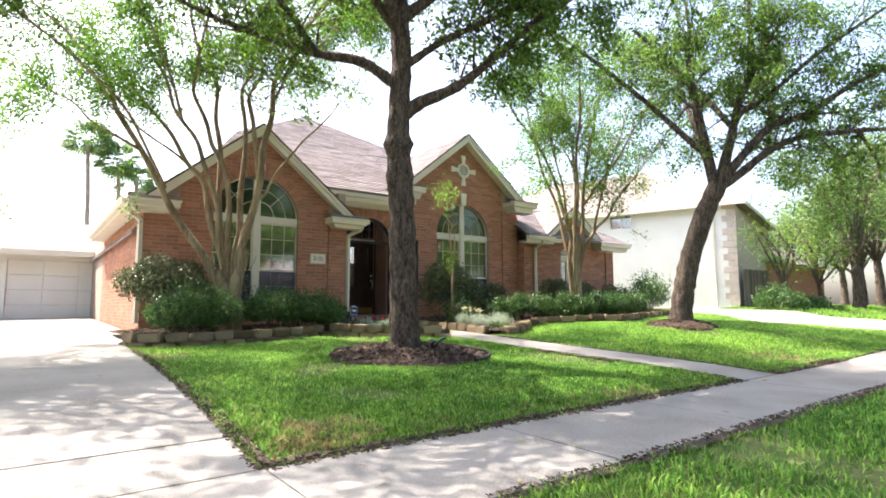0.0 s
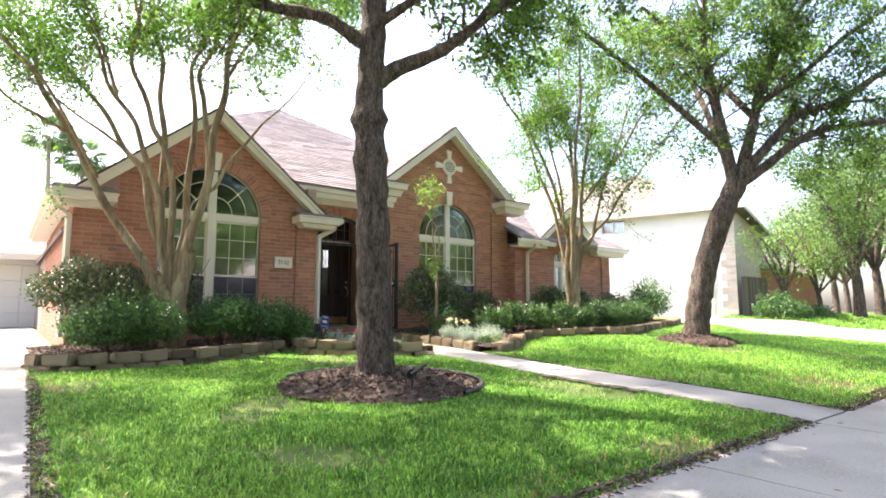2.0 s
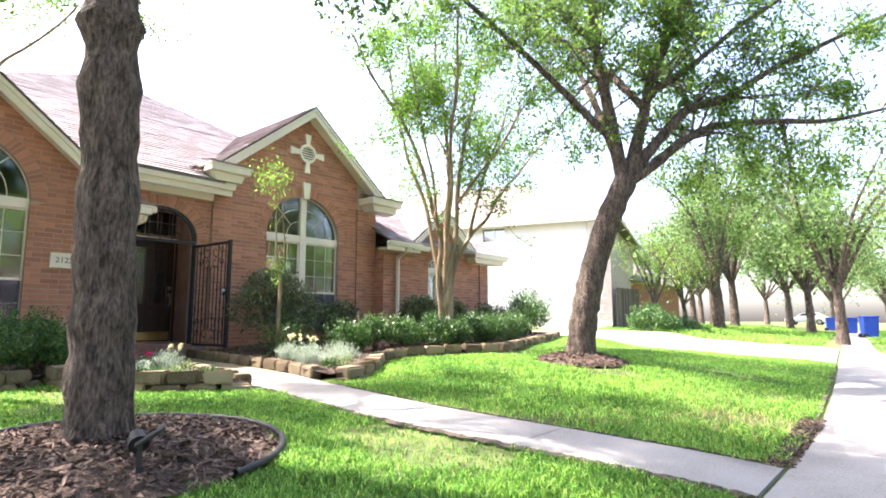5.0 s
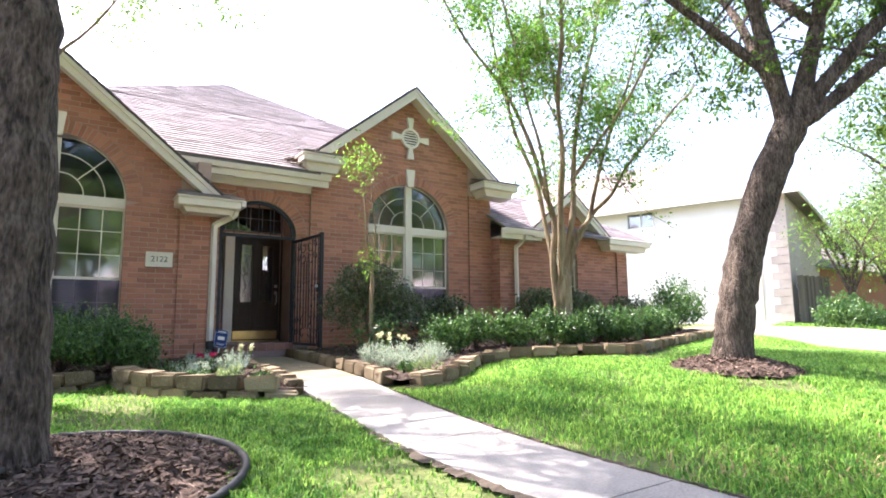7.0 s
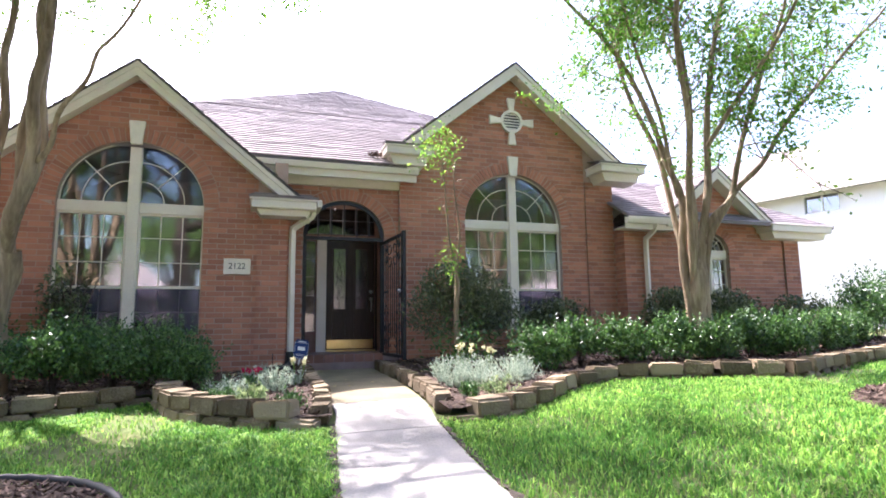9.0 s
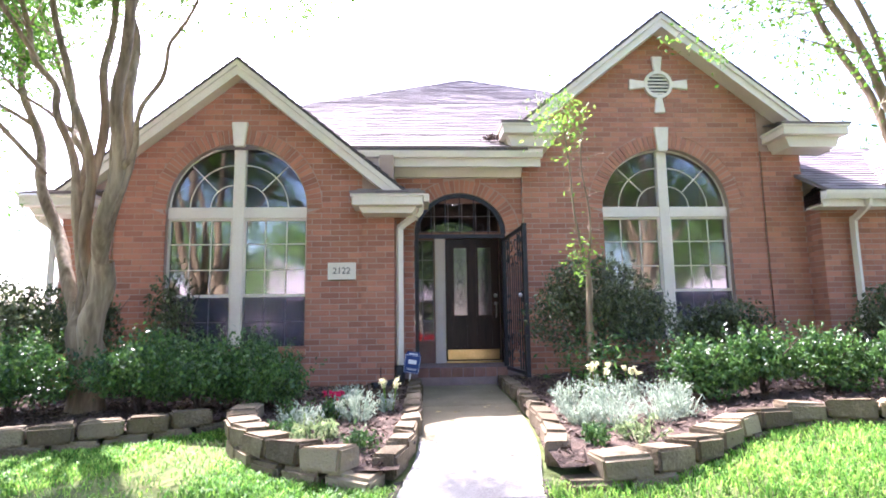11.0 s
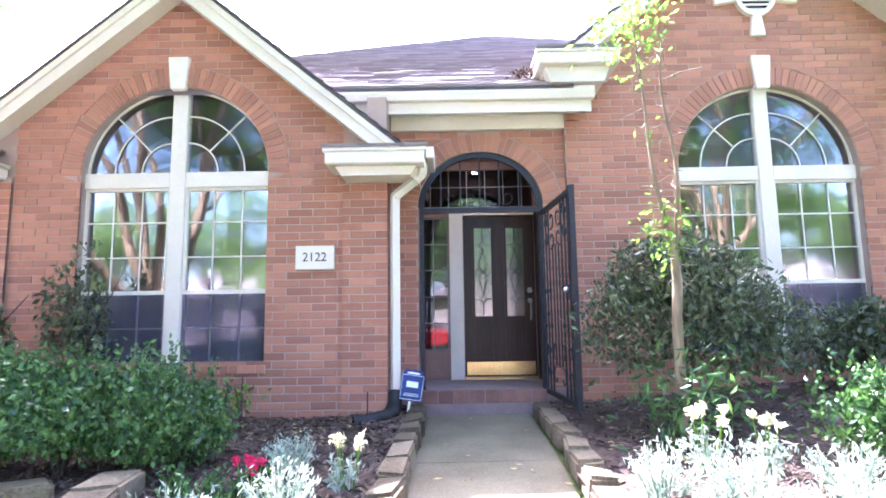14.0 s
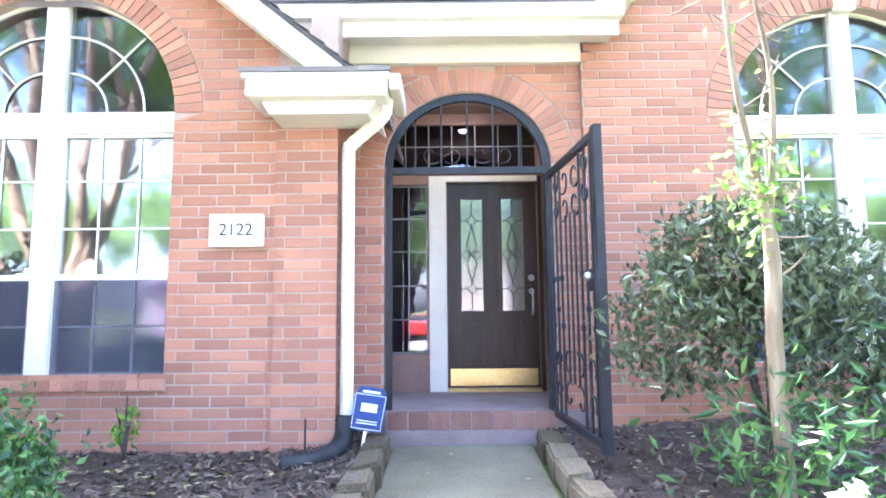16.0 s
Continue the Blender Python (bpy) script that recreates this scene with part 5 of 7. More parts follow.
crape1_limbs.append(([(3.20, 10.94, 1.5), (3.17, 10.96, 2.05), (3.02, 11.14, 2.80), (2.85, 11.32, 3.65), (2.66, 11.52, 4.05), (2.31, 11.84, 4.69), (1.78, 12.29, 5.59), (1.25, 12.74, 6.35), (0.71, 13.2, 7.12)], 0.075, 0.02))
crape1_limbs.append(([(3.22, 10.93, 1.5), (3.17, 10.96, 2.12), (3.03, 10.96, 3.01), (2.83, 11.0, 3.89), (2.64, 11.03, 4.40), (2.37, 11.12, 4.83), (2.09, 11.22, 5.48), (1.81, 11.32, 6.20), (1.5, 11.3, 7.0)], 0.06, 0.018))
crape1_limbs.append(([(3.25, 10.91, 1.5), (3.23, 10.91, 2.12), (3.10, 11.12, 3.34), (3.09, 11.23, 4.45), (3.05, 11.36, 5.27), (2.99, 11.52, 6.12), (2.89, 11.7, 6.82), (2.79, 11.88, 7.55)], 0.07, 0.02))
crape1_limbs.append(([(3.28, 10.89, 1.5), (3.26, 10.89, 2.12), (3.22, 10.84, 3.01), (3.08, 10.85, 3.98), (2.83, 10.95, 4.57), (2.58, 11.04, 5.31), (2.57, 10.96, 5.97), (2.46, 10.95, 6.71), (2.3, 10.8, 7.6)], 0.065, 0.018))
crape1_limbs.append(([(3.34, 10.85, 1.5), (3.35, 10.83, 2.12), (3.41, 10.88, 3.03), (3.49, 10.90, 3.97), (3.49, 10.99, 4.86), (3.49, 11.08, 5.69), (3.63, 11.07, 6.21), (3.69, 11.11, 7.16)], 0.075, 0.02))
crape1_limbs.append(([(3.38, 10.82, 1.4), (3.38, 10.80, 2.05), (3.53, 10.64, 2.79), (3.64, 10.51, 3.61), (3.73, 10.39, 4.44), (3.79, 10.30, 5.19), (3.88, 10.18, 5.88), (3.90, 10.10, 6.64), (4.0, 9.9, 7.5)], 0.095, 0.022))
crape1_limbs.append(([(3.38, 10.80, 1.6), (3.43, 10.77, 2.35), (3.61, 10.69, 3.18), (3.72, 10.66, 3.88), (3.60, 10.80, 4.83), (3.56, 10.89, 5.40), (3.71, 10.83, 5.98), (3.77, 10.84, 6.66), (3.9, 10.9, 7.5)], 0.07, 0.02))
crape1_limbs.append(([(3.79, 10.30, 5.19), (4.4, 10.6, 6.3), (5.2, 10.9, 7.2), (5.8, 11.0, 7.9)], 0.035, 0.014))
crape1_limbs.append(([(3.88, 10.18, 5.88), (4.4, 9.8, 7.0), (5.0, 9.3, 7.8)], 0.03, 0.012))
crape1_limbs.append(([(3.90, 10.10, 6.64), (5.0, 10.8, 7.4), (6.0, 11.2, 8.0), (6.9, 11.4, 8.4)], 0.035, 0.014))
crape1_limbs.append(([(4.0, 9.9, 7.3), (5.2, 9.7, 7.8), (6.3, 9.4, 8.2)], 0.03, 0.012))
crape1_limbs.append(([(3.69, 11.11, 7.0), (4.6, 11.7, 7.8), (5.4, 12.0, 8.7)], 0.03, 0.012))
crape1_limbs.append(([(1.39, 12.27, 5.26), (0.6, 11.8, 5.9), (-0.3, 11.3, 6.3), (-1.2, 10.9, 6.6)], 0.03, 0.012))
crape1_limbs.append(([(2.23, 11.65, 3.6), (1.6, 11.0, 4.5), (0.8, 10.5, 5.2), (-0.2, 10.2, 5.8)], 0.032, 0.012))
crape1_limbs.append(([(2.37, 11.12, 4.83), (1.9, 10.5, 5.8), (1.2, 9.9, 6.7)], 0.03, 0.012))
crape1_limbs.append(([(2.57, 10.96, 5.97), (2.5, 10.0, 6.6), (2.4, 9.2, 7.2)], 0.03, 0.012))
# more limbs above the view, added to dapple the front path
crape1_limbs.append(([(3.90, 10.10, 6.64), (4.5, 10.3, 7.0), (5.1, 10.9, 7.0), (5.6, 11.6, 7.0)], 0.03, 0.012))
crape1_limbs.append(([(3.69, 11.11, 7.0), (4.3, 11.3, 7.3), (4.9, 12.0, 7.3)], 0.03, 0.012))
crape1_limbs.append(([(3.88, 10.18, 5.88), (4.3, 9.6, 6.8), (4.7, 9.0, 7.2), (5.2, 8.5, 7.4)], 0.03, 0.012))
crape1_limbs.append(([(4.5, 10.3, 7.0), (5.2, 10.0, 7.3), (5.9, 9.9, 7.4)], 0.025, 0.012))
crape1_trunk = [([(3.30, 10.86, 0.80), (3.26, 10.90, 1.2), (3.20, 10.94, 1.7), (3.12, 11.0, 2.05)], 0.15, 0.11), ([(3.36, 10.83, 0.80), (3.38, 10.82, 1.2), (3.40, 10.80, 1.8), (3.46, 10.73, 2.4)], 0.16, 0.10), ([(3.60, 10.66, 3.3), (3.77, 10.52, 3.48), (4.0, 10.35, 3.93), (4.23, 10.18, 4.36), (4.52, 9.97, 4.68), (4.89, 9.70, 5.29)], 0.034, 0.012)]
tree("crape_myrtle_tree", "many-stemmed crape myrtle with smooth tan bark beside the window", "tree", crape1_trunk, crape1_limbs, CRAPE_BARK, CRAPE_LEAF, 0.060, 13, 18, 1.15, 200, 0.10, 0.68, 12, up=0.45, wiggle=0.035)

crape2_limbs = []
crape2_limbs.append(([(11.56, 9.64, 0.9), (11.54, 9.64, 2.22), (11.5, 9.65, 3.24), (11.32, 9.71, 3.97), (10.93, 9.84, 5.05), (10.2, 10.06, 6.1), (9.5, 10.2, 7.0)], 0.066, 0.018))
crape2_limbs.append(([(11.60, 9.60, 0.9), (11.64, 9.61, 2.61), (11.69, 9.59, 3.64), (11.72, 9.58, 4.87), (11.52, 9.65, 6.4), (11.3, 9.6, 7.6)], 0.066, 0.018))
crape2_limbs.append(([(11.66, 9.62, 0.9), (11.77, 9.56, 2.61), (11.93, 9.51, 3.96), (12.09, 9.46, 5.29), (12.39, 9.35, 6.6), (12.7, 9.3, 7.7)], 0.066, 0.018))
crape2_limbs.append(([(11.74, 9.58, 0.9), (11.82, 9.55, 2.61), (12.16, 9.43, 3.23), (12.6, 9.29, 3.66), (13.07, 9.13, 4.39), (14.0, 8.85, 5.4), (14.5, 8.7, 6.0)], 0.055, 0.016))
crape2_limbs.append(([(11.70, 9.56, 0.9), (11.86, 9.53, 2.61), (12.24, 9.4, 3.39), (12.46, 9.33, 4.28), (13.03, 9.14, 5.8), (13.4, 9.0, 6.9)], 0.055, 0.016))
crape2_limbs.append(([(11.58, 9.58, 2.0), (11.4, 9.3, 3.6), (11.0, 8.9, 4.9), (10.7, 8.5, 6.2), (10.3, 8.2, 7.1)], 0.05, 0.018))
crape2_limbs.append(([(11.66, 9.66, 2.0), (11.6, 10.1, 3.8), (11.4, 10.5, 5.2), (11.3, 10.8, 6.5), (11.2, 11.0, 7.5)], 0.05, 0.018))
crape2_limbs.append(([(11.5, 9.65, 3.24), (11.1, 9.5, 4.4), (10.6, 9.4, 5.7), (10.1, 9.3, 7.0)], 0.035, 0.012))
crape2_limbs.append(([(12.46, 9.33, 4.28), (13.2, 9.7, 5.1), (13.9, 10.1, 5.8), (14.4, 10.3, 6.4)], 0.035, 0.012))
crape2_limbs.append(([(11.72, 9.58, 4.87), (12.1, 10.3, 5.8), (12.4, 10.9, 6.8)], 0.03, 0.012))
crape2_limbs.append(([(11.93, 9.51, 3.96), (12.3, 8.8, 5.0), (12.6, 8.2, 6.0), (12.8, 7.8, 6.8)], 0.035, 0.012))
tree("crape_myrtle_tree", "many-stemmed crape myrtle with smooth tan bark behind the hedge", "tree", [([(11.64, 9.60, 0.85), (11.65, 9.60, 1.5), (11.68, 9.60, 2.1), (11.72, 9.58, 2.6)], 0.15, 0.10)], crape2_limbs, CRAPE_BARK, CRAPE_LEAF, 0.062, 17, 20, 1.15, 165, 0.10, 0.54, 12, up=0.4, wiggle=0.03)


def street_tree(x, y, tall, wide, seed, leaf, label, leaf_size=0.16, twigs=12, per=60, lean=0.0):
    rng = np.random.default_rng(seed)
    z = height(x, y) - 0.1
    fork = z + tall * 0.28
    trunk = [([(x, y, z), (x + 0.05, y, z + (fork - z) * 0.5), (x + lean, y + 0.05, fork)], tall * 0.028, tall * 0.02)]
    limbs = []
    for k in range(9):
        a = k * 2.4 + rng.uniform(0, 0.6)
        r = wide * rng.uniform(0.55, 1.0)
        top = z + tall * rng.uniform(0.6, 0.98)
        low = np.array((x + lean, y + 0.05, fork - 0.1))
        end = np.array((x + r * math.cos(a), y + r * math.sin(a), top))
        mid = low + (end - low) * 0.45 + np.array((0, 0, 0.25 * tall * 0.3)) + rng.normal(size=3) * 0.2
        limbs.append(([tuple(low), tuple(mid), tuple(end)], tall * 0.012, 0.02))
    return tree("street_tree", label, "tree", trunk, limbs, BARK, leaf, leaf_size, seed, twigs, wide * 0.42, per, 0.3, 0.35, 8, "street trees", droop=0.2, narrow=0.55)


STREET = ((27.5, 4.6, 7.5, 3.0), (32, 9.8, 9, 3.6), (36.5, 10.2, 9, 3.6), (40, 7.2, 8.5, 3.6), (48, 9.5, 9, 4.2), (58, 8, 9, 4.5), (72, 9.5, 10, 5), (52, 17, 10, 5), (43, 13, 9, 4), (64, 4.5, 9, 4.5), (90, 6, 11, 6), (80, 17, 11, 6), (68, 21, 11, 6), (58, 25, 11, 6), (104, 12, 12, 7))
for k, (x, y, tall, wide) in enumerate(STREET):
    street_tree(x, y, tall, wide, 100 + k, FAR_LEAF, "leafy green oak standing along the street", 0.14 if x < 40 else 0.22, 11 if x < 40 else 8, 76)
# trees over the far side of the road, beside the driveway and behind the houses
for k, (x, y, tall, wide) in enumerate(((-4.6, 9.5, 9, 5.0), (-3.5, -7.6, 8, 4.0), (2.6, -8.0, 8.5, 4.2), (8.5, -7.8, 7.5, 4.0), (14.5, -7.6, 8.5, 4.2), (20.5, -7.8, 8.5, 4.2), (5.5, -12, 10, 4.6), (12, -12, 10, 4.6), (-9.5, -7.8, 8.5, 4.2), (-15.5, -8.0, 9, 4.4), (26.5, -7.6, 8.5, 4.2), (32.5, -8.0, 9, 4.4), (-13, 20, 10, 5), (-6, 42, 9, 5), (12, 44, 9, 5), (31, 30, 10, 5))):
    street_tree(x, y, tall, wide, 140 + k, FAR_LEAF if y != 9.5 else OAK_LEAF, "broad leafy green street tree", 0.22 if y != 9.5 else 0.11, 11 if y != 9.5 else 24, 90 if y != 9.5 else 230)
street_tree(27.2, 11.0, 4.4, 1.5, 170, LIME_LEAF, "small yellow-green tree beside the neighbouring house", 0.08, 9, 40)
street_tree(31.5, 11.2, 4.6, 1.6, 171, OAK_LEAF, "small dark green tree beside the fence", 0.08, 9, 50)


def palm(x, y, top, seed):
    rng = np.random.default_rng(seed)
    t = thing("palm_tree", "tall thin fan palm behind the garage", "palm", "palms")
    z = height(x, y)
    tubes("trunk", [(smooth_line([(x, y, z), (x + 0.2, y, (z + top) / 2), (x, y, top)], 6), np.linspace(0.15, 0.11, 13))], PALM_BARK, t, 8)
    vs, qs, at = [], [], 0
    for k in range(38):
        a, e = rng.uniform(0, 2 * math.pi), rng.uniform(-0.9, 1.2)
        d = np.array((math.cos(a) * math.cos(e), math.sin(a) * math.cos(e), math.sin(e)))
        hub = np.array((x, y, top)) + d * 0.6
        side = np.cross(d, (0, 0, 1))
        side /= np.linalg.norm(side) + 1e-9
        for f in np.linspace(-1.1, 1.1, 11):
            w = d * math.cos(f) + side * math.sin(f)
            tip = hub + w * 0.95 - np.array((0, 0, 0.3 * rng.uniform(0.4, 1.2)))
            n2 = np.cross(w, (0.2, 0.3, 0.9)) * 0.06
            vs += [hub, hub + w * 0.6 + n2, tip, hub + w * 0.6 - n2]
            qs.append((at, at + 1, at + 2, at + 3))
            at += 4
    arrays("crown", vs, qs, PALM_LEAF, t)


palm(2.6, 38, 11.0, 1)
palm(4.2, 38, 10.0, 2)
palm(5.2, 38, 9.1, 3)


# ---- shrubs and hedges ----
def shrub_mesh(name, rx, ry, rz, count, size, leaf, seed, lumps=16, parent=None, hollow=0.55, narrow=0.55):
    """Leaves in clumps round an uneven shell, with a few stems."""
    rng = np.random.default_rng(seed)
    d = rng.normal(size=(lumps, 3))
    d /= np.linalg.norm(d, axis=1)[:, None]
    d[:, 2] = np.abs(d[:, 2]) * 1.3 - 0.58
    centres = d * rng.uniform(0.45, 0.72, (lumps, 1))
    pick = rng.integers(0, lumps, count)
    w = rng.normal(size=(count, 3))
    w /= np.linalg.norm(w, axis=1)[:, None]
    p = centres[pick] + w * (rng.uniform(hollow, 1.05, count) ** 0.5 * 0.42)[:, None]
    p += rng.normal(size=p.shape) * 0.05
    # young shoots that stand out of the clipped outline
    n = lumps * 5 if leaf is BOX_LEAF else 0
    foot = centres[rng.integers(0, lumps, n)] * 1.15 + rng.normal(size=(n, 3)) * (0.2, 0.2, 0.05) + (0, 0, 0.30)
    way = rng.normal(size=(n, 3)) * 0.35 + (0, 0, 1.0)
    p = np.concatenate([p, *[foot + way * f + rng.normal(size=(n, 3)) * 0.025 for f in np.linspace(0.05, 0.34, 7)]])
    p *= (rx, ry, rz)
    v, f = leaf_arrays(p, size, rng, -1.0, narrow)
    return arrays(name, v, f, leaf, parent)


def shrub(name, label, at, rx, ry, rz, count, size, leaf, seed, group="", category="shrub", lumps=16, narrow=0.55):
    t = thing(name, label, category, group)
    shrub_mesh("foliage", rx, ry, rz, count, size, leaf, seed, lumps, t, narrow=narrow)
    rng = np.random.default_rng(seed + 500)
    stems = []
    for _ in range(7):
        e = rng.normal(size=3) * (rx * 0.4, ry * 0.4, 0.1) + (0, 0, rz * 0.45)
        stems.append((smooth_line([(0, 0, -rz), tuple(e * 0.4 - (0, 0, rz * 0.3)), tuple(e)], 3), np.linspace(0.014, 0.004, 7)))
    tagged(tubes("stemwork", stems, BARK, t, 5), kind="stuff")
    t.location = at
    return t


def ground_up(x, y, rz, sink=0.0):
    return (x, y, height(x, y) + 0.1 + rz - sink)


box_a = shrub("box_hedge_shrub", "clipped dense green box shrub in the hedge row", ground_up(2.35, 10.35, 0.40), 0.60, 0.50, 0.42, 8500, 0.042, BOX_LEAF, 1, "hedge shrubs", "hedge", lumps=26)
box_b = shrub("box_hedge_shrub", "clipped dense green box shrub in the hedge row", ground_up(3.98, 10.62, 0.40), 0.58, 0.50, 0.43, 8500, 0.042, BOX_LEAF, 2, "hedge shrubs", "hedge", lumps=22)
for k, (x, y) in enumerate(((2.85, 10.42), (4.55, 10.62), (5.15, 10.75))):
    copy_thing(box_b if k == 1 else box_a, Matrix.Translation(ground_up(x, y, 0.40, 0.03 * k)) @ pose(0, 0, 0, 0, 0, 67 * k) @ Matrix.Diagonal((1 + 0.08 * math.sin(k * 2.3), 1, 1 + 0.1 * math.sin(k * 3.1), 1)))
low_a = shrub("low_hedge_shrub", "small upright bright green box shrub behind the stone edging", ground_up(9.42, 9.95, 0.28), 0.37, 0.35, 0.33, 4400, 0.044, BOX_LEAF, 21, "low hedge shrubs", "hedge", lumps=15)
low_b = shrub("low_hedge_shrub", "small upright bright green box shrub behind the stone edging", ground_up(9.98, 9.9, 0.28), 0.38, 0.36, 0.32, 4400, 0.044, BOX_LEAF, 22, "low hedge shrubs", "hedge", lumps=13)
ROW_X = np.arange(10.5, 16.0, 0.56)
for k, x in enumerate(ROW_X):
    y = float(np.interp(x, (10.5, 11.4, 12.0, 12.7, 14.1, 15.5), (9.72, 9.3, 9.2, 9.35, 9.85, 10.35))) + 0.05 * math.sin(k * 2.9)
    copy_thing(low_b if k % 2 else low_a, Matrix.Translation(ground_up(float(x), y, 0.28, 0.02 * (k % 3))) @ pose(0, 0, 0, 0, 0, 67 * k) @ Matrix.Diagonal((1 + 0.10 * math.sin(k * 2.3), 1 + 0.10 * math.cos(k * 1.7), 1.02 + 0.12 * math.sin(k * 3.1), 1)))
shrub("round_shrub", "large rounded grey-green shrub at the house corner", (2.25, 11.35, 1.80), 0.85, 0.62, 0.60, 6500, 0.055, DARK_LEAF, 3, lumps=26)
shrub("dark_shrub", "large dark glossy shrub below the second window", (9.0, 11.6, 1.9), 0.98, 0.62, 0.78, 8500, 0.062, DARK_LEAF, 4, lumps=26, narrow=0.42)
shrub("dark_shrub", "loose dark shrub below the window", (10.9, 12.1, 1.55), 0.85, 0.45, 0.55, 3500, 0.06, DARK_LEAF, 6)
shrub("thin_shrub", "thin straggling shrub before the window", (3.75, 12.0, 1.85), 0.42, 0.28, 0.85, 1100, 0.06, DARK_LEAF, 7, lumps=12)
shrub("thin_shrub", "loose dark shrub beside the brick wall", (2.75, 11.9, 1.75), 0.42, 0.32, 0.7, 1900, 0.06, DARK_LEAF, 8, lumps=14)
shrub("dark_shrub", "dark rounded shrub against the wing wall", (12.7, 11.3, 1.62), 0.75, 0.55, 0.62, 4500, 0.06, DARK_LEAF, 9)
shrub("dark_shrub", "dark rounded shrub against the wing wall", (14.2, 11.5, 1.62), 0.8, 0.5, 0.6, 4200, 0.06, DARK_LEAF, 10)
shrub("dark_shrub", "dark rounded shrub against the wing wall", (15.8, 11.5, 1.62), 0.75, 0.5, 0.6, 4200, 0.06, DARK_LEAF, 11)
shrub("round_shrub", "rounded light green shrub at the wing corner", (17.3, 11.2, 1.75), 0.85, 0.75, 0.72, 5200, 0.06, BOX_LEAF, 12, lumps=24)
shrub("round_shrub", "wide clipped shrub in the neighbouring garden", (25.6, 10.6, 1.55), 1.25, 1.0, 0.65, 5200, 0.09, BOX_LEAF, 13, lumps=24)
shrub("round_shrub", "low clipped shrub in the neighbouring garden", (28.2, 10.4, 1.3), 0.9, 0.8, 0.4, 3200, 0.09, BOX_LEAF, 14, lumps=20)
shrub("small_weed", "small green seedling growing by the brick wall", (5.12, 12.25, 1.12), 0.09, 0.08, 0.2, 60, 0.06, LIME_LEAF, 15, lumps=6)

# the young tree with a bare stem and a leafy top
sap = thing("young_tree", "thin young tree with a bare pale stem and lime leaves", "tree")
stem = smooth_line([(8.74, 11.03, 0.9), (8.72, 11.02, 1.7), (8.74, 11.03, 2.2), (8.60, 10.98, 2.9), (8.55, 10.95, 3.5), (8.48, 10.92, 4.15)], 5)
side_stem = smooth_line([(8.74, 11.03, 2.2), (8.78, 11.0, 2.9), (8.70, 10.98, 3.5), (8.72, 10.97, 3.9)], 5)
tubes("stem", [(stem, np.interp(np.linspace(0, 1, len(stem)), (0, 0.38, 0.48, 1), (0.040, 0.034, 0.016, 0.006))), (side_stem, np.linspace(0.017, 0.005, len(side_stem)))], CRAPE_BARK, sap, 8, 0.05)
rng = np.random.default_rng(77)
twig, spots2 = [], []
for _ in range(80):
    p = stem[rng.integers(8, len(stem))] if rng.random() < 0.6 else side_stem[rng.integers(3, len(side_stem))]
    e = p + rng.normal(size=3) * (0.10, 0.08, 0.07)
    twig.append(([p, (p + e) / 2 + rng.normal(size=3) * 0.012, e], [0.005, 0.004, 0.0025]))
tagged(tubes("twig_mass", twig, CRAPE_BARK, sap, 5), kind="stuff")
top = np.array((8.46, 10.92, 4.05)) + rng.normal(size=(420, 3)) * (0.17, 0.13, 0.19)
midl = np.array((8.66, 11.0, 2.42)) + rng.normal(size=(130, 3)) * (0.10, 0.08, 0.14)
few = stem[rng.integers(12, len(stem), 16)] + rng.normal(size=(16, 3)) * 0.05
tagged(leaves("foliage", np.concatenate([top, midl, few]), 0.06, LIME_LEAF, sap, 78, 0.3, 0.45), kind="stuff")
low = np.array((8.78, 10.95, 1.25)) + rng.normal(size=(620, 3)) * (0.24, 0.2, 0.2)
tagged(leaves("low_foliage", low, 0.085, BOX_LEAF, sap, 79, 0.0, 0.3), kind="stuff")


# ---- stone edging and beds ----
def stone_mesh(seed):
    rng = np.random.default_rng(seed)
    bm = bmesh.new()
    l, d, h = 0.172, 0.13, 0.074
    v = box(bm, -l, l, -d, d, -h, h)
    for q in v:
        if q.co.y > 0:
            q.co.x *= 0.86
        q.co += Vector(rng.uniform(-0.012, 0.012, 3))
    bmesh.ops.bevel(bm, geom=bm.edges[:], offset=0.02, segments=2, affect="EDGES")
    for q in bm.verts:
        q.co += Vector(rng.uniform(-0.006, 0.006, 3))
    me = bpy.data.meshes.new("stone")
    bm.to_mesh(me)
    bm.free()
    me.materials.append(WALL_STONE)
    return me


STONES = [stone_mesh(k) for k in range(6)]


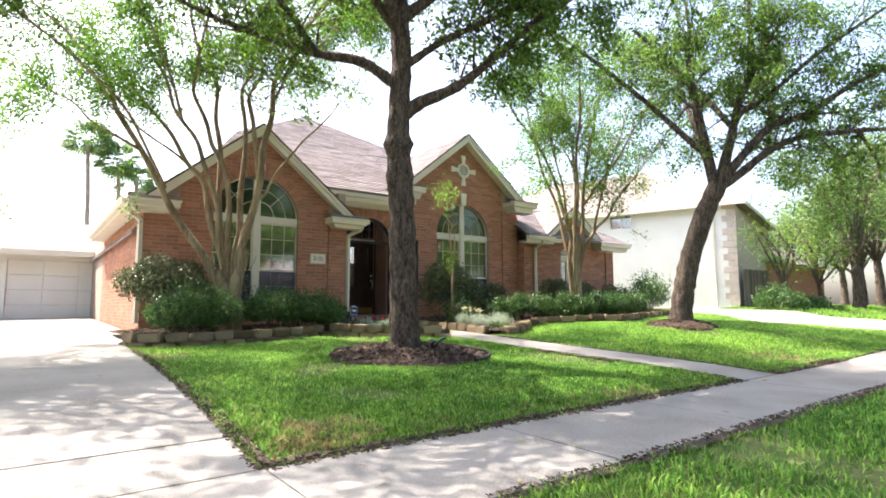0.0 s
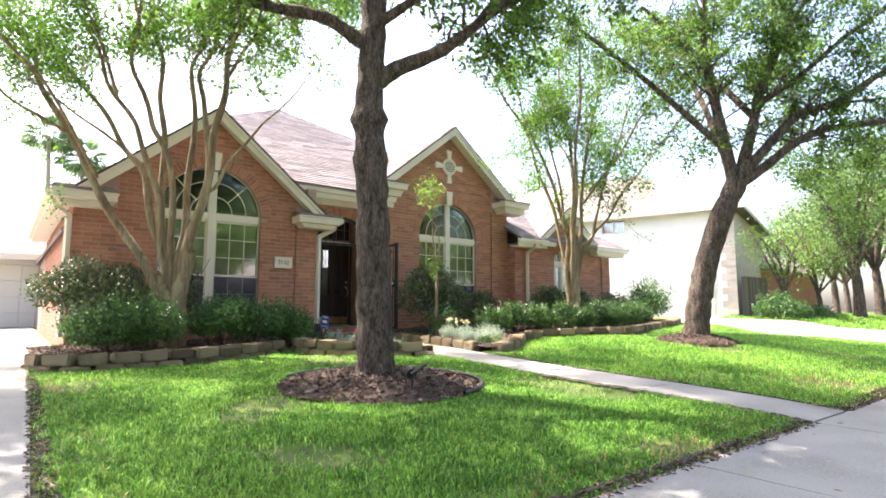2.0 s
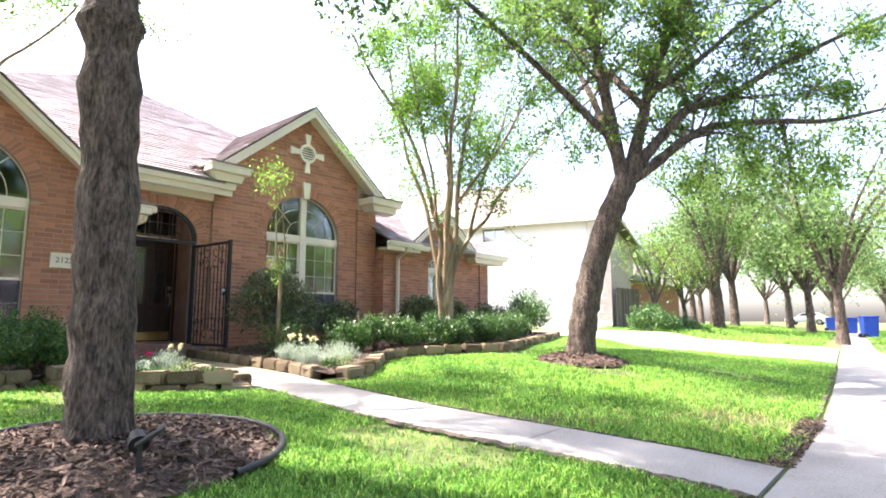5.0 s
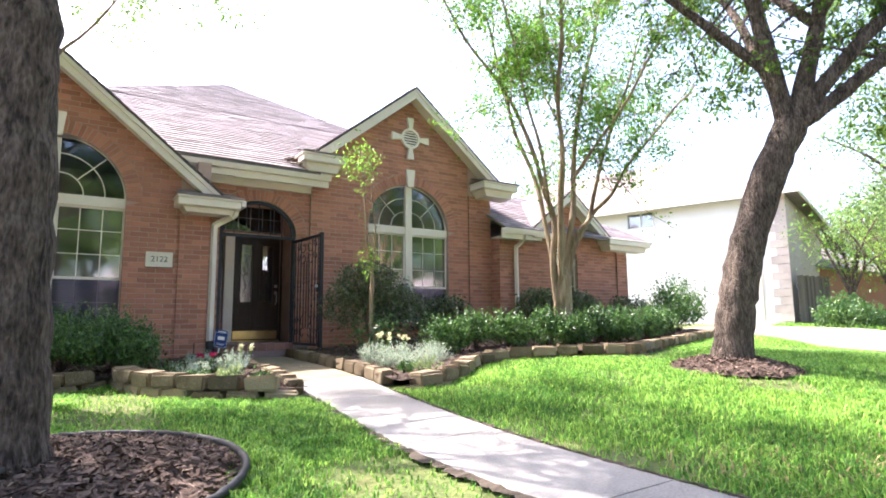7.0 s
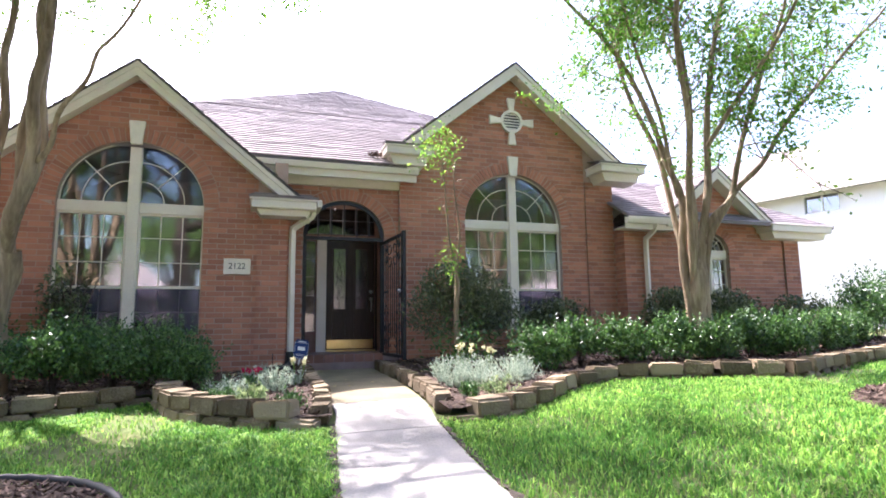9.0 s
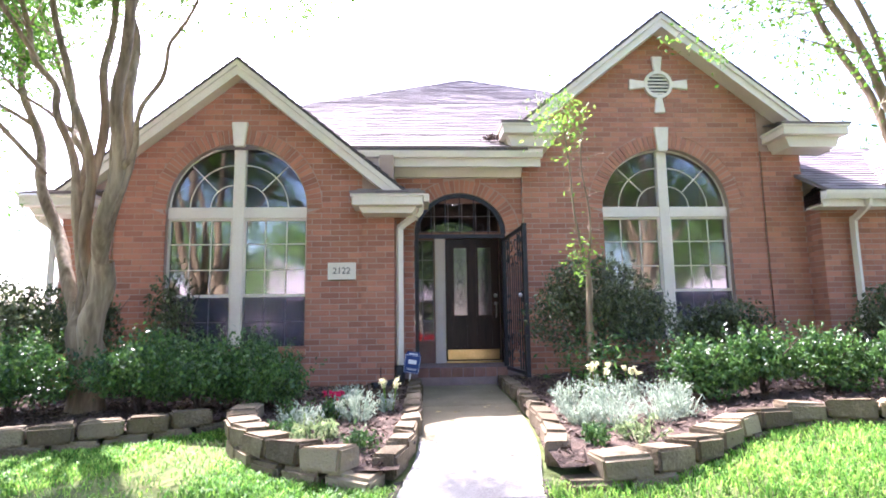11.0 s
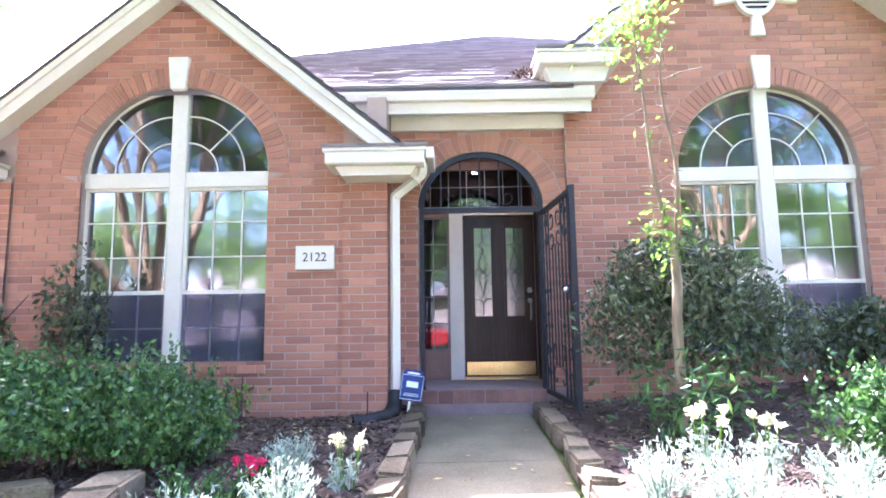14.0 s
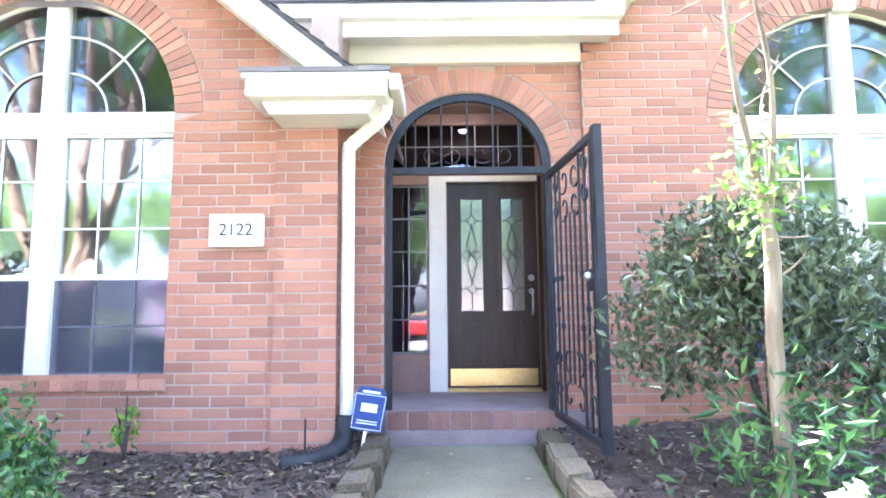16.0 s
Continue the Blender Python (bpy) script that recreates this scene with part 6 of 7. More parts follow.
def stone_wall(name, label, points, courses, lift=0.0, side=1, size=1.0, slim=1.0):
    """Courses of loose blocks along a line, each block an object."""
    t = thing(name, label, "edging wall", "stone bed edging")
    rng = np.random.default_rng(len(points) * 7 + courses)
    line = smooth_line([(x, y, 0) for x, y in points], 14)
    seg = np.r_[0, np.cumsum(np.linalg.norm(np.diff(line, axis=0), axis=1))]
    for c in range(courses):
        s = 0.18 * size + (c % 2) * 0.17 * size
        while s < seg[-1] - 0.1:
            p = [np.interp(s, seg, line[:, i]) for i in (0, 1)]
            q = [np.interp(min(s + 0.05, seg[-1]), seg, line[:, i]) for i in (0, 1)]
            a = math.degrees(math.atan2(q[1] - p[1], q[0] - p[0]))
            z = min(height(p[0] - 0.1, p[1]), height(p[0] + 0.1, p[1])) + lift + 0.045 + c * 0.138 * size
            ob = new("stone", STONES[rng.integers(0, 6)])
            ob.parent = t
            ob.matrix_basis = Matrix.Translation((p[0] + rng.uniform(-0.012, 0.012), p[1] + rng.uniform(-0.02, 0.02), z)) @ pose(0, 0, 0, rng.uniform(-3, 3), rng.uniform(-3, 3), a + rng.uniform(-5, 5) + (180 if side < 0 else 0)) @ Matrix.Diagonal((size * rng.uniform(0.92, 1.0), size * slim, size * rng.uniform(0.92, 1.05), 1))
            s += 0.348 * size
    return t


LEFT_WALL = [(1.50, 10.0), (1.66, 9.45), (2.1, 9.25), (3.0, 9.4), (4.05, 9.72), (4.98, 10.3)]
TIP_WALL = [(5.15, 10.45), (5.22, 9.85), (5.45, 9.25), (5.8, 8.72), (6.15, 8.40), (6.52, 8.22)]
PATH_WALL_L = [(6.55, 8.35), (6.63, 8.9), (6.69, 9.6), (6.72, 10.6), (6.74, 11.7), (6.74, 12.75)]
PATH_WALL_R = [(7.99, 12.75), (7.97, 11.6), (7.93, 10.6), (7.86, 9.6), (7.74, 8.8), (7.62, 8.3)]
RIGHT_WALL = [(7.62, 8.15), (8.15, 8.22), (8.7, 8.55), (9.25, 8.98), (9.75, 9.12), (10.4, 8.85), (11.0, 8.5), (11.7, 8.3), (12.9, 8.7), (14.6, 9.3), (16.8, 10.1), (18.2, 10.8)]
stone_wall("stone_edging", "low wall of tan concrete blocks round the bed", LEFT_WALL, 2, -0.05)
stone_wall("stone_edging", "curved wall of tan concrete blocks round the flower bed", TIP_WALL, 2, -0.03)
stone_wall("stone_edging", "single row of tan blocks along the path", PATH_WALL_L, 1, 0.03, 1, 1.12, 0.6)
stone_wall("stone_edging", "single row of tan blocks along the path", PATH_WALL_R, 1, 0.03, 1, 1.12, 0.6)
stone_wall("stone_edging", "curved wall of tan concrete blocks before the hedge", RIGHT_WALL, 2, -0.085)


def inside(px, py, poly):
    c = np.zeros(len(px), bool)
    n = len(poly)
    for i in range(n):
        (x0, y0), (x1, y1) = poly[i], poly[(i + 1) % n]
        hit = (y0 > py) != (y1 > py)
        c ^= hit & (px < (x1 - x0) * (py - y0) / (y1 - y0 + 1e-12) + x0)
    return c


LEFT_BED = [(x, y) for x, y, _ in smooth_line([(x, y, 0) for x, y in LEFT_WALL], 4)] + [(x, y) for x, y, _ in smooth_line([(x, y, 0) for x, y in TIP_WALL], 4)] + PATH_WALL_L + [(6.74, 12.95), (6.5, 12.95), (6.5, 12.47), (1.9, 12.47), (1.5, 12.4)]
RIGHT_BED = [(x, y) for x, y, _ in smooth_line([(x, y, 0) for x, y in RIGHT_WALL], 4)] + [(18.2, 12.5), (12.7, 12.6), (12.7, 12.9), (8.0, 12.97)] + PATH_WALL_R


def bed_z(x, y):
    return height(x, y) + 0.10 + 0.02 * math.sin(3.1 * x) * math.sin(2.7 * y)


def bed(name, label, poly, seed, chips):
    xs, ys = [p[0] for p in poly], [p[1] for p in poly]
    step = 0.1
    gx, gy = span(min(xs), max(xs), step), span(min(ys), max(ys), step)
    X, Y = np.meshgrid(gx, gy)
    ok = inside(X.ravel(), Y.ravel(), poly).reshape(X.shape)
    rng = np.random.default_rng(seed)
    n = len(gx)
    vs = [(x, y, bed_z(x, y) + rng.uniform(-0.014, 0.014)) for y in gy for x in gx]
    qs = [(j * n + i, j * n + i + 1, (j + 1) * n + i + 1, (j + 1) * n + i) for j in range(len(gy) - 1) for i in range(n - 1) if ok[j, i] or ok[j, i + 1] or ok[j + 1, i] or ok[j + 1, i + 1]]
    b = arrays(name, vs, qs, MULCH, None, True)
    tagged(b, label, "flower bed", kind="structure")
    scatter_chips(poly, chips, seed, bed_z, b)


def scatter_chips(poly, count, seed, zfun, parent, size=1.0):
    rng = np.random.default_rng(seed + 9)
    xs, ys = [p[0] for p in poly], [p[1] for p in poly]
    px, py = rng.uniform(min(xs), max(xs), count * 2), rng.uniform(min(ys), max(ys), count * 2)
    ok = inside(px, py, poly)
    px, py = px[ok][:count], py[ok][:count]
    c = np.array([(x, y, zfun(x, y) + 0.016) for x, y in zip(px, py)])
    a = rng.uniform(0, 2 * math.pi, len(c))
    tilt = rng.normal(size=len(c)) * 0.35
    L, W = size * rng.uniform(0.012, 0.04, len(c)), size * rng.uniform(0.004, 0.011, len(c))
    u = np.stack([np.cos(a) * np.cos(tilt), np.sin(a) * np.cos(tilt), np.sin(tilt)], 1) * L[:, None]
    w = np.stack([-np.sin(a), np.cos(a), 0.3 * rng.normal(size=len(c))], 1) * W[:, None]
    up = np.array((0, 0, 0.006))
    v = np.stack([c - u - w, c + u - w * 0.6, c + u + w * 0.6 + up, c - u + w + up], 1).reshape(-1, 3)
    tagged(arrays("mulch_chips", v, np.arange(len(v)).reshape(-1, 4), CHIP, parent), kind="stuff")


bed("left_bed", "flower bed of dark wood mulch before the brick wall", LEFT_BED, 1, 9000)
bed("right_bed", "flower bed of dark wood mulch behind the stone edging", RIGHT_BED, 2, 9000)

# mulch ring round the oak
RC, RR = (4.40, 6.32), 1.06


def ring_z(x, y):
    r = math.hypot(x - RC[0], y - RC[1])
    return height(x, y) + 0.02 + 0.12 * max(0.0, 1 - (r / RR) ** 2)


for cx, cy, rr, label in ((4.40, 6.32, 1.06, "ring of brown wood mulch round the oak"), (11.2, 6.42, 0.72, "small patch of mulch round the leaning oak")):
    bm = bmesh.new()
    rng = np.random.default_rng(5)
    def mound(x, y):
        r = math.hypot(x - cx, y - cy)
        return height(x, y) + 0.015 + 0.13 * max(0.0, 1 - (r / rr) ** 2)
    rings = [[bm.verts.new((cx + r * math.cos(a), cy + r * math.sin(a), mound(cx + r * math.cos(a), cy + r * math.sin(a)) + rng.uniform(-0.012, 0.012))) for a in np.linspace(0, 2 * math.pi, 48, False)] for r in np.linspace(0.05, rr * 1.02, 12)]
    for a, b in zip(rings[:-1], rings[1:]):
        for i in range(48):
            bm.faces.new((a[i], a[(i + 1) % 48], b[(i + 1) % 48], b[i]))
    ring = tagged(part("mulch_ring", bm, MULCH), label, "mulch", kind="structure")
    circle = [(cx + rr * math.cos(a), cy + rr * math.sin(a)) for a in np.linspace(0, 2 * math.pi, 32, False)]
    scatter_chips(circle, 5000 if rr > 1 else 1500, 6, mound, ring)
edging = thing("lawn_edging", "black corrugated plastic edging round the mulch", "edging")
arc = [(RC[0] + 1.08 * math.cos(a), RC[1] + 1.08 * math.sin(a)) for a in np.linspace(-1.3, 2.3, 60)]
tubes("edging_tube", [([(x, y, height(x, y) + 0.045) for x, y in arc], [0.020 if k % 2 else 0.026 for k in range(60)])], BLACK_PLASTIC, edging, 8)

# a small garden spotlight on a stake
spot = thing("garden_spotlight", "small black solar garden light tilted on a stake", "lamp")
bm = bmesh.new()
bmesh.ops.create_cone(bm, cap_ends=True, segments=14, radius1=0.055, radius2=0.035, depth=0.10, matrix=Matrix.Translation((-0.03, 0.05, 0.17)) @ pose(0, 0, 0, -65, 0, 30))
part("head", bm, BLACK_PLASTIC, spot)
bm = bmesh.new()
box(bm, -0.085, 0.085, -0.06, 0.06, -0.009, 0.009, 0.003)
bmesh.ops.transform(bm, matrix=Matrix.Translation((0.06, -0.03, 0.2)) @ pose(0, 0, 0, 0, -32, 15), verts=bm.verts)
part("solar_panel", bm, BLACK_PLASTIC, spot, "flat dark solar panel")
block("stake", -0.011, 0.011, -0.011, 0.011, -0.08, 0.18, BLACK_PLASTIC, spot)
spot.matrix_basis = Matrix.Translation((4.27, 5.55, ring_z(4.27, 5.55))) @ pose(0, 0, 0, 0, 0, -40)


# ---- flower bed plants ----
def rosette(name, label, x, y, r, h, count, leaf, size, seed, narrow=0.22, petals=None, n_petals=0):
    t = thing(name, label, "plant", "bed plants")
    rng = np.random.default_rng(seed)
    stems, tips = [], []
    for _ in range(max(8, count // 22)):
        a, rr = rng.uniform(0, 2 * math.pi), r * math.sqrt(rng.random())
        tip = np.array((rr * math.cos(a), rr * math.sin(a), h * rng.uniform(0.55, 1.0) * (1 - 0.35 * (rr / r) ** 2)))
        base = np.array((tip[0] * 0.35, tip[1] * 0.35, -0.02))
        line = smooth_line([base, (base + tip) / 2 + (0, 0, 0.02), tip], 3)
        stems.append((line, np.linspace(0.006, 0.003, len(line))))
        m = 22
        g = rng.uniform(0.3, 1.05, m)[:, None]
        tips.append(base + (tip - base) * g + rng.normal(size=(m, 3)) * 0.022)
    tagged(tubes("stemwork", stems, BOX_LEAF if leaf is not SILVER_LEAF else SILVER_LEAF, t, 5), kind="stuff")
    v, f = leaf_arrays(np.concatenate(tips), size, rng, -1.0, narrow)
    arrays("foliage", v, f, leaf, t)
    if petals:
        for k in range(n_petals):
            a = rng.uniform(0, 2 * math.pi)
            c = np.array((r * 0.6 * math.cos(a), r * 0.6 * math.sin(a), h * rng.uniform(0.95, 1.25)))
            tubes("flower_stalk", [([(c[0] * 0.4, c[1] * 0.4, 0.0), tuple(c)], [0.004, 0.003])], LIME_LEAF, t, 5)
            v, f = leaf_arrays(c + rng.normal(size=(14, 3)) * 0.012, 0.045, rng, 0.6, 0.5)
            arrays("flower", v, f, petals, t)
    t.location = (x, y, bed_z(x, y))
    return t


GREY = ((5.78, 9.55, 0.24, 0.26), (6.25, 9.75, 0.22, 0.30), (6.05, 10.6, 0.2, 0.26), (8.15, 9.9, 0.24, 0.32), (8.5, 9.7, 0.3, 0.30), (8.75, 9.3, 0.28, 0.26), (8.35, 9.25, 0.28, 0.26), (9.0, 9.75, 0.24, 0.30), (8.1, 9.35, 0.22, 0.24), (8.95, 9.35, 0.22, 0.24))
for k, (x, y, r, h) in enumerate(GREY):
    rosette("silver_plant", "bushy silver-grey leaved bedding plant", x, y, r * 0.9, h, 620, SILVER_LEAF, 0.042, 300 + k, 0.2)
GREEN = ((5.75, 9.05, 0.15, 0.2), (6.0, 8.75, 0.14, 0.22), (6.35, 8.85, 0.15, 0.2), (6.1, 9.2, 0.16, 0.16), (5.6, 10.15, 0.2, 0.22), (8.35, 8.75, 0.2, 0.2), (8.0, 8.65, 0.15, 0.16))
for k, (x, y, r, h) in enumerate(GREEN):
    rosette("green_plant", "small pale green leaved bedding plant", x, y, r, h, 300, PALE_LEAF if k % 2 else BOX_LEAF, 0.042, 340 + k, 0.4)
rosette("flowering_plant", "small plant with red pansy flowers", 6.0, 9.95, 0.16, 0.2, 200, BOX_LEAF, 0.05, 360, 0.5, RED_PETAL, 4)
rosette("flowering_plant", "small plant with pale yellow drooping flowers", 6.5, 10.1, 0.12, 0.24, 160, SILVER_LEAF, 0.05, 361, 0.3, YELLOW_PETAL, 6)
rosette("flowering_plant", "small plant with pale yellow drooping flowers", 8.55, 10.25, 0.14, 0.3, 160, SILVER_LEAF, 0.05, 362, 0.3, YELLOW_PETAL, 6)
rosette("flowering_plant", "small plant with pale yellow drooping flowers", 8.85, 10.2, 0.12, 0.28, 120, SILVER_LEAF, 0.05, 363, 0.3, YELLOW_PETAL, 5)

# the alarm sign and the drain pipe below the downspout
sign = thing("yard_sign", "small blue and white yard sign on a stake", "sign")
bm = bmesh.new()
prism(bm, [(-0.10, 0.16), (0.10, 0.16), (0.11, 0.20), (0.11, 0.40), (0.08, 0.45), (-0.08, 0.45), (-0.11, 0.40), (-0.11, 0.20)], -0.006, 0.006)
part("board", bm, SIGN_BLUE, sign)
for z0, z1, w in ((0.285, 0.34, 0.055), (0.41, 0.425, 0.06), (0.205, 0.211, 0.07), (0.222, 0.227, 0.07)):
    block("lettering_bar", -w, w, -0.010, -0.0065, z0, z1, SIGN_WHITE, sign, "pale bar standing for lettering")
bm = bmesh.new()
holed(bm, [(-0.10, 0.17), (0.10, 0.17), (0.105, 0.40), (-0.105, 0.40)], [[(-0.097, 0.174), (0.097, 0.174), (0.101, 0.396), (-0.101, 0.396)]], -0.0095, -0.0066)
part("border", bm, SIGN_WHITE, sign)
block("stake", -0.01, 0.01, 0.007, 0.019, -0.1, 0.40, STEEL, sign)
sign.matrix_basis = Matrix.Translation((6.66, 12.33, bed_z(6.66, 12.33) - 0.03)) @ pose(0, 0, 0, -8, 10, 8)
drain = thing("drain_pipe", "black corrugated drain pipe at the foot of the downspout", "pipe")
line = smooth_line([(6.545, 12.40, 1.16), (6.54, 12.36, 1.02), (6.50, 12.26, 0.95), (6.38, 12.12, 0.93), (6.2, 12.05, 0.92)], 10)
tubes("hose", [(line, [0.062 if k % 2 else 0.075 for k in range(len(line))])], BLACK_PLASTIC, drain, 12)
stake2 = thing("garden_stake", "short dark stake by the brick wall", "stake")
block("rod", 6.285, 6.297, 12.3, 12.312, 0.85, 1.16, BLACK_PLASTIC, stake2)

# ---- the neighbouring house ----
nb = thing("neighbour_house", "two-storey pale house with white side wall and grey roof", "house")
block("wall", 26.5, 38, 12.7, 12.9, 0.8, 5.8, PALE_BRICK, nb)
bm = bmesh.new()
outer = [(12.9, 0.8), (30, 0.8), (30, 5.8), (12.9, 5.8)]
holed(bm, outer, [[(17.5, 5.1), (18.6, 5.1), (18.6, 5.7), (17.5, 5.7)]], 0, 0.2)
w = part("wall", bm, WHITE_SIDING, nb)
w.matrix_basis = Matrix.Translation((26.7, 0, 0)) @ pose(0, 0, 0, 0, 0, 90)
block("wall", 26.5, 38, 30.0, 30.2, 0.8, 5.8, WHITE_SIDING, nb)
block("wall", 37.8, 38, 12.9, 30.0, 0.8, 5.8, WHITE_SIDING, nb)
for z in np.arange(1.1, 5.7, 0.3):
    block("quoin", 26.46, 26.7, 12.66, 13.25 if round(z / 0.3) % 2 else 13.05, z, z + 0.28, PALE_BRICK, nb)
nbw = new("window")
nbw.parent = nb
block("pane", 26.6, 26.61, 17.5, 18.6, 5.1, 5.7, GLASS, nbw)
block("backing", 26.72, 26.73, 17.4, 18.7, 5.0, 5.78, SCREEN, nbw)
block("glazing_bar", 26.57, 26.598, 18.03, 18.07, 5.1, 5.7, WHITE_SIDING, nbw)
block("frame", 26.47, 26.6, 17.44, 17.5, 5.05, 5.75, WHITE_SIDING, nbw)
block("frame", 26.47, 26.6, 18.6, 18.66, 5.05, 5.75, WHITE_SIDING, nbw)
bm = bmesh.new()
eave = [(26.0, 12.2), (38.5, 12.2), (38.5, 30.7), (26.0, 30.7)]
low = [bm.verts.new((x, y, 5.82)) for x, y in eave]
ridge = [bm.verts.new((32.2, 18.4, 9.2)), bm.verts.new((32.2, 24.5, 9.2))]
bm.faces.new((low[0], low[1], ridge[0]))
bm.faces.new((low[1], low[2], ridge[1], ridge[0]))
bm.faces.new((low[2], low[3], ridge[1]))
bm.faces.new((low[3], low[0], ridge[0], ridge[1]))
bm.faces.new(low[::-1])
part("roof", bm, FAR_ROOF, nb)
block("fascia", 25.95, 26.0, 12.2, 30.7, 5.72, 5.86, CREAM, nb)
block("fascia", 25.95, 38.5, 12.14, 12.2, 5.72, 5.86, CREAM, nb)
tubes("downspout", [([(26.42, 13.6, 5.7), (26.42, 13.6, 1.1)], [0.05, 0.05])], CREAM, nb, 4)
nb.matrix_basis = Matrix.Translation((26.5, 12.7, 0.25)) @ pose(0, 0, 0, 0, 0, 17) @ Matrix.Translation((-26.5, -12.7, 0))

fence = thing("wooden_fence", "weathered grey wooden board fence beside the neighbouring house", "fence")
for k in range(17):
    x = 26.75 + k * 0.15
    block("board", x, x + 0.138, 12.55, 12.575, 1.05, 3.0 + 0.02 * (k % 3), FENCE_WOOD, fence)
for z in (1.5, 2.6):
    block("rail", 26.75, 29.3, 12.576, 12.62, z, z + 0.09, FENCE_WOOD, fence)
far_house = thing("brick_house", "low red brick house beyond the fence", "house")
block("wall", 33, 44, 15.5, 24, 0.9, 3.9, BRICK, far_house)
bm = bmesh.new()
low = [bm.verts.new(p) for p in ((32.5, 15.0, 3.9), (44.5, 15.0, 3.9), (44.5, 24.5, 3.9), (32.5, 24.5, 3.9))]
ridge = [bm.verts.new((36, 19.7, 6.6)), bm.verts.new((41, 19.7, 6.6))]
for q in ((low[0], low[1], ridge[1], ridge[0]), (low[1], low[2], ridge[1]), (low[2], low[3], ridge[0], ridge[1]), (low[3], low[0], ridge[0]), tuple(low[::-1])):
    bm.faces.new(q)
part("roof", bm, SHINGLE, far_house)

# ---- the garage ----
garage = thing("garage", "detached garage with a wide white door at the driveway end", "garage")
bm = bmesh.new()
holed(bm, [(-3.6, 0.8), (6.0, 0.8), (6.0, 3.15), (-3.6, 3.15)], [[(-0.35, 0.85), (4.5, 0.85), (4.5, 2.86), (-0.35, 2.86)]], 22.6, 22.8)
part("wall", bm, WHITE_SIDING, garage)
gd = new("garage_door")
gd.parent = garage
for k in range(4):
    z = 0.90 + k * 0.49
    for j in range(5):
        x = -0.35 + j * 0.97
        block("panel", x + 0.003, x + 0.967, 22.7, 22.74, z, z + 0.484, WHITE_SIDING, gd, "", 0.015)
block("backing", -0.4, 4.55, 22.745, 22.76, 0.85, 2.86, WHITE_SIDING, gd)
block("wall", -3.6, -3.4, 22.8, 29, 0.8, 3.15, PALE_BRICK, garage)
block("wall", 5.8, 6.0, 22.8, 29, 0.8, 3.15, PALE_BRICK, garage)
block("wall", -3.6, 6.0, 29, 29.2, 0.8, 3.15, PALE_BRICK, garage)
bm = bmesh.new()
low = [bm.verts.new(p) for p in ((-4.1, 22.1, 3.13), (6.5, 22.1, 3.13), (6.5, 29.7, 3.13), (-4.1, 29.7, 3.13))]
ridge = [bm.verts.new((-0.4, 25.9, 4.55)), bm.verts.new((2.8, 25.9, 4.55))]
for q in ((low[0], low[1], ridge[1], ridge[0]), (low[1], low[2], ridge[1]), (low[2], low[3], ridge[0], ridge[1]), (low[3], low[0], ridge[0]), tuple(low[::-1])):
    bm.faces.new(q)
part("roof", bm, FAR_ROOF, garage)
block("fascia", -4.1, 6.5, 22.05, 22.1, 2.98, 3.16, CREAM, garage)

# ---- houses across the road ----
for k, x in enumerate((-12, 6, 24)):
    hs = thing("brick_house", "pale brick house across the road under trees", "house", "houses across the road")
    bm = bmesh.new()
    holed(bm, [(x, 0.3), (x + 13, 0.3), (x + 13, 3.6), (x, 3.6)], [[(x + 1.5, 1.2), (x + 3.5, 1.2), (x + 3.5, 2.8), (x + 1.5, 2.8)], [(x + 6, 0.5), (x + 7.2, 0.5), (x + 7.2, 2.7), (x + 6, 2.7)], [(x + 9, 1.2), (x + 11.5, 1.2), (x + 11.5, 2.8), (x + 9, 2.8)]], -20.2, -20.0)
    part("wall", bm, PALE_BRICK, hs)
    for a, b in ((x + 1.5, x + 3.5), (x + 9, x + 11.5)):
        block("window", a, b, -20.15, -20.1, 1.2, 2.8, SCREEN, hs)
    block("door", x + 6, x + 7.2, -20.15, -20.1, 0.5, 2.7, DOOR_WOOD, hs)
    bm = bmesh.new()
    low = [bm.verts.new(p) for p in ((x - 0.5, -19.4, 3.6), (x + 13.5, -19.4, 3.6), (x + 13.5, -29, 3.6), (x - 0.5, -29, 3.6))]
    ridge = [bm.verts.new((x + 4, -24, 6.8)), bm.verts.new((x + 9, -24, 6.8))]
    for q in ((low[0], low[1], ridge[1], ridge[0]), (low[1], low[2], ridge[1]), (low[2], low[3], ridge[0], ridge[1]), (low[3], low[0], ridge[0])):
        bm.faces.new(q)
    part("roof", bm, SHINGLE, hs)


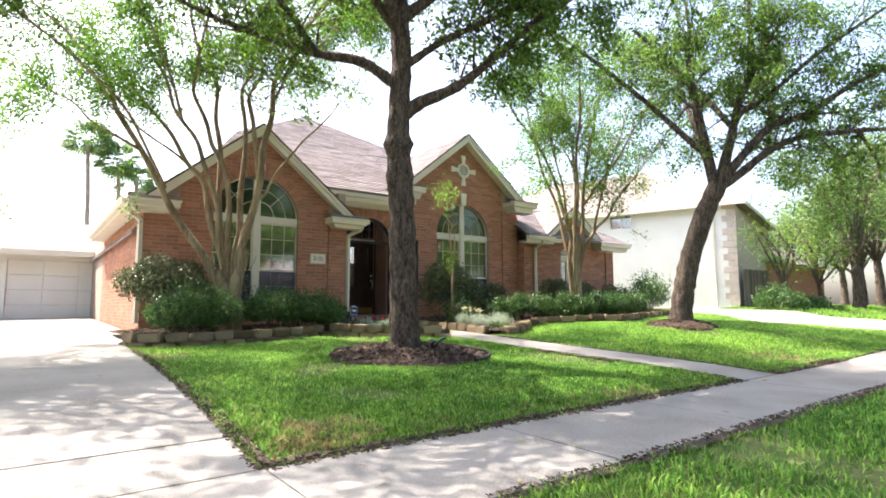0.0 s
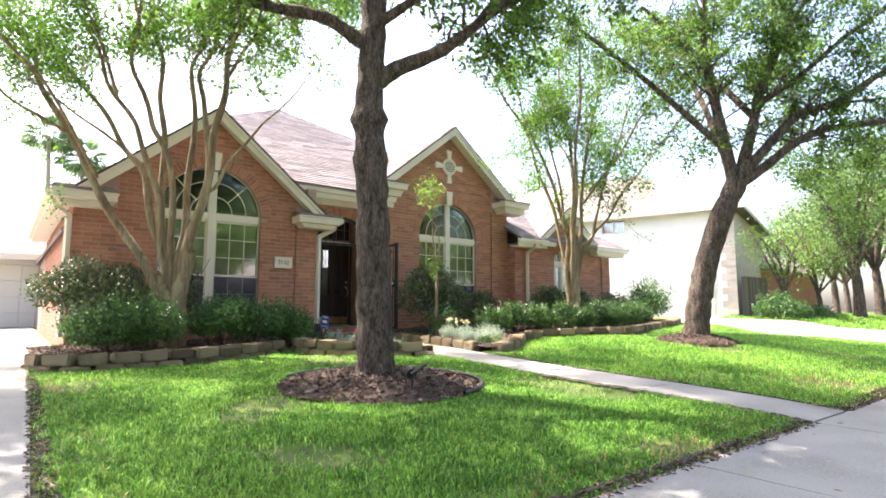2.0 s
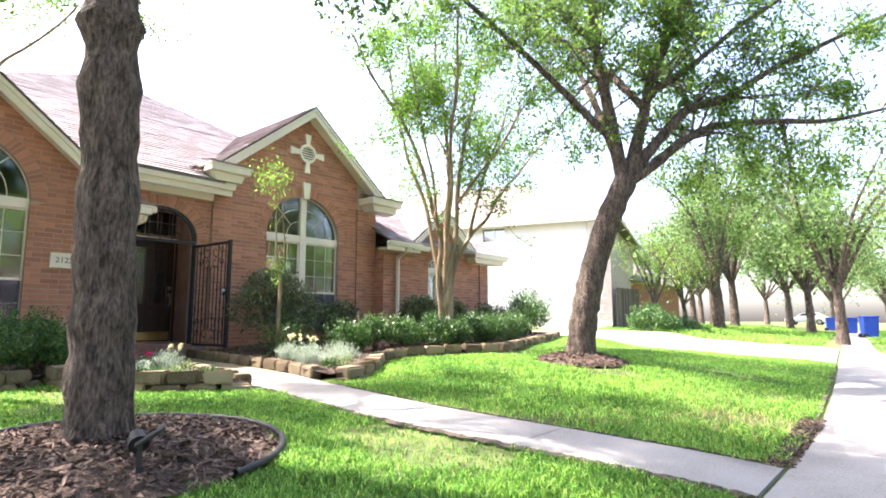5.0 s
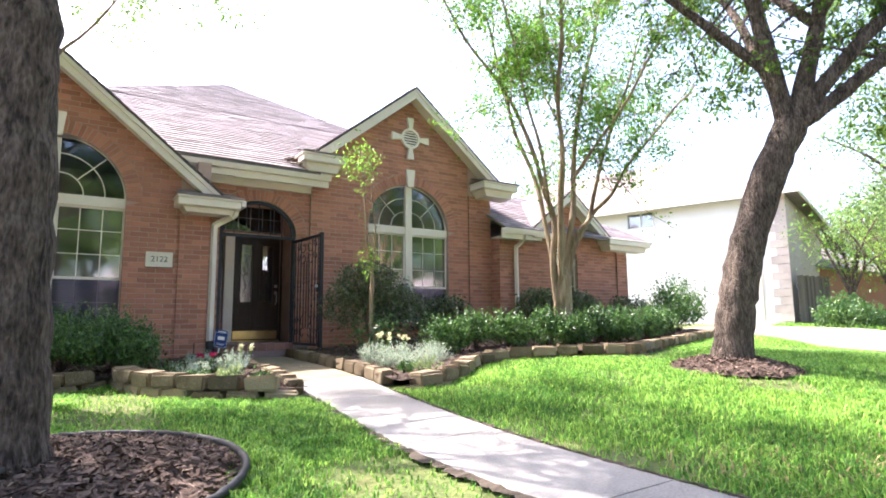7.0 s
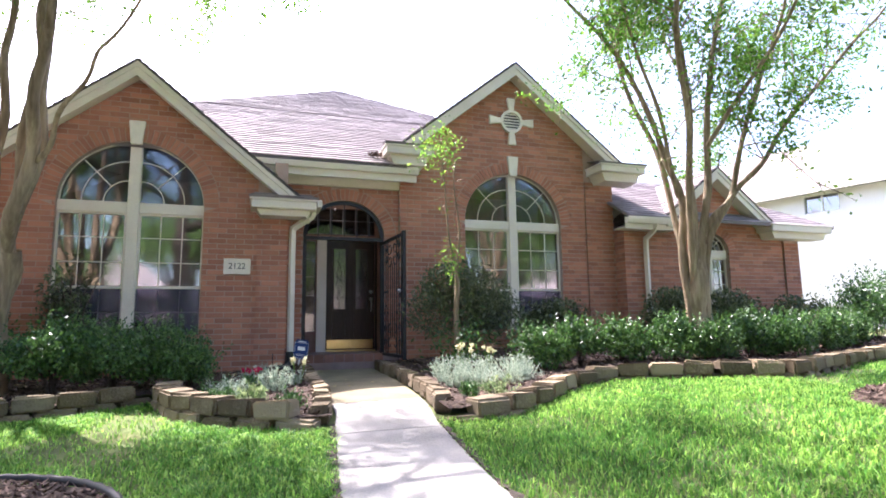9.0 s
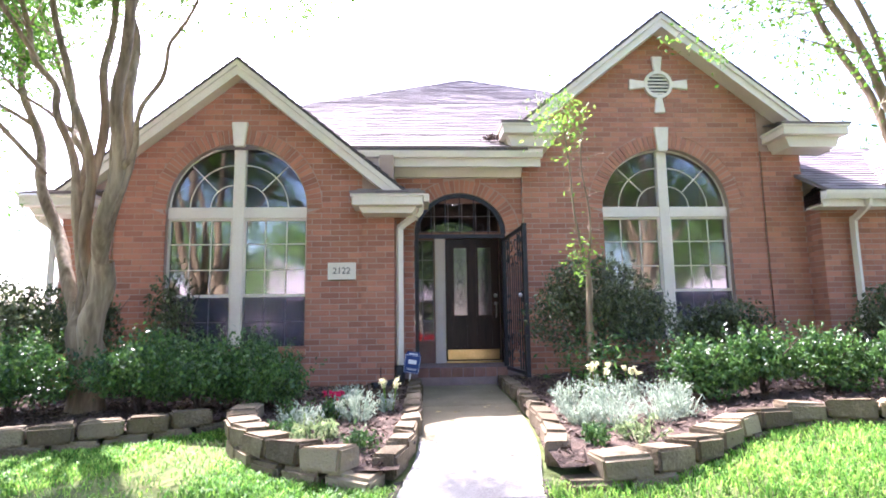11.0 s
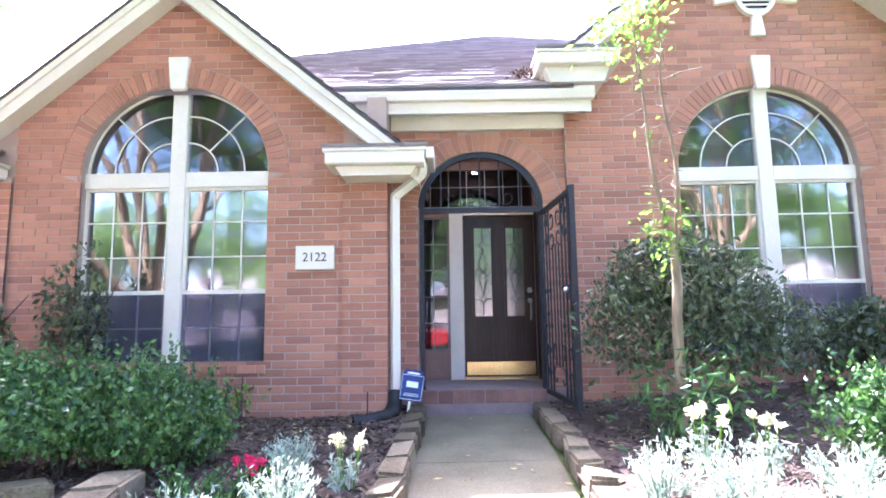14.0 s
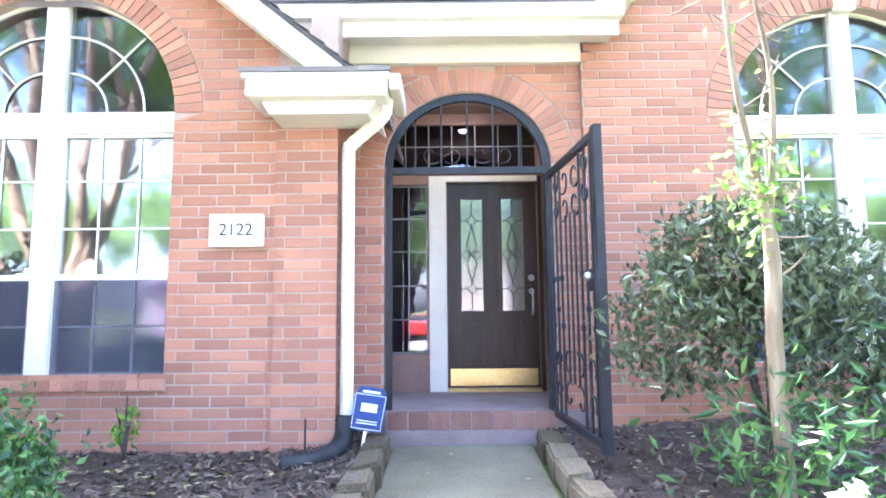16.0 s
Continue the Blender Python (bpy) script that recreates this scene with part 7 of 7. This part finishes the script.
# ---- parked cars and bins along the street ----
def car(x, y, turn, paint, label):
    c = thing("parked_car", label, "car", "parked cars")
    bm = bmesh.new()
    side = [(-2.2, 0.35), (2.2, 0.35), (2.25, 0.7), (1.9, 0.92), (1.0, 1.0), (0.45, 1.42), (-1.1, 1.46), (-1.85, 1.02), (-2.25, 0.9)]
    prism(bm, side, -0.86, 0.86)
    bmesh.ops.recalc_face_normals(bm, faces=bm.faces)
    for v in bm.verts:
        if v.co.z > 1.2:
            v.co.y *= 0.8
    bmesh.ops.bevel(bm, geom=bm.edges[:], offset=0.06, segments=2, affect="EDGES")
    part("body", bm, paint, c)
    for s in (-1, 1):
        bm = bmesh.new()
        prism(bm, [(-1.55, 1.02), (0.75, 1.02), (0.38, 1.36), (-1.05, 1.39)], s * 0.80 - 0.03, s * 0.80 + 0.03)
        part("side_window", bm, SCREEN, c)
    for wx in (-1.35, 1.4):
        for s in (-1, 1):
            bm = bmesh.new()
            bmesh.ops.create_cone(bm, cap_ends=True, segments=20, radius1=0.33, radius2=0.33, depth=0.2, matrix=Matrix.Translation((wx, s * 0.80, 0.33)) @ pose(0, 0, 0, 90, 0, 0))
            wh = part("wheel", bm, TYRE, c)
            bm = bmesh.new()
            bmesh.ops.create_cone(bm, cap_ends=True, segments=20, radius1=0.2, radius2=0.18, depth=0.03, matrix=Matrix.Translation((wx, s * 0.91, 0.33)) @ pose(0, 0, 0, 90, 0, 0))
            part("rim", bm, STEEL, wh)
    c.matrix_basis = Matrix.Translation((x, y, height(x, y) + 0.0)) @ pose(0, 0, 0, 0, 0, turn)


car(6.2, -9.0, 0, CAR_RED, "red car parked across the road")
car(1.0, -9.0, 0, CAR_WHITE, "silver car parked across the road")
car(52, 3.2, 8, CAR_DARK, "dark car parked far along the street")
car(84, 13.5, 90, CAR_WHITE, "pale car parked far along the street")


def bin_at(x, y, turn):
    b = thing("wheeled_bin", "blue plastic wheeled bin at the kerb", "bin", "wheeled bins")
    bm = bmesh.new()
    v = box(bm, -0.24, 0.24, -0.26, 0.26, 0.05, 0.95)
    for q in v:
        if q.co.z > 0.5:
            q.co.x *= 1.18
            q.co.y *= 1.18
    bmesh.ops.bevel(bm, geom=bm.edges[:], offset=0.03, segments=2, affect="EDGES")
    part("body", bm, BIN_BLUE, b)
    block("lid", -0.31, 0.31, -0.34, 0.33, 0.951, 1.03, BIN_BLUE, b, "", 0.025)
    for s in (-0.25, 0.25):
        bm = bmesh.new()
        bmesh.ops.create_cone(bm, cap_ends=True, segments=16, radius1=0.11, radius2=0.11, depth=0.06, matrix=Matrix.Translation((s, 0.26, 0.11)) @ pose(0, 0, 0, 0, 90, 0))
        part("wheel", bm, TYRE, b)
    b.matrix_basis = Matrix.Translation((x, y, height(x, y) + 0.0)) @ pose(0, 0, 0, 0, 0, turn)


bin_at(36, 4.35, 20)
bin_at(36.9, 4.5, 10)
bin_at(47, 6.0, 15)
bin_at(57, 8.2, 15)


# ---- grass ----
def blades(name, label, poly, density, tall, seed, mat=GRASS, skip=(), patch=0.0):
    """Single bent blades of grass over an outline."""
    rng = np.random.default_rng(seed)
    xs, ys = [p[0] for p in poly], [p[1] for p in poly]
    count = int((max(xs) - min(xs)) * (max(ys) - min(ys)) * density)
    px, py = rng.uniform(min(xs), max(xs), count), rng.uniform(min(ys), max(ys), count)
    ok = inside(px, py, poly)
    for sx, sy, sr in skip:
        ok &= (px - sx) ** 2 + (py - sy) ** 2 > (sr + 0.06 * np.sin(5 * np.arctan2(py - sy, px - sx))) ** 2
    px, py = px[ok], py[ok]
    thin = np.array([noise.noise((x * 0.9, y * 0.9, seed)) for x, y in zip(px, py)])
    keep_it = rng.random(len(px)) < np.clip(1.0 + patch * (thin + 0.05), 0.12, 1.0)
    px, py, thin = px[keep_it], py[keep_it], thin[keep_it]
    n = len(px)
    z = np.array([height(x, y) for x, y in zip(px, py)]) - 0.012
    a = rng.uniform(0, 2 * math.pi, n)
    lean = rng.uniform(0.2, 1.6, n)
    tuft = np.array([noise.noise((x * 6.0, y * 6.0, seed + 5.0)) for x, y in zip(px, py)])
    h = tall * rng.uniform(0.5, 1.2, n) * (1 + 0.35 * thin + 0.6 * tuft)
    w = rng.uniform(0.0035, 0.0065, n) * (tall / 0.052)
    d = np.stack([np.cos(a), np.sin(a), np.zeros(n)], 1)
    s = np.stack([-np.sin(a), np.cos(a), np.zeros(n)], 1) * w[:, None]
    p = np.stack([px, py, z], 1)
    mid = p + d * (h * lean * 0.35)[:, None] + np.stack([np.zeros(n), np.zeros(n), h * 0.75], 1)
    tip = p + d * (h * lean)[:, None] + np.stack([np.zeros(n), np.zeros(n), h], 1)
    v = np.stack([p - s, p + s, mid + s * 0.9, tip, mid - s * 0.9], 1).reshape(-1, 3)
    k = np.arange(n) * 5
    f = np.stack([k, k + 1, k + 2, k + 4], 1)
    tri = np.stack([k + 4, k + 2, k + 3], 1)
    all_tri = np.concatenate([f[:, [0, 1, 2]], f[:, [0, 2, 3]], tri])
    return tagged(arrays(name, v, all_tri, mat), label, "grass", kind="stuff")


path_l = [path_at(s, -1) for s in np.linspace(0, path_share(8.3), 24)]
path_r = [path_at(s, 1) for s in np.linspace(0, path_share(8.2), 24)]
LAWN_L = [(1.31, 3.08), (6.8, 3.08)] + path_l + [(x, y) for x, y in TIP_WALL[::-1]] + [(x, y) for x, y in LEFT_WALL[::-1]] + [(1.43, 9.8)]
LAWN_R = [(7.75, 3.12)] + path_r + [(x, y) for x, y in RIGHT_WALL] + [(18.4, 10.9)] + [(x, edge_y(x) + 0.01) for x in (18.27, 16, 14, 12, 10, 9, 8)]


def soil_edge(line, seed, wide=0.07):
    """A ragged strip of bare dark soil between the grass and the concrete."""
    rng = np.random.default_rng(seed)
    bm = bmesh.new()
    rows, run = [], 0.0
    for (xa, ya), (xb, yb) in zip(line, line[1:]):
        n = max(1, int(math.hypot(xb - xa, yb - ya) / 0.035))
        nx, ny = -(yb - ya), xb - xa
        q = math.hypot(nx, ny)
        for k in range(n):
            x, y = xa + (xb - xa) * k / n, ya + (yb - ya) * k / n
            w0, w1 = rng.uniform(-0.012, 0.016), wide * rng.uniform(0.3, 1.6)
            pts = [(x - nx / q * w0, y - ny / q * w0), (x, y), (x + nx / q * w1, y + ny / q * w1)]
            up = (0.002, 0.008 + rng.uniform(0, 0.012), 0.002)
            rows.append([bm.verts.new((a, b, height(a, b) + 0.012 + u2)) for (a, b), u2 in zip(pts, up)])
    for ra, rb in zip(rows, rows[1:]):
        for k in (0, 1):
            bm.faces.new((ra[k], rb[k], rb[k + 1], ra[k + 1]))
    bmesh.ops.recalc_face_normals(bm, faces=bm.faces)
    ob = part("soil_edge", bm, JOINT, None)
    return tagged(ob, "ragged bare dark soil along the lawn edge", "soil", kind="structure")


soil_edge([(1.42, 9.0), (1.33, 3.12), (6.75, 3.12)], 61, 0.05)
soil_edge([(6.75, 3.12)] + path_l, 62, 0.05)
soil_edge(path_r[::-1] + [(7.75, 3.12)] + [(x, edge_y(x) + 0.01) for x in (8, 9, 10, 12, 14, 16, 18.2)], 63, 0.045)
soil_edge([(x, edge_y(x) - 1.18) for x in (18, 16, 14, 12, 10, 9, 8, 2.05)], 64, 0.045)
blades("lawn_grass", "bright green coarse lawn grass with thin patches", LAWN_L, 5200, 0.043, 1, skip=((4.40, 6.32, 1.02),), patch=2.4)
blades("lawn_grass", "bright green coarse lawn grass between path and trees", LAWN_R, 2900, 0.048, 2, skip=((11.2, 6.42, 0.62),), patch=2.0)
blades("verge_grass", "bright green verge grass beside the pavement", [(2.0, -1.9), (22, -0.7)] + [(x, edge_y(x) - 1.17) for x in (22, 18, 16, 14, 12, 10, 9, 8, 2.0)], 2000, 0.052, 3, patch=2.2)
blades("far_grass", "bright green grass in the neighbouring gardens", [(24.7, 4.9), (45, 6.6), (45, 14), (24.7, 12.8)], 190, 0.12, 4)
blades("far_grass", "bright green verge grass farther along the street", [(22, -0.7), (60, 2.5), (60, 6.6), (22, 3.3)], 150, 0.12, 5)
blades("dry_grass", "dry straw-coloured grass along the lawn edge", [(1.34, 3.12), (6.8, 3.12), (6.7, 3.5), (1.7, 3.45), (1.65, 9.0), (1.36, 9.0)], 420, 0.05, 6, DRY_GRASS)
blades("dry_grass", "dry straw-coloured grass along the path", [(7.5, 3.2), (10.5, 3.3), (10.2, 4.2), (7.6, 5.0)], 260, 0.05, 7, DRY_GRASS)
blades("dry_grass", "dead straw-coloured grass patch at the lawn corner", [(1.42, 3.3), (1.9, 3.2), (2.35, 3.4), (2.2, 3.75), (1.7, 3.8)], 4000, 0.045, 8, DRY_GRASS)

# bits of bark and dead grass along the lawn edges
for k, band in enumerate((((1.24, 2.99), (6.8, 2.99), (6.8, 3.16), (1.24, 3.16)), ((1.24, 3.1), (1.38, 3.1), (1.5, 8.8), (1.40, 8.8)), ((2.0, 1.86), (9, 1.92), (9, 2.02), (2.0, 1.98)), ((7.7, 3.02), (10.0, 3.08), (10.0, 3.3), (7.7, 3.2)))):
    scatter_chips(band, 1500, 80 + k, lambda x, y: height(x, y) + 0.006, ground, 0.5)

# fallen leaves on path and beds
litter = thing("fallen_leaves", "scattered dry fallen leaves on beds and path", "leaves", kind="stuff")
rng = np.random.default_rng(55)
spots3 = [(rng.uniform(1.9, 6.4), rng.uniform(11.2, 12.3), 1) for _ in range(430)] + [(rng.uniform(8.1, 12), rng.uniform(10.4, 12.7), 1) for _ in range(420)] + [(rng.uniform(6.9, 7.8), rng.uniform(8.5, 12.7), 0) for _ in range(40)] + [(rng.uniform(1.4, 8), rng.uniform(2, 3), 0) for _ in range(26)] + [(rng.uniform(-2.5, 1.2), rng.uniform(3, 8), 0) for _ in range(30)]
pts = np.array([(x, y, (bed_z(x, y) + 0.02) if b else height(x, y) + 0.027) for x, y, b in spots3])
v, f = leaf_arrays(pts, 0.055, rng, 0.0, 0.6)
v = v.reshape(-1, 4, 3)
v[:, :, 2] = pts[:, None, 2] + (v[:, :, 2] - pts[:, None, 2]) * 0.18
arrays("leaf_litter", v.reshape(-1, 3), f, DRY_GRASS, litter)

# ---- single bricks of the walls nearest the path ----
for wall_ob, m in PIECES:
    ob = new("brick", BRICK_MESH)
    ob.parent = wall_ob
    ob.matrix_basis = m
